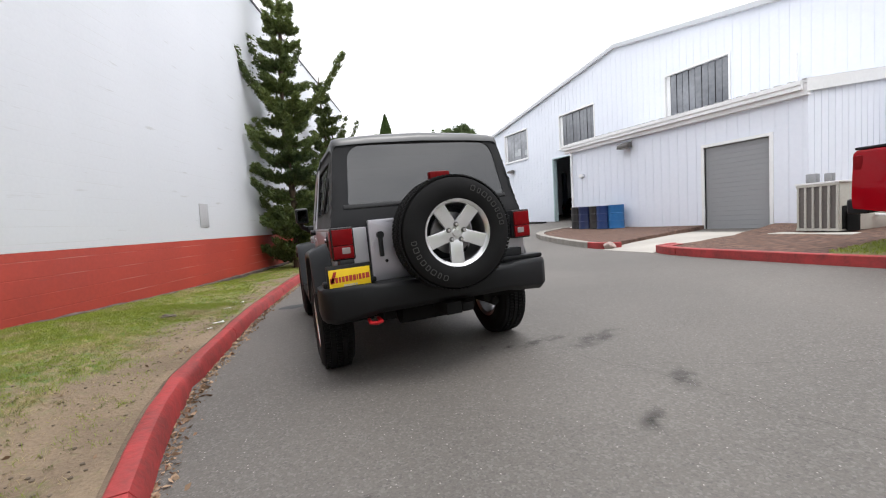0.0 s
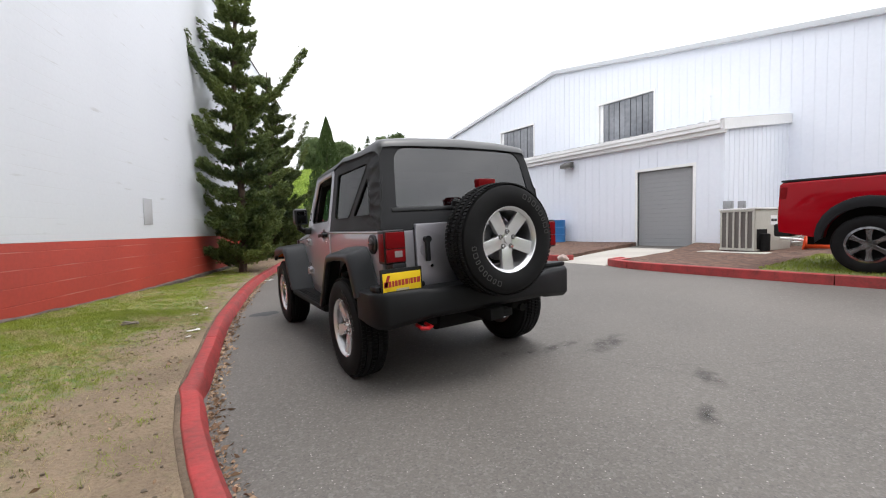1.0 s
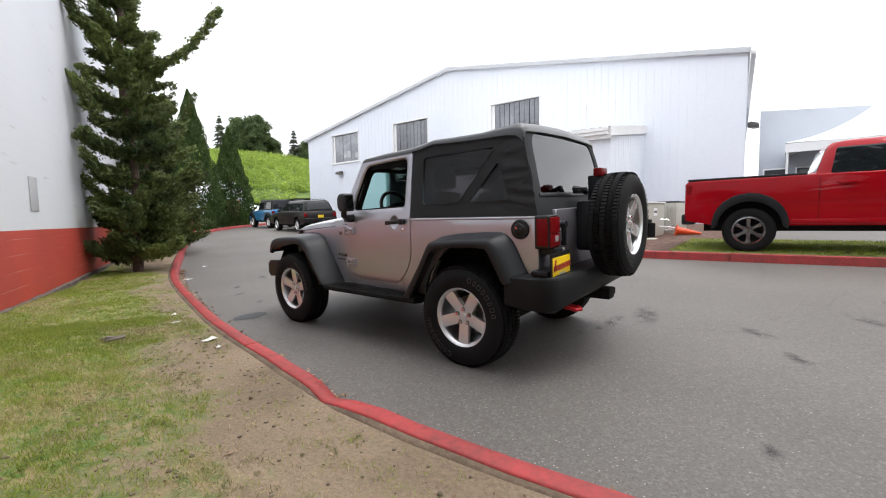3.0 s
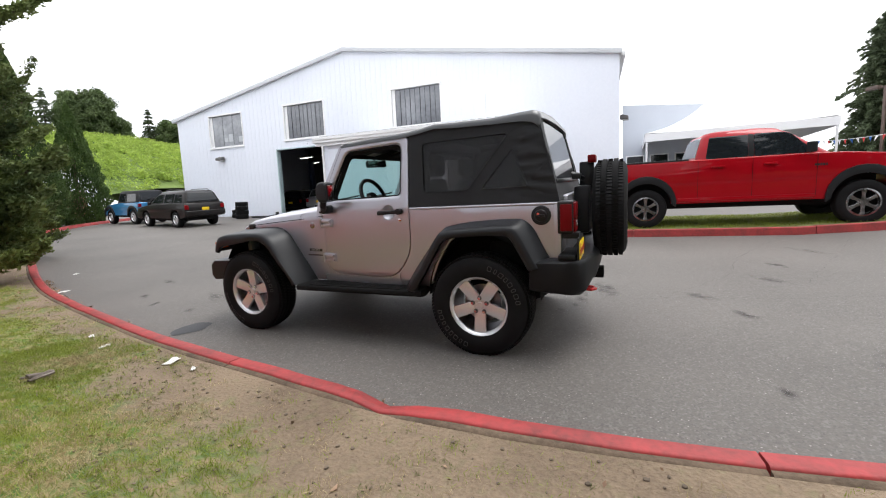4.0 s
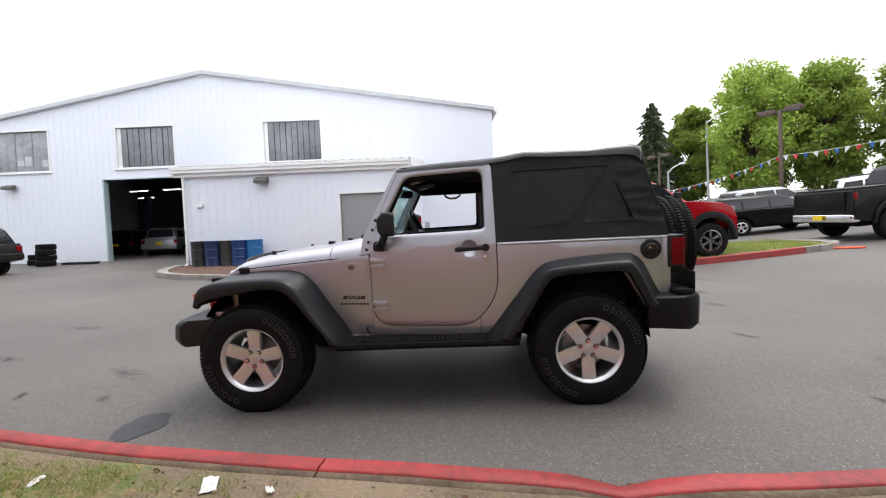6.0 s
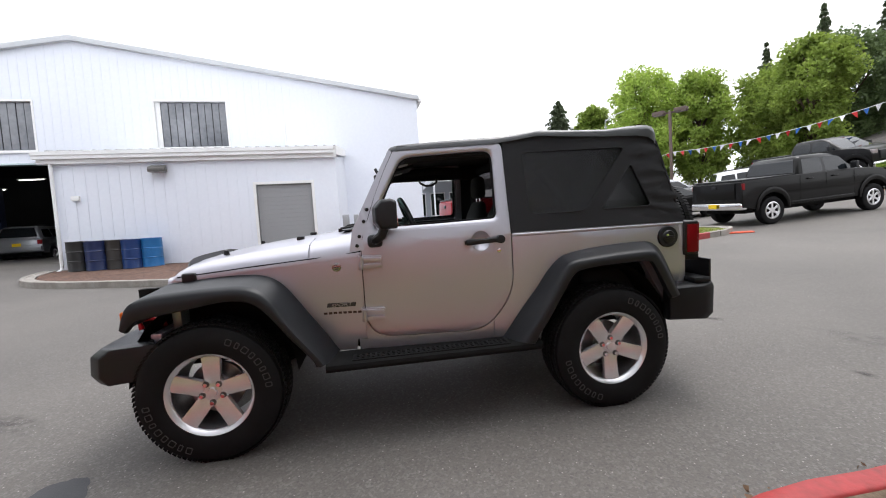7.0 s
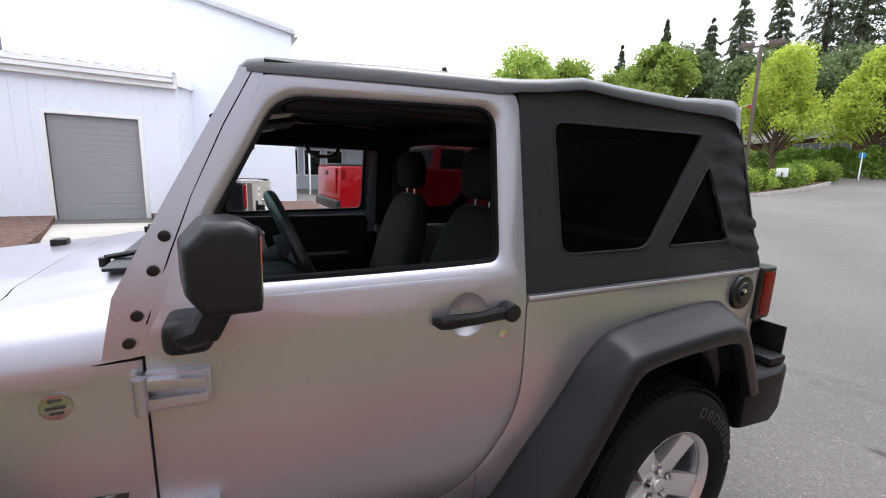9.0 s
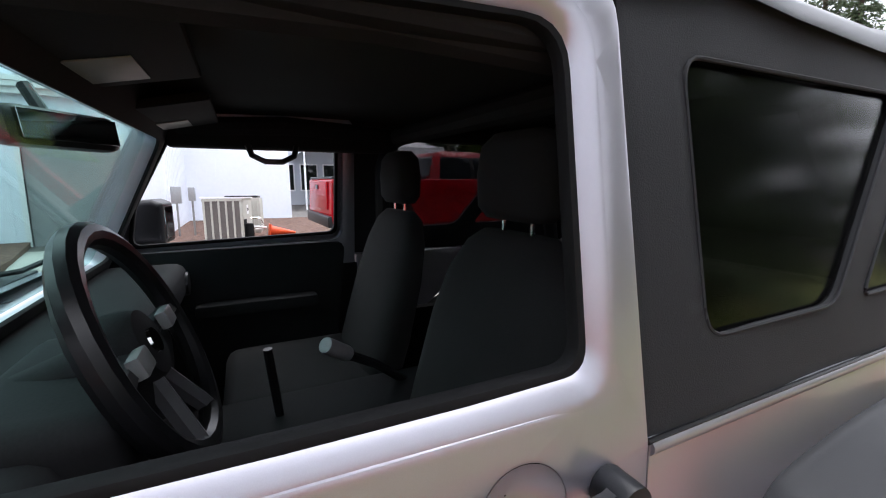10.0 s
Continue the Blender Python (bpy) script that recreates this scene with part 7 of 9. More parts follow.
for k, (y, z, w, h) in enumerate(((2.52, 1.60, 0.22, 0.42), (2.18, 1.62, 0.15, 0.34))):
    e = thing("meter_box", "galvanised meter box with conduit beside the annex", "meter box", pose(11.15, y, 0))
    part("box", box(-0.08, 0.08, -w / 2, w / 2, z - h / 2, z + h / 2, 0.015), mat("galvanised", (0.42, 0.43, 0.44), rough=0.4, metal=0.7), e)
    part("conduit", tube([(0, 0, z - h / 2), (0, 0, ground_z(11.15, y) + 0.1)], 0.025, 8), mat("conduit_grey", (0.35, 0.35, 0.35), rough=0.4, metal=0.6), e)


def traffic_cone(m, label):
    root = thing("traffic_cone", label, "traffic cone", m)
    bm = loft([[(r * math.cos(6.28319 * k / 24), r * math.sin(6.28319 * k / 24), z) for k in range(24)] for r, z in ((0.14, 0.03), (0.11, 0.20), (0.07, 0.48), (0.032, 0.70), (0.022, 0.71))])
    org = mat("orange_plastic", (0.80, 0.09, 0.015), (0.65, 0.07, 0.012), 0.5, bump=0.05)
    part("cone", bm, org, root)
    part("base", box(-0.18, 0.18, -0.18, 0.18, 0, 0.035, 0.012), org, root)


traffic_cone(pose(10.16, 0.48, 0.69, 98, 0, 4) @ Matrix.Scale(0.9, 4), "fallen orange traffic cone on the mulch")
ob = part("orange_board", box(-0.30, 0.30, -0.12, 0.12, 0, 0.03, 0.01), mat("orange_board", (0.72, 0.10, 0.04), (0.6, 0.08, 0.03), 0.6))
ob.matrix_world = Matrix.Translation((0, 0, 0.004)) @ at_ground(6.75, -8.45, 60)
tagged(ob, "flat orange plastic board lying by the kerb end", "board")
rk = bmesh.new()
bmesh.ops.create_icosphere(rk, subdivisions=3, radius=0.14)
for v in rk.verts:
    v.co *= 1 + 0.35 * noise.noise(v.co * 9)
    v.co.z *= 0.75
rock = part("rock", rk, mat("pale_rock", (0.42, 0.33, 0.29), (0.28, 0.22, 0.20), 0.9, big=8, small=60, bump=0.6))
rock.matrix_world = pose(6.32, 4.22, ground_z(6.3, 4.2) + 0.07)
tagged(rock, "pale rounded rock at the end of the kerb", "rock")


def barrel(m, colour, label, lid=True):
    root = thing("barrel", label, "barrel", m, "barrels by the annex")
    prof = [(0.0, 0.0), (0.27, 0.0), (0.285, 0.015), (0.28, 0.03), (0.28, 0.28), (0.295, 0.295), (0.28, 0.31), (0.28, 0.56), (0.295, 0.575), (0.28, 0.59), (0.28, 0.85), (0.287, 0.865), (0.28, 0.88), (0.265, 0.87), (0.0, 0.868)]
    bm = loft([[(r * math.cos(6.28319 * k / 32), r * math.sin(6.28319 * k / 32), z) for k in range(32)] for r, z in prof[1:-1]])
    part("drum", bm, colour, root)
    part("bung", cyl((0.12, 0.1, 0.874), (0, 0, 1), 0.03, 0.02, None, 12), TRIM_BLACK, root)


DRUM = [mat("black_drum", (0.022, 0.023, 0.024), rough=0.35), mat("navy_drum", (0.014, 0.028, 0.10), rough=0.35), mat("worn_black_drum", (0.035, 0.032, 0.03), rough=0.5), mat("dark_blue_drum", (0.012, 0.045, 0.17), rough=0.35), mat("bright_blue_drum", (0.02, 0.16, 0.42), rough=0.35)]
for k, (y, d, s) in enumerate(((10.32, 0, "black steel drum"), (9.80, 1, "navy blue steel drum"), (9.33, 2, "worn black steel drum"), (8.85, 3, "dark blue steel drum"), (8.38, 4, "bright blue steel drum"))):
    x = ax(y) - 0.42 - 0.10 * (k % 2)
    barrel(pose(x, y, ground_z(x, y) + 0.11, 0, 0, 40 * k), DRUM[d], s + " against the annex wall")


def tyre_stack(x, y, count, label):
    for k in range(count):
        t = thing("loose_tyre", label, "tyre", pose(x + 0.03 * math.sin(k * 2.1), y + 0.03 * math.cos(k * 1.3), ground_z(x, y) + 0.125 + 0.235 * k, 0, 90, 0), "stacked tyres")
        part("tread", revolve([(0.20, 0.10), (0.23, 0.115), (0.31, 0.115), (0.335, 0.08), (0.338, -0.08), (0.31, -0.115), (0.23, -0.115), (0.20, -0.10), (0.22, 0.0), (0.20, 0.10)], 32), RUBBER, t)


tyre_stack(12.9, 18.75, 4, "worn black tyre in a stack by the workshop")
tyre_stack(13.6, 19.9, 2, "worn black tyre lying by the workshop wall")
rmp = part("drain_ramp", box(-0.7, 0.7, -0.18, 0.18, 0, 0.10, 0.02), PLASTIC)
rmp.matrix_world = at_ground(13.6, 17.9, 95)
tagged(rmp, "low black rubber ramp by the bay door", "ramp")
for y in (15.8, 19.05, 22.2):
    post = thing("lift_post", "dark blue steel vehicle lift post in the workshop", "vehicle lift", pose(19.2, y, 0.74), "lift posts")
    part("column", box(-0.15, 0.15, -0.12, 0.12, 0, 3.6, 0.01), mat("lift_blue", (0.02, 0.03, 0.07), rough=0.5), post)
    part("carriage", box(-0.2, 0.2, -0.16, 0.16, 0.7, 1.2, 0.02), UNDER, post)
TUBE = lamp_mat("fluorescent_tube", (1.0, 0.97, 0.90), 3)
for x, y in ((20.5, 18.5), (20.5, 20.6), (23.8, 22.8)):
    fx = thing("strip_light", "lit fluorescent strip light hanging in the workshop", "strip light", pose(x, y, 4.85), "strip lights")
    part("tube", box(-0.03, 0.03, -0.55, 0.55, -0.03, 0.0, 0.01), TUBE, fx)
    part("reflector", box(-0.09, 0.09, -0.6, 0.6, 0.003, 0.06, 0.01), TRIM_WHITE, fx)
    part("hanger", tube([(0, 0, 0.06), (0, 0, 2.2)], 0.006, 5), TRIM_BLACK, fx)

# rear wing of the workshop and the white marquee beside it
bm = sheet([(-0.75, 0.3), (-6.4, 0.3), (-6.4, 6.25), (-0.75, 6.85)], (), lambda u, v: (26.4, u, v), (10, 0, 0))
setting(part("wall_rear_wing", bm, mat("pale_grey_metal", (0.50, 0.53, 0.58), (0.45, 0.48, 0.53), 0.5, bump=0.03)), "pale grey metal rear wing of the workshop", "wall")
wing_win = setting(thing("window_4", "row of white-framed windows in the rear wing", "window"))
for y in (-1.5, -2.9, -4.3):
    part("window_frame", box(26.33, 26.40, y - 0.55, y + 0.55, 1.9, 3.6, 0.02), TRIM_WHITE, wing_win)
    part("pane", box(26.315, 26.335, y - 0.47, y + 0.47, 1.98, 3.52, 0.0), DARK_GLASS, wing_win)


def marquee(cx, cy, half, eave, peak, label):
    root = thing("marquee", label, "marquee", pose(cx, cy, 0), "marquees")
    cloth = mat("white_marquee_cloth", (0.86, 0.86, 0.87), (0.80, 0.80, 0.82), 0.7, bump=0.05)
    rings = []
    n = 14
    for i in range(n + 1):
        f = i / n
        w = half * (1 - f) + 0.05 * f
        z = eave + (peak - eave) * (0.35 * f + 0.65 * f ** 2.2)
        ring = []
        for k in range(24):
            a = 6.28319 * k / 24
            c, s = math.cos(a), math.sin(a)
            q = max(abs(c), abs(s))
            ring.append((w * c / q, w * s / q, z - 0.10 * (1 - f) * (q - 0.7071) / 0.2929))
        rings.append(ring)
    part("canopy", loft(rings, True, False), cloth, root, smooth=50)
    bm = loft([[(half * c / max(abs(c), abs(s)), half * s / max(abs(c), abs(s)), z) for c, s in [(math.cos(6.28319 * k / 24), math.sin(6.28319 * k / 24)) for k in range(24)]] for z in (eave - 0.05, eave - 0.45)], True, False)
    part("valance", bm, cloth, root)
    for sx in (-1, 1):
        for sy in (-1, 1):
            part("leg", cyl((sx * half * 0.98, sy * half * 0.98, (eave + ground_z(cx, cy)) / 2 - 0.2), (0, 0, 1), 0.05, eave - ground_z(cx, cy) + 0.3, None, 10), TRIM_WHITE, root)
    part("finial", cyl((0, 0, peak + 0.2), (0, 0, 1), 0.03, 0.6, None, 8), CHROME, root)


marquee(25.2, -5.9, 4.0, 4.3, 6.9, "white peaked marquee behind the pickup")


# ---- poles, pennants, signs ----
POLE = mat("brown_painted_steel", (0.115, 0.075, 0.062), (0.08, 0.055, 0.045), 0.55, big=3, small=30, bump=0.05)


def lot_lamp(x, y, top, label, heads=2, turn=0.0):
    root = thing("lot_lamp", label, "street lamp", pose(x, y, ground_z(x, y), 0, 0, turn), "lot lamps")
    h = top - ground_z(x, y)
    part("pole", box(-0.075, 0.075, -0.075, 0.075, -0.2, h, 0.015), POLE, root)
    for k in range(heads):
        s = 1 if k == 0 else -1
        part("arm", box(min(0, s * 0.5), max(0, s * 0.5), -0.04, 0.04, h - 0.12, h - 0.04), POLE, root)
        hd = part("lamp_head", box(s * 0.28, s * 0.95, -0.24, 0.24, h - 0.14, h + 0.10, 0.03), POLE, root)
        part("lens", box(s * 0.34, s * 0.90, -0.19, 0.19, h - 0.155, h - 0.142), CLEAR_LENS, hd)
    part("footing", cyl((0, 0, 0.2), (0, 0, 1), 0.22, 0.8, None, 20), CONCRETE, root)


lot_lamp(11.4, -23.0, 8.9, "brown square lamp post with two box heads", 2, 35)
lot_lamp(19.6, -16.4, 7.2, "brown square lamp post with two box heads in the lot", 2, 35)
lot_lamp(33.5, -16.4, 7.4, "brown lamp post with box heads far across the lot", 2, 40)


def street_lamp(x, y, top, label, k=1.0):
    z = ground_z(x, y)
    root = thing("street_lamp", label, "street lamp", pose(x, y, 0, 0, 0, 40), "street lamps")
    part("pole", tube([(0, 0, z), (0, 0, top - 1.0), (0, 0, top - 0.3)], 0.11, 10, None, 0.06), mat("grey_pole", (0.40, 0.41, 0.42), rough=0.5), root)
    part("arm", tube([(0, 0, top - 0.5), (-0.8 * k, 0, top - 0.1), (-2.2 * k, 0, top + 0.15)], 0.045, 8), TRIM_WHITE, root)
    part("lamp_head", box(-2.9 * k, -2.1 * k, -0.12, 0.12, top + 0.08, top + 0.24, 0.05), TRIM_WHITE, root)


street_lamp(35.4, -21.6, 11.0, "tall grey street lamp with a curved arm")
street_lamp(33.0, -16.9, 6.3, "grey street lamp with a short curved arm among trees", 0.45)


def pennants(a, b, sag, count, label):
    root = thing("pennant_string", label, "pennants")
    cols = [mat("red_pennant", (0.62, 0.03, 0.03), rough=0.6), mat("white_pennant", (0.8, 0.8, 0.8), rough=0.6), mat("blue_pennant", (0.03, 0.14, 0.45), rough=0.6)]
    a, b = Vector(a), Vector(b)
    pts = [a.lerp(b, k / 40) - Vector((0, 0, sag * 4 * (k / 40) * (1 - k / 40))) for k in range(41)]
    part("cord", tube(pts, 0.012, 5), TRIM_WHITE, root)
    d = (b - a).normalized()
    rnd = random.Random(4)
    for k in range(count):
        f = (k + 0.5) / count
        p = a.lerp(b, f) - Vector((0, 0, sag * 4 * f * (1 - f)))
        w, h = 0.11, 0.30
        tip = p + Vector((rnd.uniform(-0.12, 0.12), rnd.uniform(-0.12, 0.12), -h))
        bm = bmesh.new()
        side = Vector((-d.y, d.x, 0)) * 0.004
        va = [bm.verts.new(q + side) for q in (p - d * w, p + d * w, tip)]
        vb = [bm.verts.new(q - side) for q in (p - d * w, p + d * w, tip)]
        bm.faces.new(va)
        bm.faces.new(list(reversed(vb)))
        for i in range(3):
            bm.faces.new((va[i], vb[i], vb[(i + 1) % 3], va[(i + 1) % 3]))
        part("pennant", bm, cols[k % 3], root)


pennants((11.4, -23.0, 6.0), (19.6, -16.4, 4.75), 0.45, 26, "string of red, white and blue pennants")
pennants((19.6, -16.4, 4.75), (33.5, -13.0, 4.2), 0.6, 30, "string of red, white and blue pennants")
sg = thing("sign_post", "small blue sign on a thin post by the hedge", "sign", at_ground(8.3, -27.3, 200))
part("post", cyl((0, 0, 0.7), (0, 0, 1), 0.03, 1.4, None, 8), TRIM_WHITE, sg)
part("sign_face", box(-0.13, 0.13, -0.02, 0.02, 1.12, 1.40, 0.01), PAINT_BLUE, sg)
sg2 = thing("sign_board", "tilted blank white board among the shrubs", "sign", at_ground(8.7, -20.9, 20, 0.1))
part("board", box(-0.22, 0.22, -0.02, 0.02, 0.55, 0.95, 0.008), TRIM_WHITE, sg2)
part("stake", cyl((0, 0.03, 0.35), (0, 0, 1), 0.025, 0.8, None, 8), BARK, sg2)
rp = part("red_post", cyl((0, 0, 0.62), (0, 0, 1), 0.085, 1.34, None, 14, bev=0.02), KERB_RED)
rp.matrix_world = pose(5.0, 22.0, ground_z(5.0, 22.0) + 0.1)
tagged(rp, "short red-brown post beside the hedge", "post")

# the small white shed far along the drive
shed = thing("shed", "small white shed with a pitched roof far along the drive", "shed", pose(13.75, 40.8, ground_z(13.75, 40.8), 0, 0, 25))
part("wall", sheet([(-2.2, -0.3), (2.2, -0.3), (2.2, 2.58), (0, 3.72), (-2.2, 2.58)], (), lambda u, v: (u, -2.0, v), (0, 4.0, 0)), METAL_WHITE, shed)
part("roof", loft([[(-2.32, y, 2.55), (0, y, 3.75), (2.32, y, 2.55), (2.32, y, 2.65), (0, y, 3.87), (-2.32, y, 2.65)] for y in (-2.12, 2.12)]), TRIM_WHITE, shed)
part("door", box(-0.9, 0.9, -2.03, -1.98, -0.2, 2.1, 0.01), mat("shed_door", (0.32, 0.12, 0.08), rough=0.6), shed)

# the low brown building beyond the hedge
low = thing("low_building", "low brown building with a shingle roof and tall windows", "building", pose(13.2, -34.9, 0, 0, 0, 170))
BROWN = mat("brown_boards", (0.26, 0.13, 0.075), (0.19, 0.095, 0.06), 0.75, big=1, small=12, bump=0.2)
gz = ground_z(13, -36) - 0.6
part("wall", box(-12, 12, 0.0, 7, gz - 1, gz + 2.6, 0.02), BROWN, low)
part("roof", loft([[(x, -1.2, gz + 2.55), (x, 3.5, gz + 4.0), (x, 8.2, gz + 2.55), (x, 8.2, gz + 2.7), (x, 3.5, gz + 4.18), (x, -1.2, gz + 2.72)] for x in (-13, 13)]), mat("grey_shingles", (0.16, 0.145, 0.135), (0.10, 0.09, 0.085), 0.9, big=1.5, small=14, bump=0.5), low)
part("fascia", box(-13, 13, -1.23, -1.19, gz + 2.5, gz + 2.75), mat("grey_fascia", (0.3, 0.29, 0.28), rough=0.6), low)
for x0 in (-9.0, -1.8, 3.2):
    w = part("window", box(x0, x0 + 3.6, -0.05, 0.0, gz + 0.7, gz + 2.35, 0.01), TRIM_WHITE, low)
    for k in range(6):
        part("pane", box(x0 + 0.08 + 0.59 * k, x0 + 0.56 + 0.59 * k, -0.065, -0.045, gz + 0.78, gz + 2.27), DARK_GLASS, w)

# ---- trees and plants ----
def leaf_mat(name, a, b, rough=0.6, per=0.35, glow=0.35):
    """Foliage: two greens, each leaf a little different, some light passing through."""
    m = mat(name, a, b, rough, big=0.5, small=3.0, bump=0.0, per=per, spec=0.3)
    n, l, p = nodes_of(m)
    out = [q for q in n if q.bl_idname == "ShaderNodeOutputMaterial"][0]
    tr, mix = n.new("ShaderNodeBsdfTranslucent"), n.new("ShaderNodeMixShader")
    mix.inputs[0].default_value = glow
    col = p.inputs["Base Color"].links[0].from_socket
    l.new(col, tr.inputs["Color"])
    l.new(p.outputs[0], mix.inputs[1])
    l.new(tr.outputs[0], mix.inputs[2])
    l.new(mix.outputs[0], out.inputs["Surface"])
    return m


JUNIPER = leaf_mat("juniper_green", (0.175, 0.215, 0.060), (0.042, 0.068, 0.028), per=0.5, glow=0.2)
CEDAR = leaf_mat("cedar_green", (0.085, 0.135, 0.034), (0.045, 0.080, 0.022), per=0.4, glow=0.2)
FIR = leaf_mat("fir_green", (0.155, 0.195, 0.105), (0.080, 0.108, 0.058), per=0.4, glow=0.3)
MAPLE = leaf_mat("spring_maple_green", (0.52, 0.60, 0.10), (0.36, 0.46, 0.07), per=0.35, glow=0.55)
BROAD = leaf_mat("broadleaf_green", (0.38, 0.49, 0.10), (0.22, 0.31, 0.06), per=0.4, glow=0.5)
BROAD_DARK = leaf_mat("dark_broadleaf_green", (0.15, 0.20, 0.080), (0.075, 0.115, 0.045), per=0.4, glow=0.3)
IVY = leaf_mat("ivy_green", (0.19, 0.30, 0.045), (0.10, 0.17, 0.028), per=0.4, glow=0.3)
GRASS = leaf_mat("grass_blades", (0.275, 0.330, 0.052), (0.185, 0.23, 0.036), per=0.35, glow=0.3)
STRAW = leaf_mat("dry_straw", (0.44, 0.36, 0.19), (0.31, 0.25, 0.135), per=0.3, glow=0.2)


def leaves(name, centres, along, size, material, parent, rng, slim=0.45, wild=0.8, kind="", label=""):
    """Many small pointed leaves as one mesh. along: the way each one points; size: length of each."""
    n = len(centres)
    d = along + rng.normal(0, wild, (n, 3))
    d /= np.linalg.norm(d, axis=1)[:, None] + 1e-9
    s = np.cross(d, rng.normal(0, 1, (n, 3)))
    s /= np.linalg.norm(s, axis=1)[:, None] + 1e-9
    up = np.cross(s, d)
    L = (size * rng.uniform(0.7, 1.3, n))[:, None]
    w = L * slim * 0.5
    a = centres - d * L * 0.5
    b = centres + s * w + up * L * 0.08
    c = centres + d * L * 0.5
    e = centres - s * w + up * L * 0.08
    co = np.stack([a, b, c, e], 1).reshape(-1, 3)
    me = bpy.data.meshes.new(name)
    me.vertices.add(4 * n)
    me.vertices.foreach_set("co", co.astype(np.float32).ravel())
    me.loops.add(4 * n)
    me.loops.foreach_set("vertex_index", np.arange(4 * n, dtype=np.int32))
    me.polygons.add(n)
    me.polygons.foreach_set("loop_start", np.arange(0, 4 * n, 4, dtype=np.int32))
    me.update(calc_edges=True)
    me.materials.append(material)
    ob = new(name, me)
    if parent is not None:
        ob.parent = parent
    return tagged(ob, label, "", "", kind)


def juniper(x, y, height, reach, label, seed, z0=None, limbs=70, tiers=18, arms=(), twigs=17):
    """An upswept conifer: limbs stand in loose tiers with gaps between, thick with bottle-brush twigs; a few long arms curl up at the end.
    arms: (height on the trunk, x and y of the tip from the trunk, height of the tip)."""
    rng, rnd = np.random.default_rng(seed), random.Random(seed)
    z0 = ground_z(x, y) + 0.1 if z0 is None else z0
    root = thing("conifer", label, "tree", pose(x, y, z0))
    trunk = [(0.06 * math.sin(k * 1.3), 0.06 * math.cos(k * 1.7) - 0.06, height * k / 9) for k in range(10)]
    part("trunk", tube(trunk, 0.10, 10, None, 0.02), BARK, root)
    shape = []
    for k in range(limbs):
        tier = k % tiers
        f = 0.045 + 0.945 * (tier + rnd.uniform(-0.16, 0.16)) / tiers
        a = 2.4 * k + rnd.uniform(-0.5, 0.5)
        env = float(np.interp(f, (0.0, 0.08, 0.2, 0.32, 0.42, 0.52, 0.66, 0.78, 1.0), (1.0, 1.08, 1.05, 0.95, 0.72, 0.50, 0.38, 0.32, 0.06)))
        ln = reach * env * rnd.uniform(0.62, 1.12) * (1.0 + 0.16 * math.sin(tier * 2.3))
        # limbs stop short of the wall
        toward = -(math.cos(a) * 0.9407 - math.sin(a) * 0.3391)
        if toward > 0.05:
            ln = min(ln, max(0.25, (x - wall_x(y)) * 0.9407 - 0.10) / toward)
        shape.append((f * height, math.cos(a) * ln, math.sin(a) * ln, f * height + rnd.uniform(0.25, 0.65) * ln * (0.3 + f)))
    # a skirt of low limbs
    for k in range(limbs // 4):
        a, ln, h = 2.4 * k + 0.3, reach * rnd.uniform(0.35, 0.95), rnd.uniform(0.28, 1.7)
        toward = -(math.cos(a) * 0.9407 - math.sin(a) * 0.3391)
        if toward > 0.05:
            ln = min(ln, max(0.25, (x - wall_x(y)) * 0.9407 - 0.10) / toward)
        shape.append((h, math.cos(a) * ln, math.sin(a) * ln, h + rnd.uniform(-0.05, 0.35) * ln))
    cs, ds, bm = [], [], bmesh.new()
    for h, dx, dy, tip in list(shape) + list(arms):
        f, a, ln = h / height, math.atan2(dy, dx), math.hypot(dx, dy)
        rise = tip - h
        tr = trunk[max(0, min(8, int(f * 9)))]
        pts = [Vector((tr[0] + dx * g, tr[1] + dy * g, h + rise * g ** 1.9 - 0.10 * ln * math.sin(g * 3.14))) for g in (0, 0.2, 0.4, 0.6, 0.8, 1.0)]
        tube(pts, 0.032 * (1 - f) + 0.012, 5, bm, 0.006)
        count = max(5, int(twigs * (0.25 + ln / reach)))
        for j in range(count):
            g = 0.10 + 0.90 * (j + rnd.random()) / count
            i = min(4, int(g * 5))
            p = pts[i].lerp(pts[i + 1], g * 5 - i)
            b = a + rnd.choice((-1, 1)) * rnd.uniform(0.15, 1.3) * (1.15 - g)
            out = Vector((math.cos(b), math.sin(b), rnd.uniform(0.2, 1.2))).normalized()
            tl = rnd.uniform(0.16, 0.34) * (1.15 - 0.45 * g) * min(1.0, 0.55 + ln)
            m = int(100 * tl / 0.3)
            w = rng.random(m)
            d = np.array(out)
            c = np.array(p) + np.outer(w * tl, d) + rng.normal(0, 0.048, (m, 3)) * (1.2 - 0.7 * w)[:, None]
            side = rng.normal(0, 1, (m, 3))
            cs.append(c)
            ds.append(d + 0.45 * side / np.linalg.norm(side, axis=1)[:, None])
    part("branching", bm, BARK, root)
    leaves("crown", np.concatenate(cs), np.concatenate(ds), 0.085, JUNIPER, root, rng, 0.40, 0.42)
    return root


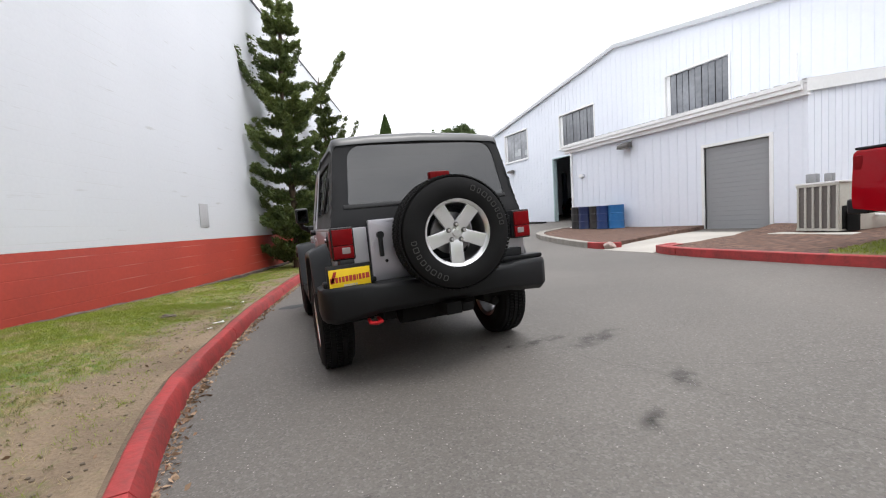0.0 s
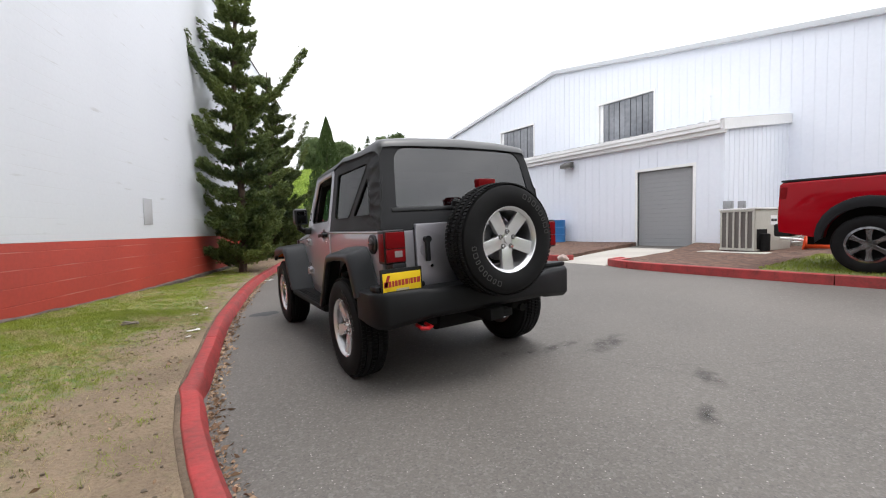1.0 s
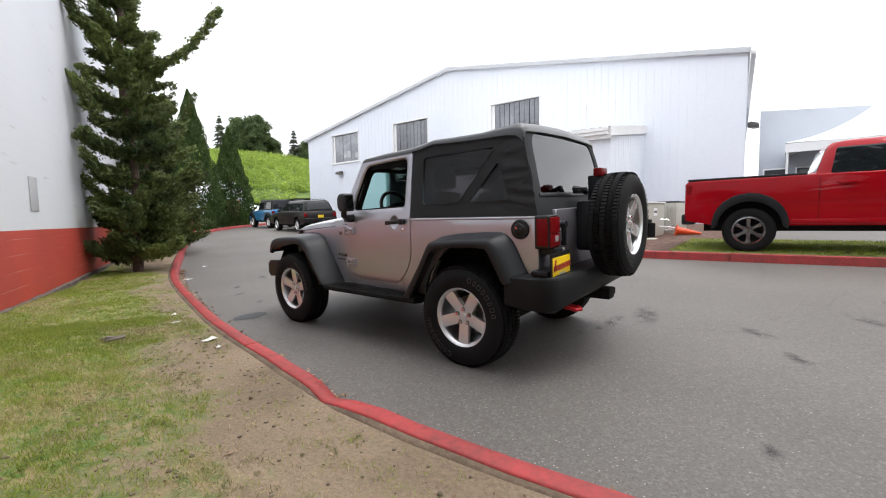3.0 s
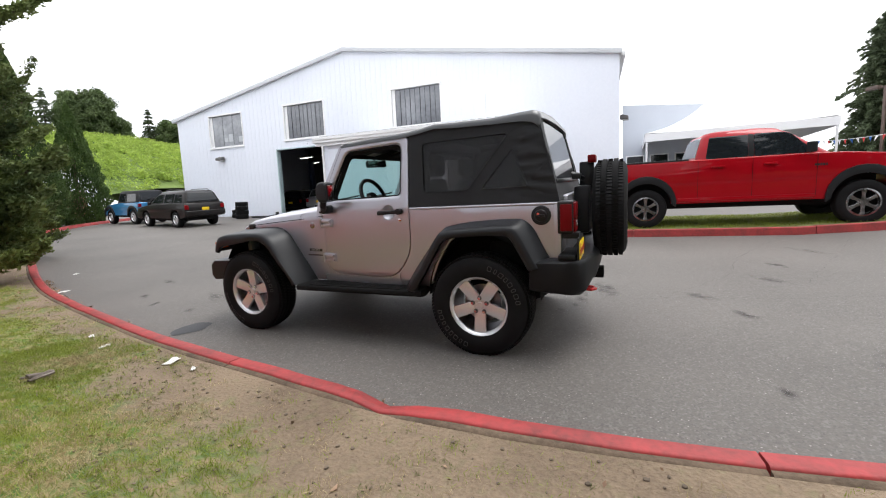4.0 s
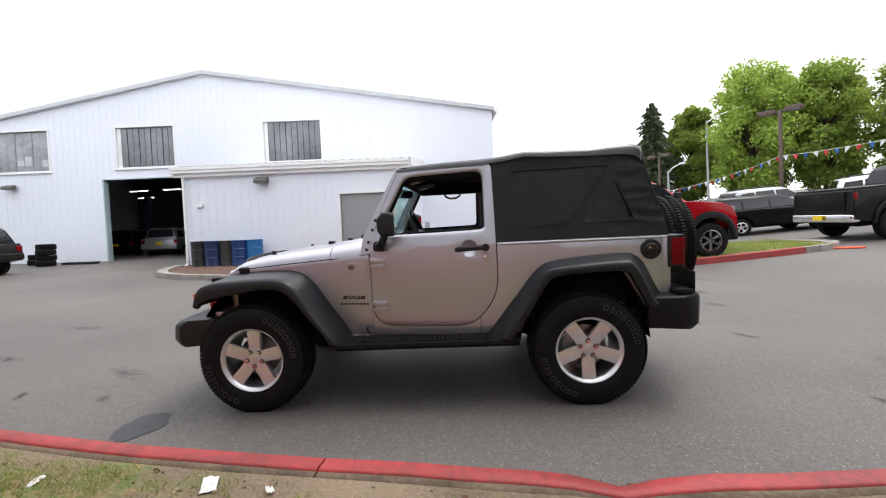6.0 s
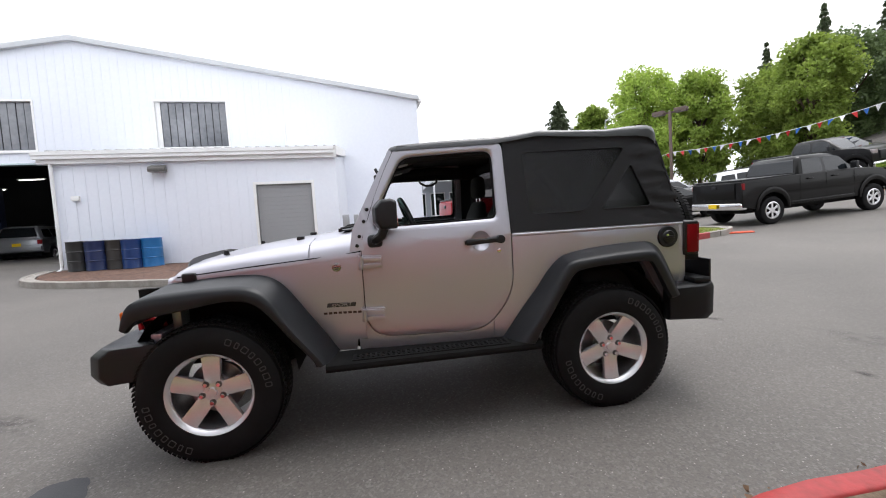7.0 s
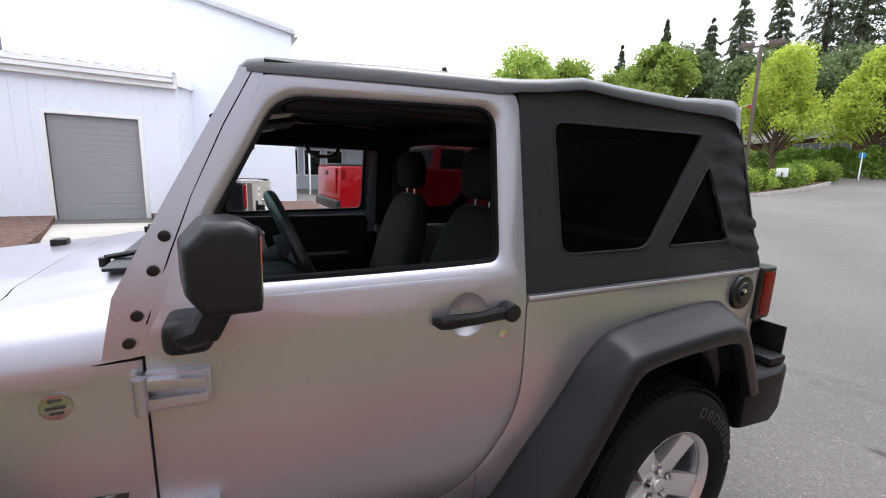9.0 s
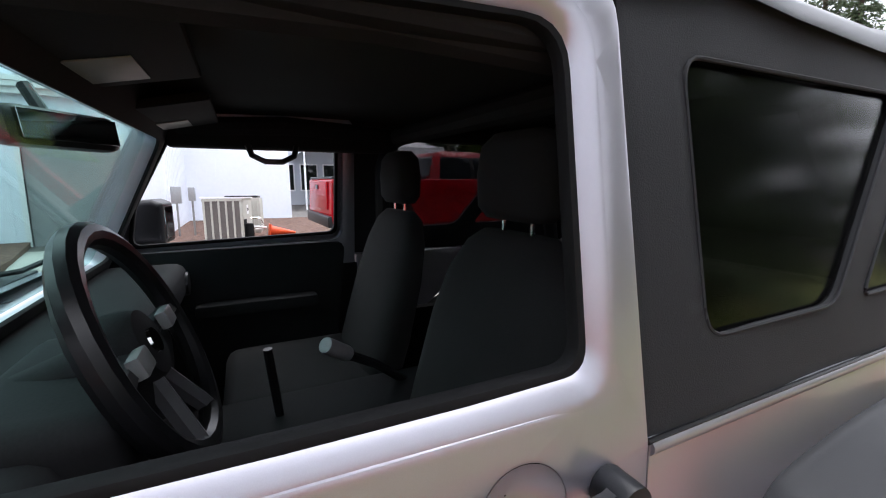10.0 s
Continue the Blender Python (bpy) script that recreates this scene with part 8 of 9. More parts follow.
juniper(-0.745, 8.9, 10.2, 1.02, "tall dark green juniper with upswept ragged limbs beside the wall", 3, 0.12, 112, 19,
        ((4.55, -1.05, -0.62, 5.85), (5.15, -0.68, 0.10, 6.40), (4.35, 1.55, -1.03, 5.70), (2.85, -0.88, -0.60, 3.62), (1.35, -0.78, 0.05, 1.95), (3.35, -0.72, -0.20, 4.05), (3.9, 0.85, 0.95, 4.9), (2.7, 1.0, 0.35, 3.3), (5.6, 0.55, 0.45, 6.3), (1.8, 0.85, -0.75, 2.3)))
juniper(0.75, 13.2, 6.8, 1.4, "smaller ragged juniper behind the first", 8, 0.2, 84, 15, ((3.4, 1.2, -0.6, 4.9), (4.2, 0.9, 0.3, 5.4)))
juniper(1.35, 14.9, 5.6, 1.05, "small ragged juniper near the wall", 11, 0.2, 66, 12, ((3.2, 1.1, 0.2, 4.6),))


def cedar_column(x, y, height, radius, label, seed, count=26000):
    """A dense, pointed arborvitae: sprays all over a narrow cone, with hollows."""
    rng = np.random.default_rng(seed)
    z0 = ground_z(x, y) + 0.05
    root = thing("arborvitae", label, "tree", pose(x, y, z0), "arborvitae row")
    part("trunk", tube([(0, 0, -0.1), (0, 0, height * 0.5), (0, 0, height * 0.93)], 0.12, 8, None, 0.02), BARK, root)
    f = rng.random(count) ** 1.25
    a = rng.random(count) * 6.28319
    lump = 0.86 + 0.10 * np.sin(a * 5 + f * 23) + 0.07 * np.sin(a * 9 - f * 41 + seed)
    prof = np.where(f < 0.22, 0.72 + 1.27 * f, (1 - f) ** 0.85 / 0.81)
    r = radius * prof * lump * (1 - 0.35 * rng.random(count) ** 3)
    c = np.stack([r * np.cos(a), r * np.sin(a), f * height], 1)
    d = np.stack([0.5 * np.cos(a), 0.5 * np.sin(a), np.full(count, 1.0)], 1)
    leaves("crown", c, d, 0.15, CEDAR, root, rng, 0.42, 0.40)
    return root


for k, (x, y, h, r) in enumerate(((6.6, 26.1, 8.5, 1.8), (9.9, 28.5, 6.9, 1.65))):
    cedar_column(x, y, h, r, "dense green arborvitae in a row behind the kerb", 20 + k)


def broad_tree(x, y, height, radius, material, label, seed, count=7000, leaf=0.26, trunk_h=0.3, z0=None, name="tree", round_=1.0):
    """A broadleaf tree: trunk, forking limbs, leaves gathered in uneven clumps with gaps."""
    rng, rnd = np.random.default_rng(seed), random.Random(seed)
    z0 = ground_z(x, y) if z0 is None else z0
    root = thing(name, label, "tree", pose(x, y, z0))
    bm = tube([(0, 0, -0.2), (0.05, 0.03, height * trunk_h), (0.0, 0.1, height * 0.75)], 0.022 * height, 8, None, 0.006 * height)
    clumps = []
    n = 58
    for k in range(n):
        f = (k + rnd.random()) / n
        h = trunk_h + (0.97 - trunk_h) * f
        prof = math.sin(min(1.0, (0.12 + 0.88 * f)) * math.pi * 0.92) ** 0.6 if round_ > 0.5 else (1 - f) ** 0.8 + 0.15
        a = 2.4 * k + rnd.uniform(-0.6, 0.6)
        ln = radius * prof * rnd.uniform(0.30, 0.86)
        p = Vector((math.cos(a) * ln, math.sin(a) * ln, height * h))
        clumps.append((p, radius * rnd.uniform(0.20, 0.34)))
        tube([(0, 0.02, height * max(0.15, h - 0.22)), p * 0.6 + Vector((0, 0, 0.36 * height * h)), p], 0.007 * height, 5, bm, 0.002 * height)
    part("trunk", bm, BARK, root)
    cs, ds = [], []
    for p, s in clumps:
        m = int(count / n)
        v = rng.normal(0, 1, (m, 3))
        v /= np.linalg.norm(v, axis=1)[:, None]
        rad = s * rng.random(m)[:, None] ** 0.4
        sub = rng.normal(0, 0.10 * s, (m, 3))
        cs.append(np.array(p) + v * rad * np.array([1, 1, 0.8]) + sub)
        ds.append(v * 0.5 + np.array([0, 0, -0.2]))
    leaves("crown", np.concatenate(cs), np.concatenate(ds), leaf, material, root, rng, 0.7, 0.9)
    return root


def fir(x, y, height, radius, label, seed, count=13000, z0=None, leaf=0.66, taper=0.8, dense=1.7):
    """A tall forest conifer: tiers of drooping boughs, ragged, with sky between them."""
    rng, rnd = np.random.default_rng(seed), random.Random(seed)
    z0 = ground_z(x, y) if z0 is None else z0
    root = thing("conifer", label, "tree", pose(x, y, z0))
    part("trunk", tube([(0, 0, -0.2), (0, 0, height * 0.5), (0, 0, height)], 0.02 * height, 8, None, 0.02), BARK, root)
    cs, ds = [], []
    tiers = max(18, int(height * dense))
    for k in range(tiers):
        f = 0.06 + 0.935 * (k + rnd.random() * 0.7) / tiers
        lush = rnd.uniform(0.72, 1.12)
        for j in range(6):
            a = 1.047 * j + 2.4 * k + rnd.uniform(-0.5, 0.5)
            ln = radius * (1 - f) ** taper * lush * rnd.uniform(0.45, 1.1) + 0.12
            m = int(1.6 * count / tiers / 6 * (0.25 + (1 - f)))
            g = rng.random(m) ** 0.6
            drop = 0.10 * ln * g - 0.38 * ln * g ** 2
            spread = 0.16 * ln * (1.1 - g)
            side = rng.normal(0, 1, m) * spread
            cs.append(np.stack([np.cos(a) * ln * g - np.sin(a) * side, np.sin(a) * ln * g + np.cos(a) * side, f * height + drop + rng.normal(0, 0.0055 * height, m)], 1))
            ds.append(np.tile(np.array([math.cos(a), math.sin(a), -0.45]), (m, 1)))
    leaves("crown", np.concatenate(cs), np.concatenate(ds), leaf, FIR, root, rng, 0.34, 0.5)
    return root


# broadleaf row across the lot and up the slope
for k, (x, y, h, r, m) in enumerate(((40.4, -22.8, 10.3, 2.8, BROAD), (35.0, -25.2, 11.9, 4.4, BROAD), (38.5, -27.8, 9.0, 3.6, BROAD_DARK), (33.3, -30.2, 10.8, 3.9, BROAD), (30.5, -35.0, 9.8, 4.0, BROAD), (25.6, -33.8, 10.9, 3.5, BROAD),
                                     (28.0, -40.3, 11.4, 4.4, BROAD_DARK), (22.0, -42.0, 9.5, 4.6, BROAD_DARK), (17.0, -46.0, 9.5, 4.8, BROAD_DARK), (11.0, -48.0, 9.5, 4.6, BROAD), (4.0, -50.0, 10.0, 5.0, BROAD_DARK))):
    broad_tree(x, y, h, r, m, "leafy spring-green broadleaf tree across the lot" if m is BROAD else "dark green leafy tree across the lot", 40 + k, 24000, 0.27, 0.10)
broad_tree(12.4, -27.5, 7.3, 3.0, MAPLE, "young lime-green maple beyond the lamp post", 61, 20000, 0.15, 0.34, round_=0.0)
broad_tree(8.7, -30.0, 6.8, 2.8, MAPLE, "young lime-green maple by the low building", 62, 17000, 0.16, 0.34, round_=0.0)
for k, (x, y, h, r) in enumerate(((40.2, -18.9, 11.4, 3.5), (43.6, -20.8, 9.6, 3.2), (51.0, -57.0, 20.0, 4.0), (33.2, -58.5, 23.0, 5.6), (30.0, -61.0, 24.0, 5.4), (38.0, -60.0, 21.0, 5.0), (25.5, -62.0, 30.0, 6.0), (21.5, -60.0, 28.0, 5.8), (17.5, -63.0, 31.0, 6.0), (13.0, -61.0, 29.0, 6.0), (8.5, -62.0, 30.0, 6.2), (3.5, -60.0, 28.0, 6.0), (43.0, -57.0, 22.0, 3.2))):
    fir(x, y, h, r, "tall dark fir on the skyline" if k > 1 else "dark conifer across the lot", 80 + k, 17000 if k > 1 else 30000, None, 0.42 if k > 1 else 0.30, 0.85 if k > 1 else 0.62, 1.7 if k > 1 else 4.5)


for k, (x, y, h) in enumerate(((-6.6, -5.6, 15.0), (-8.6, -7.6, 17.0), (-7.0, -9.6, 16.0), (-9.0, -12.5, 17.0), (-6.2, -13.0, 15.0))):
    fir(x, y, h, 3.0, "dark tall conifer beyond the end of the block wall", 140 + k, 15000, None, 0.36, 0.6)


# the green hillside beyond the drive
def hill_z(x, y):
    dx, dy = (x - 32) / 50, (y - 86) / 40
    return ground_z(x, y) - 0.4 + 12.5 * max(0.0, 1 - dx * dx - dy * dy) ** 0.9


def build_hill():
    bm = bmesh.new()
    xs, ys = np.arange(-20, 81, 3.0), np.arange(50, 118, 3.0)
    grid = [[bm.verts.new((x, y, hill_z(x, y) + 0.5 * noise.noise((x * 0.15, y * 0.15, 2.0)))) for y in ys] for x in xs]
    for i in range(len(xs) - 1):
        for j in range(len(ys) - 1):
            bm.faces.new((grid[i][j], grid[i + 1][j], grid[i + 1][j + 1], grid[i][j + 1]))
    setting(part("hillside", bm, mat("hillside_brush", (0.15, 0.21, 0.05), (0.09, 0.14, 0.035), 0.95, big=0.12, small=1.5, bump=1.0, depth=0.2)), "green brushy hillside beyond the drive", "hillside")
    rng = np.random.default_rng(5)
    cs, ds = [], []
    for _ in range(1000):
        x, y = rng.uniform(4, 60), rng.uniform(50, 78)
        s = rng.uniform(0.7, 1.7)
        v = rng.normal(0, 1, (130, 3))
        v /= np.linalg.norm(v, axis=1)[:, None]
        v[:, 2] = np.abs(v[:, 2]) * 0.8
        cs.append(np.array([x, y, hill_z(x, y)]) + v * s * rng.random((130, 1)) ** 0.4)
        ds.append(v)
    leaves("hillside_shrubs", np.concatenate(cs), np.concatenate(ds), 0.27, BROAD, None, rng, 0.7, 0.8, "stuff", "bright green shrubs covering the hillside")


build_hill()
for k, (x, y, h, r) in enumerate(((31.0, 80.0, 6.5, 3.0), (34.4, 80.0, 7.2, 3.0), (37.4, 78.8, 8.0, 3.6), (35.5, 77.0, 6.0, 3.0), (43.4, 75.4, 5.6, 2.8), (46.5, 74.0, 5.0, 3.0), (40.5, 79.5, 4.0, 2.4), (50.0, 76.0, 5.0, 3.2), (26.0, 82.0, 6.0, 3.4), (20.0, 82.0, 7.0, 3.6))):
    if k in (0, 4):
        fir(x, y, h + 1.0, r * 0.7, "dark conifer on the hillside", 120 + k, 9000, hill_z(x, y) - 0.2, 0.3)
    else:
        broad_tree(x, y, h, r, BROAD_DARK, "dark leafy tree on the hillside", 120 + k, 18000, 0.28, 0.10, hill_z(x, y) - 0.2)


# planted island, hedge bank and their shrubs
def shrub(x, y, w, h, material, label, seed, count=900, leaf=0.13, name="shrub"):
    rng = np.random.default_rng(seed)
    z0 = ground_z(x, y) + 0.1
    root = thing(name, label, "shrub", pose(x, y, z0), "island shrubs")
    bm = bmesh.new()
    for k in range(6):
        a = 1.05 * k
        tube([(0, 0, 0), (0.35 * w * math.cos(a), 0.35 * w * math.sin(a), 0.75 * h)], 0.015, 5, bm, 0.005)
    part("stems", bm, BARK, root)
    v = rng.normal(0, 1, (count, 3))
    v /= np.linalg.norm(v, axis=1)[:, None]
    lump = 1 + 0.22 * np.sin(v[:, 0] * 6 + seed) * np.cos(v[:, 1] * 7)
    c = v * (rng.random(count) ** 0.35 * lump)[:, None] * np.array([w, w, h * 0.62]) + np.array([0, 0, h * 0.45])
    c[:, 2] = np.maximum(c[:, 2], 0.03)
    leaves("foliage", c, v + np.array([0, 0, 0.4]), leaf, material, root, rng, 0.5, 0.6)


PLANT_ISLE = smooth_path([(9.9, -18.7), (9.0, -18.25), (8.4, -18.8), (8.2, -20.5), (8.2, -23.0), (8.5, -25.0), (9.1, -26.2), (9.9, -26.4), (10.2, -25.0), (10.15, -22.0), (9.9, -18.75)], 0.3)
kerb("kerb_6", PLANT_ISLE, [KERB_GREY], label="bare concrete kerb round the planted island", joint=2.5)
bed("plant_island", [(9.85, -18.85), (9.05, -18.45), (8.55, -18.9), (8.35, -20.5), (8.35, -23.0), (8.65, -24.9), (9.2, -26.0), (9.85, -26.2), (10.05, -25.0), (10.0, -22.0)], MULCH, "mulched planting island in the lot", 0.12, "bed", 0.8)
rs = random.Random(12)
for k in range(28):
    y = -18.9 - 6.9 * (k + rs.random()) / 28
    x = 9.2 + rs.uniform(-0.55, 0.55)
    shrub(x, y, rs.uniform(0.40, 0.62), rs.uniform(0.6, 1.05), (IVY, BROAD, MAPLE, IVY)[k % 4], "rounded green shrub on the planted island", 200 + k)


def hedge_bank():
    rng = np.random.default_rng(9)
    n = 17000
    u = rng.random(n)
    x = 2 + 17 * u
    y = -28.3 - 0.25 * (x - 8) + rng.normal(0, 0.12, n)
    t = rng.random(n) ** 0.7
    front = rng.random(n) < 0.6
    yy = np.where(front, y - 0.8 * t, y - 0.8 - 1.6 * rng.random(n))
    zz = np.array([ground_z(a, b) for a, b in zip(x, y)]) + np.where(front, 1.35 * t, 1.30 + 0.3 * rng.random(n))
    zz += 0.14 * np.sin(x * 3.1) + 0.1 * np.sin(x * 7.3 + 1)
    c = np.stack([x, yy, zz], 1)
    d = np.tile(np.array([0.0, 0.6, 0.6]), (n, 1))
    leaves("ivy_bank", c, d, 0.17, IVY, None, rng, 0.75, 0.8, "stuff", "bank of bright green ivy along the drive's end")
    bm = loft([[(x, -28.4 - 0.25 * (x - 8), ground_z(x, -28) - 0.2), (x, -29.2 - 0.25 * (x - 8), ground_z(x, -28) + 1.15), (x, -31.2 - 0.25 * (x - 8), ground_z(x, -28) + 1.25), (x, -31.5 - 0.25 * (x - 8), ground_z(x, -28) - 0.3)] for x in np.arange(1.5, 20, 1.5)])
    setting(part("bank", bm, SOIL), "earth bank under the ivy", "bank")


hedge_bank()


# ---- small things on the ground ----
def lawn_height(x, y):
    zk = ground_z(x, y)
    best = min(NEAR_KERB, key=lambda p: abs(p.y - y))
    x0, x1 = best.x - 0.15, min(wall_x(y) - 0.05, best.x - 0.6)
    f = max(0.0, min(1.0, (x - x0) / (x1 - x0)))
    zk, zw = ground_z(best.x, y) + 0.122, max(0.10, 0.27 - 0.033 * (y - 2.2))
    zw = max(zw, ground_z(x1, y) + 0.1)
    s = f * f * (3 - 2 * f)
    c = lawn_cover(x, y, x0 - x)
    h = 0.028 * noise.noise((x * 1.6, y * 1.6, 0.3)) + 0.014 * noise.noise((x * 6, y * 6, 2.0)) + 0.012 * c
    return zk + (zw - zk) * s + h * min(1, 6 * f), c, x0 - x


def grass_blades():
    rng = np.random.default_rng(2)
    green, straw = [], []
    tries = 0
    while tries < 60000:
        tries += 1
        y = -6 + 15.5 * rng.random() if tries % 3 else -2.5 + 6 * rng.random()
        x = -1.2 - 4.6 * rng.random() + max(0.0, y * 0.16)
        if x < wall_x(y) + 0.06:
            continue
        z, c, dk = lawn_height(x, y)
        if dk < 0.06:
            continue
        if rng.random() < c ** 1.3 + 0.05:
            dry = noise.noise((x * 1.3, y * 1.3, 20.0)) + 0.5 * noise.noise((x * 4.2, y * 4.2, 31.0))
            bunch = green if rng.random() < 0.72 + 0.25 * c - 1.6 * dry else straw
            for _ in range(13):
                bunch.append((x + rng.normal(0, 0.032), y + rng.normal(0, 0.032), z + 0.014))
    g, s = np.array(green), np.array(straw)
    up = np.array([0, 0, 1.0])
    leaves("lawn_grass", g, np.tile(up, (len(g), 1)), 0.036, GRASS, None, rng, 0.065, 0.6, "stuff", "short green grass blades in patches")
    leaves("lawn_straw", s, np.tile(up, (len(s), 1)), 0.036, STRAW, None, rng, 0.065, 0.9, "stuff", "dry straw-coloured grass in patches")
    # turf of the grass island
    n = 26000
    x, y = rng.uniform(6.2, 9.0, n), rng.uniform(-8.2, -0.1, n)
    keep = x > 6.2 + np.maximum(0, -1.5 - y) * 0.085
    x, y = x[keep], y[keep]
    z = np.array([ground_z(a, b) for a, b in zip(x, y)]) + 0.145
    c = np.stack([x, y, z], 1)
    leaves("island_grass", c, np.tile(up, (len(c), 1)), 0.06, GRASS, None, rng, 0.12, 0.5, "stuff", "short green grass on the kerbed island")


grass_blades()

DRY_LEAF = leaf_mat("fallen_leaves", (0.46, 0.33, 0.22), (0.19, 0.11, 0.065), per=0.6, glow=0.0)


def litter():
    rng = np.random.default_rng(6)
    cs = []
    for p, q in zip(NEAR_KERB, NEAR_KERB[1:]):
        if -4 < p.y < 9:
            d = (q - p).normalized()
            nrm = Vector((d.y, -d.x))
            for _ in range(40):
                o = p.lerp(q, rng.random()) + nrm * (0.03 + abs(rng.normal(0, 0.055)))
                cs.append((o.x, o.y, ground_z(o.x, o.y) + 0.006 + 0.006 * rng.random()))
    for _ in range(360):
        y = rng.uniform(-3, 8)
        x = -1.95 - 1.5 * rng.random() + max(0.0, y * 0.16)
        z, c, dk = lawn_height(x, y)
        if dk > 0.05:
            cs.append((x, y, z + 0.008))
    c = np.array(cs)
    leaves("leaf_litter", c, np.tile(np.array([1.0, 0.2, 0.0]), (len(c), 1)), rng.choice((0.016, 0.026, 0.044), len(c), p=(0.4, 0.38, 0.22)), DRY_LEAF, None, rng, 0.6, 0.5, "stuff", "dry fallen leaves and grit along the kerb")
    # soil clods and pebbles
    bm = bmesh.new()
    rnd = random.Random(15)
    for _ in range(520):
        y = rnd.uniform(-3.2, 5.5)
        x = -1.9 - 1.5 * rnd.random() + max(0.0, y * 0.13)
        z, c, dk = lawn_height(x, y)
        if dk < 0.05:
            continue
        own = bmesh.new()
        bmesh.ops.create_icosphere(own, subdivisions=1, radius=rnd.uniform(0.005, 0.014))
        merge(bm, own, Matrix.Translation((x, y, z + 0.004)) @ Matrix.Diagonal((1, rnd.uniform(0.6, 1.2), 0.6, 1)))
    tagged(part("soil_clods", bm, mat("clod_soil", (0.25, 0.195, 0.14), (0.13, 0.10, 0.072), 0.95, per=0.4)), "small clods and pebbles on bare soil", "clods", "", "stuff")


litter()


def weed_tufts():
    """Small dark tufts that have taken root on the trodden strip behind the kerb."""
    rng = np.random.default_rng(21)
    cs = []
    for _ in range(900):
        y = rng.uniform(-3.4, 6.0)
        best = min(NEAR_KERB, key=lambda p: abs(p.y - y))
        x = best.x - 0.22 - 1.25 * rng.random() ** 0.8
        if noise.noise((x * 2.2, y * 2.2, 14.0)) < -0.05 or x < wall_x(y) + 0.2:
            continue
        z = lawn_height(x, y)[0]
        r = rng.uniform(0.006, 0.024)
        for _ in range(int(10 + 700 * r)):
            cs.append((x + rng.normal(0, r), y + rng.normal(0, r), z + 0.009))
    c = np.array(cs)
    leaves("weed_tufts", c, np.tile(np.array([0, 0, 1.0]), (len(c), 1)), 0.019, WEED, None, rng, 0.13, 0.8, "stuff", "small dark green weed tufts on bare soil")


WEED = leaf_mat("weed_green", (0.20, 0.215, 0.070), (0.12, 0.135, 0.045), per=0.4, glow=0.3)
weed_tufts()


def paper(x, y, w, h, turn, colour, label, on_lawn=True):
    bm = bmesh.new()
    grid = [[bm.verts.new((w * (i / 4 - 0.5), h * (j / 4 - 0.5), 0.014 * noise.noise((i * 0.9 + x, j * 0.9 + y, 1.0)) + 0.012)) for j in range(5)] for i in range(5)]
    for i in range(4):
        for j in range(4):
            bm.faces.new((grid[i][j], grid[i + 1][j], grid[i + 1][j + 1], grid[i][j + 1]))
    made = bmesh.ops.extrude_face_region(bm, geom=list(bm.faces))
    bmesh.ops.translate(bm, vec=(0, 0, -0.003), verts=[g for g in made["geom"] if isinstance(g, bmesh.types.BMVert)])
    ob = part("paper_scrap", bm, colour)
    z = lawn_height(x, y)[0] if on_lawn else ground_z(x, y)
    ob.matrix_world = pose(x, y, z + 0.004, 0, 0, turn)
    tagged(ob, label, "litter", "litter scraps")


WHITE_PAPER = mat("white_paper", (0.72, 0.71, 0.68), (0.6, 0.59, 0.56), 0.8)
for x, y, w, h, t, c, lawn_ in ((-1.93, 2.10, 0.13, 0.07, 25, WHITE_PAPER, True), (-1.77, 3.5, 0.07, 0.04, 70, WHITE_PAPER, True), (-1.92, 2.99, 0.09, 0.03, 10, WHITE_PAPER, True), (-1.98, 1.78, 0.05, 0.03, 40, WHITE_PAPER, True),
                                (-0.35, 7.3, 0.22, 0.08, 20, WHITE_PAPER, False), (0.7, 9.2, 0.16, 0.07, 50, WHITE_PAPER, False)):
    paper(x, y, w, h, t, c, "small scrap of pale paper on the ground", lawn_)

# the weathered lump of wood on the lawn
bm = bmesh.new()
rl = random.Random(5)
for k in range(9):
    own = box(-0.10 + 0.02 * rl.random(), 0.11, -0.012, 0.012, -0.008, 0.012, 0.003)
    merge(bm, own, pose(rl.uniform(-0.03, 0.03), rl.uniform(-0.06, 0.06), 0.012 + 0.006 * k * 0.7, rl.uniform(-20, 20), rl.uniform(-14, 14), rl.uniform(-40, 40)))
lg = part("wood_chunk", bm, mat("grey_wood", (0.24, 0.20, 0.17), (0.11, 0.09, 0.08), 0.9, big=9, small=60, bump=0.6))
lg.matrix_world = pose(-2.54, 2.50, lawn_height(-2.54, 2.50)[0] + 0.008, 0, 0, 10) @ Matrix.Scale(0.68, 4)
tagged(lg, "grey splintered chunk of wood on the lawn", "wood")


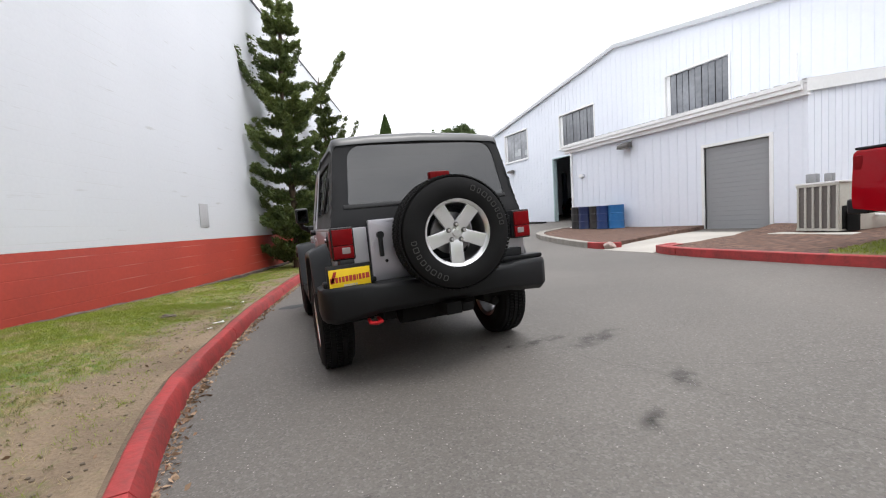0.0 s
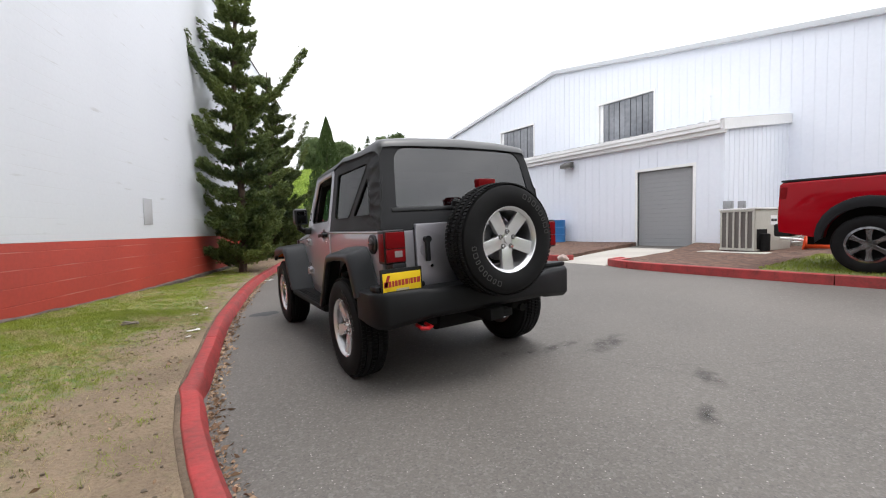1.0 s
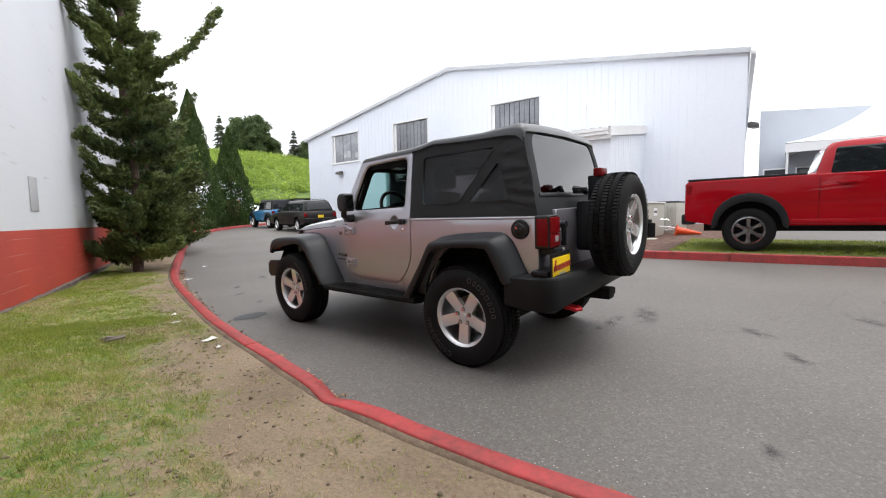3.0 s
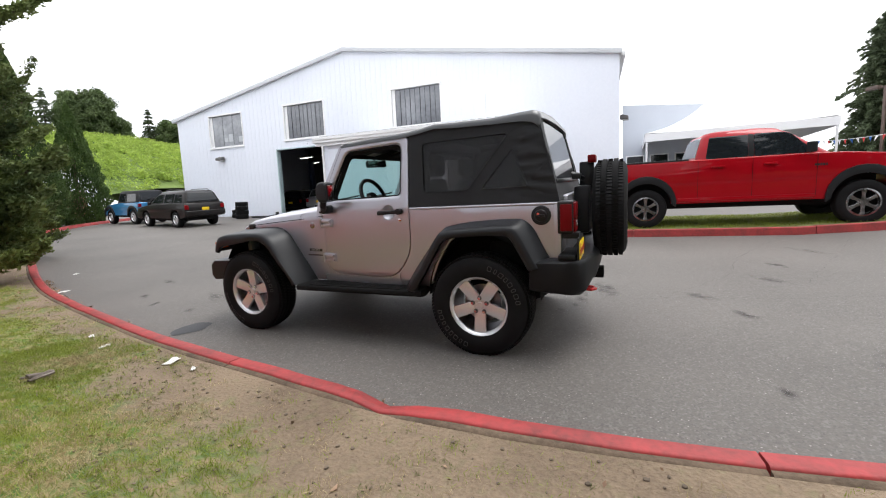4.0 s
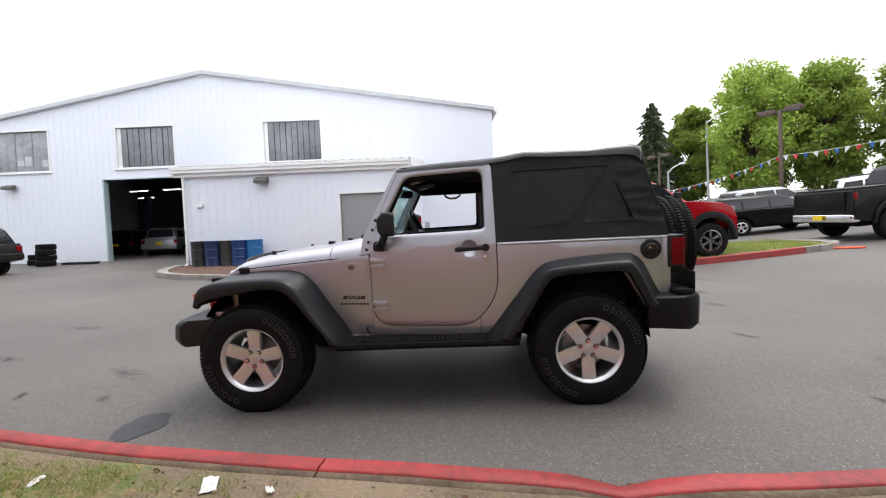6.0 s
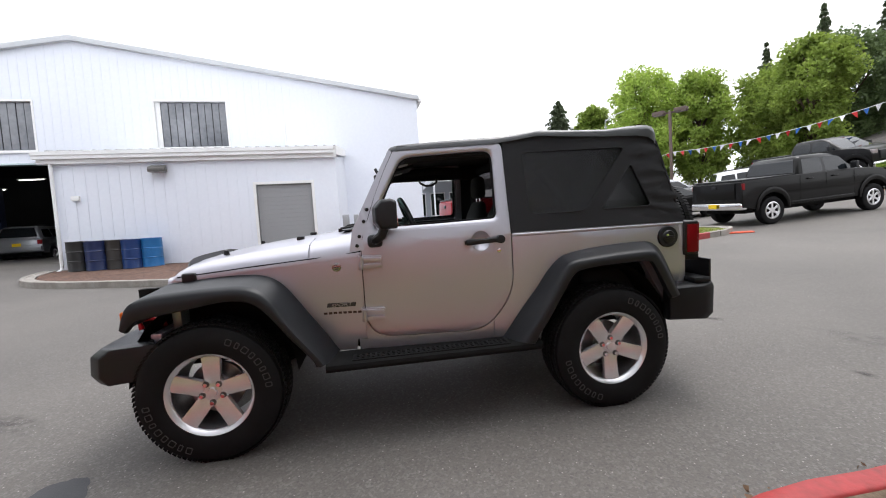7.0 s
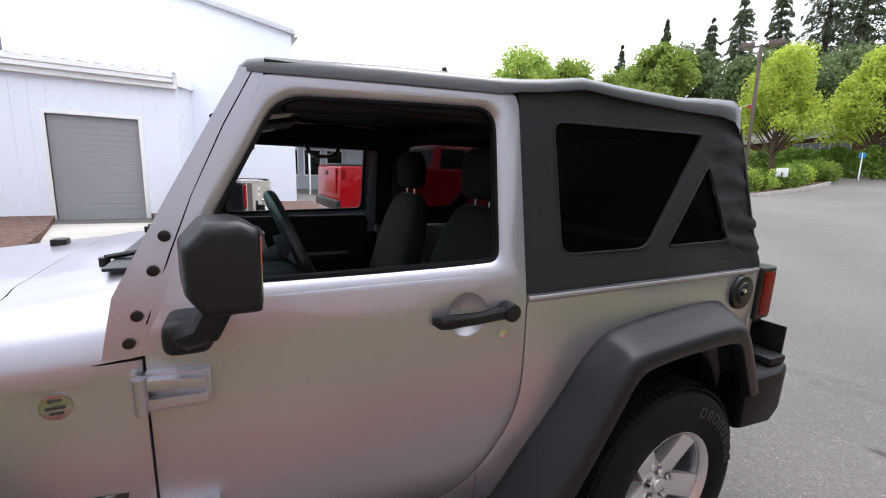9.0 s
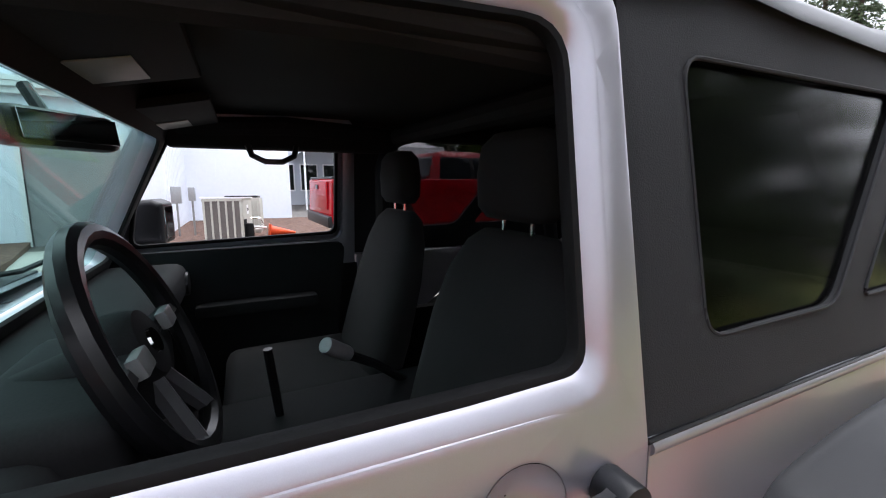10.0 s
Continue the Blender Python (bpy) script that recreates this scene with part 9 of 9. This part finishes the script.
# dark patches and stains in the asphalt: thin irregular skins
def stain(x, y, rx, ry, turn, material, seed, label, name="asphalt_patch"):
    bm = bmesh.new()
    lay = bm.verts.layers.float.new("cover")
    ring = []
    for k in range(40):
        a = 6.28319 * k / 40
        r = 1 + 0.28 * noise.noise((math.cos(a) * 1.4 + seed, math.sin(a) * 1.4, seed * 0.7)) + 0.12 * noise.noise((math.cos(a) * 5 + seed, math.sin(a) * 5, 2.0))
        px, py = rx * r * math.cos(a), ry * r * math.sin(a)
        c, s = math.cos(radians(turn)), math.sin(radians(turn))
        wx, wy = x + px * c - py * s, y + px * s + py * c
        ring.append(bm.verts.new((wx, wy, ground_z(wx, wy) + 0.004)))
    mid = bm.verts.new((x, y, ground_z(x, y) + 0.0045))
    mid[lay] = 1.0
    for k in range(40):
        bm.faces.new((mid, ring[k], ring[(k + 1) % 40]))
    ob = part(name, bm, material)
    return setting(ob, label, "stain")


def soft_stain(name, colour, strength):
    """A stain that breaks up: part of it lets the asphalt show."""
    m = mat(name, colour, tuple(0.8 * v for v in colour), 0.7, big=2, small=50, bump=0.3)
    n, l, p = nodes_of(m)
    co = [q for q in n if q.bl_idname == "ShaderNodeTexCoord"][0]
    ns, rp_ = n.new("ShaderNodeTexNoise"), n.new("ShaderNodeMapRange")
    ns.inputs["Scale"].default_value, ns.inputs["Detail"].default_value = 9, 8
    rp_.inputs["From Min"].default_value, rp_.inputs["From Max"].default_value = 0.38, 0.62
    rp_.inputs["To Max"].default_value = strength
    l.new(co.outputs["Object"], ns.inputs["Vector"])
    l.new(ns.outputs["Fac"], rp_.inputs["Value"])
    at_, mu = n.new("ShaderNodeAttribute"), n.new("ShaderNodeMath")
    at_.attribute_name, mu.operation = "cover", "MULTIPLY"
    l.new(rp_.outputs["Result"], mu.inputs[0])
    l.new(at_.outputs["Fac"], mu.inputs[1])
    l.new(mu.outputs[0], p.inputs["Alpha"])
    return m


PATCH = mat("fresh_asphalt_patch", (0.060, 0.062, 0.066), (0.048, 0.050, 0.054), 0.8, big=3, small=120, bump=0.4)
OIL = soft_stain("oil_stain", (0.045, 0.043, 0.042), 0.7)
PALE = soft_stain("pale_scuff", (0.20, 0.19, 0.18), 0.5)
stain(-1.05, 3.15, 0.20, 0.15, 0, PATCH, 1, "round dark asphalt patch")
for k, (x, y, rx, ry, t, m) in enumerate(((0.02, 4.16, 0.45, 0.12, 60, OIL), (1.2, -1.77, 0.20, 0.10, 40, OIL), (0.63, -2.04, 0.16, 0.07, 30, OIL), (1.35, -0.81, 0.42, 0.14, 15, OIL), (0.95, -0.6, 0.30, 0.09, 5, OIL), (0.4, -0.45, 0.10, 0.08, 0, OIL), (0.62, -0.55, 0.07, 0.04, 10, OIL),
                                       (-0.55, 3.9, 0.12, 0.06, 50, OIL), (-0.2, 5.4, 0.18, 0.07, 60, OIL), (0.6, 6.1, 0.30, 0.08, 70, OIL), (-0.45, 4.75, 0.14, 0.05, 30, OIL), (2.1, -2.6, 0.35, 0.10, 35, OIL), (3.0, -2.9, 0.25, 0.09, 20, OIL), (-0.9, -1.9, 0.10, 0.05, 30, OIL), (2.0, 6.5, 0.5, 0.12, 80, OIL), (4.2, -3.6, 0.5, 0.12, 30, PALE), (-0.4, -2.7, 0.4, 0.2, 10, PALE))):
    stain(x, y, rx, ry, t, m, 3 + k, "dark oil stain on the asphalt" if m is OIL else "pale scuff on the asphalt", "oil_stain")

# long cracks across the drive
CRACK = mat("crack_fill", (0.062, 0.058, 0.054), (0.048, 0.045, 0.042), 0.9)
def crack(points, width, seed):
    rnd = random.Random(seed)
    path = smooth_path(points, 0.12)
    bm = bmesh.new()
    prev = None
    for i, p in enumerate(path):
        d = (path[min(i + 1, len(path) - 1)] - path[max(i - 1, 0)]).normalized()
        nrm = Vector((-d.y, d.x))
        q = p + nrm * rnd.uniform(-0.035, 0.035)
        w = width * rnd.uniform(0.4, 1.2)
        a, b = q + nrm * w, q - nrm * w
        cur = (bm.verts.new((a.x, a.y, ground_z(a.x, a.y) + 0.004)), bm.verts.new((b.x, b.y, ground_z(b.x, b.y) + 0.004)))
        if prev:
            bm.faces.new((prev[0], prev[1], cur[1], cur[0]))
        prev = cur
    setting(part("asphalt_crack", bm, CRACK), "thin dark crack in the asphalt", "crack")


crack([(0.9, -0.9), (1.15, -1.7), (1.3, -2.6), (1.6, -3.6), (1.8, -5.0)], 0.0018, 1)
crack([(1.1, -1.4), (2.3, -2.2), (3.6, -2.6), (5.2, -3.4)], 0.0018, 2)
crack([(2.0, -2.9), (3.4, -3.6), (5.5, -4.6)], 0.0016, 3)
crack([(2.2, 10.5), (4.5, 11.4), (7.0, 11.9), (10.3, 12.3)], 0.009, 4)
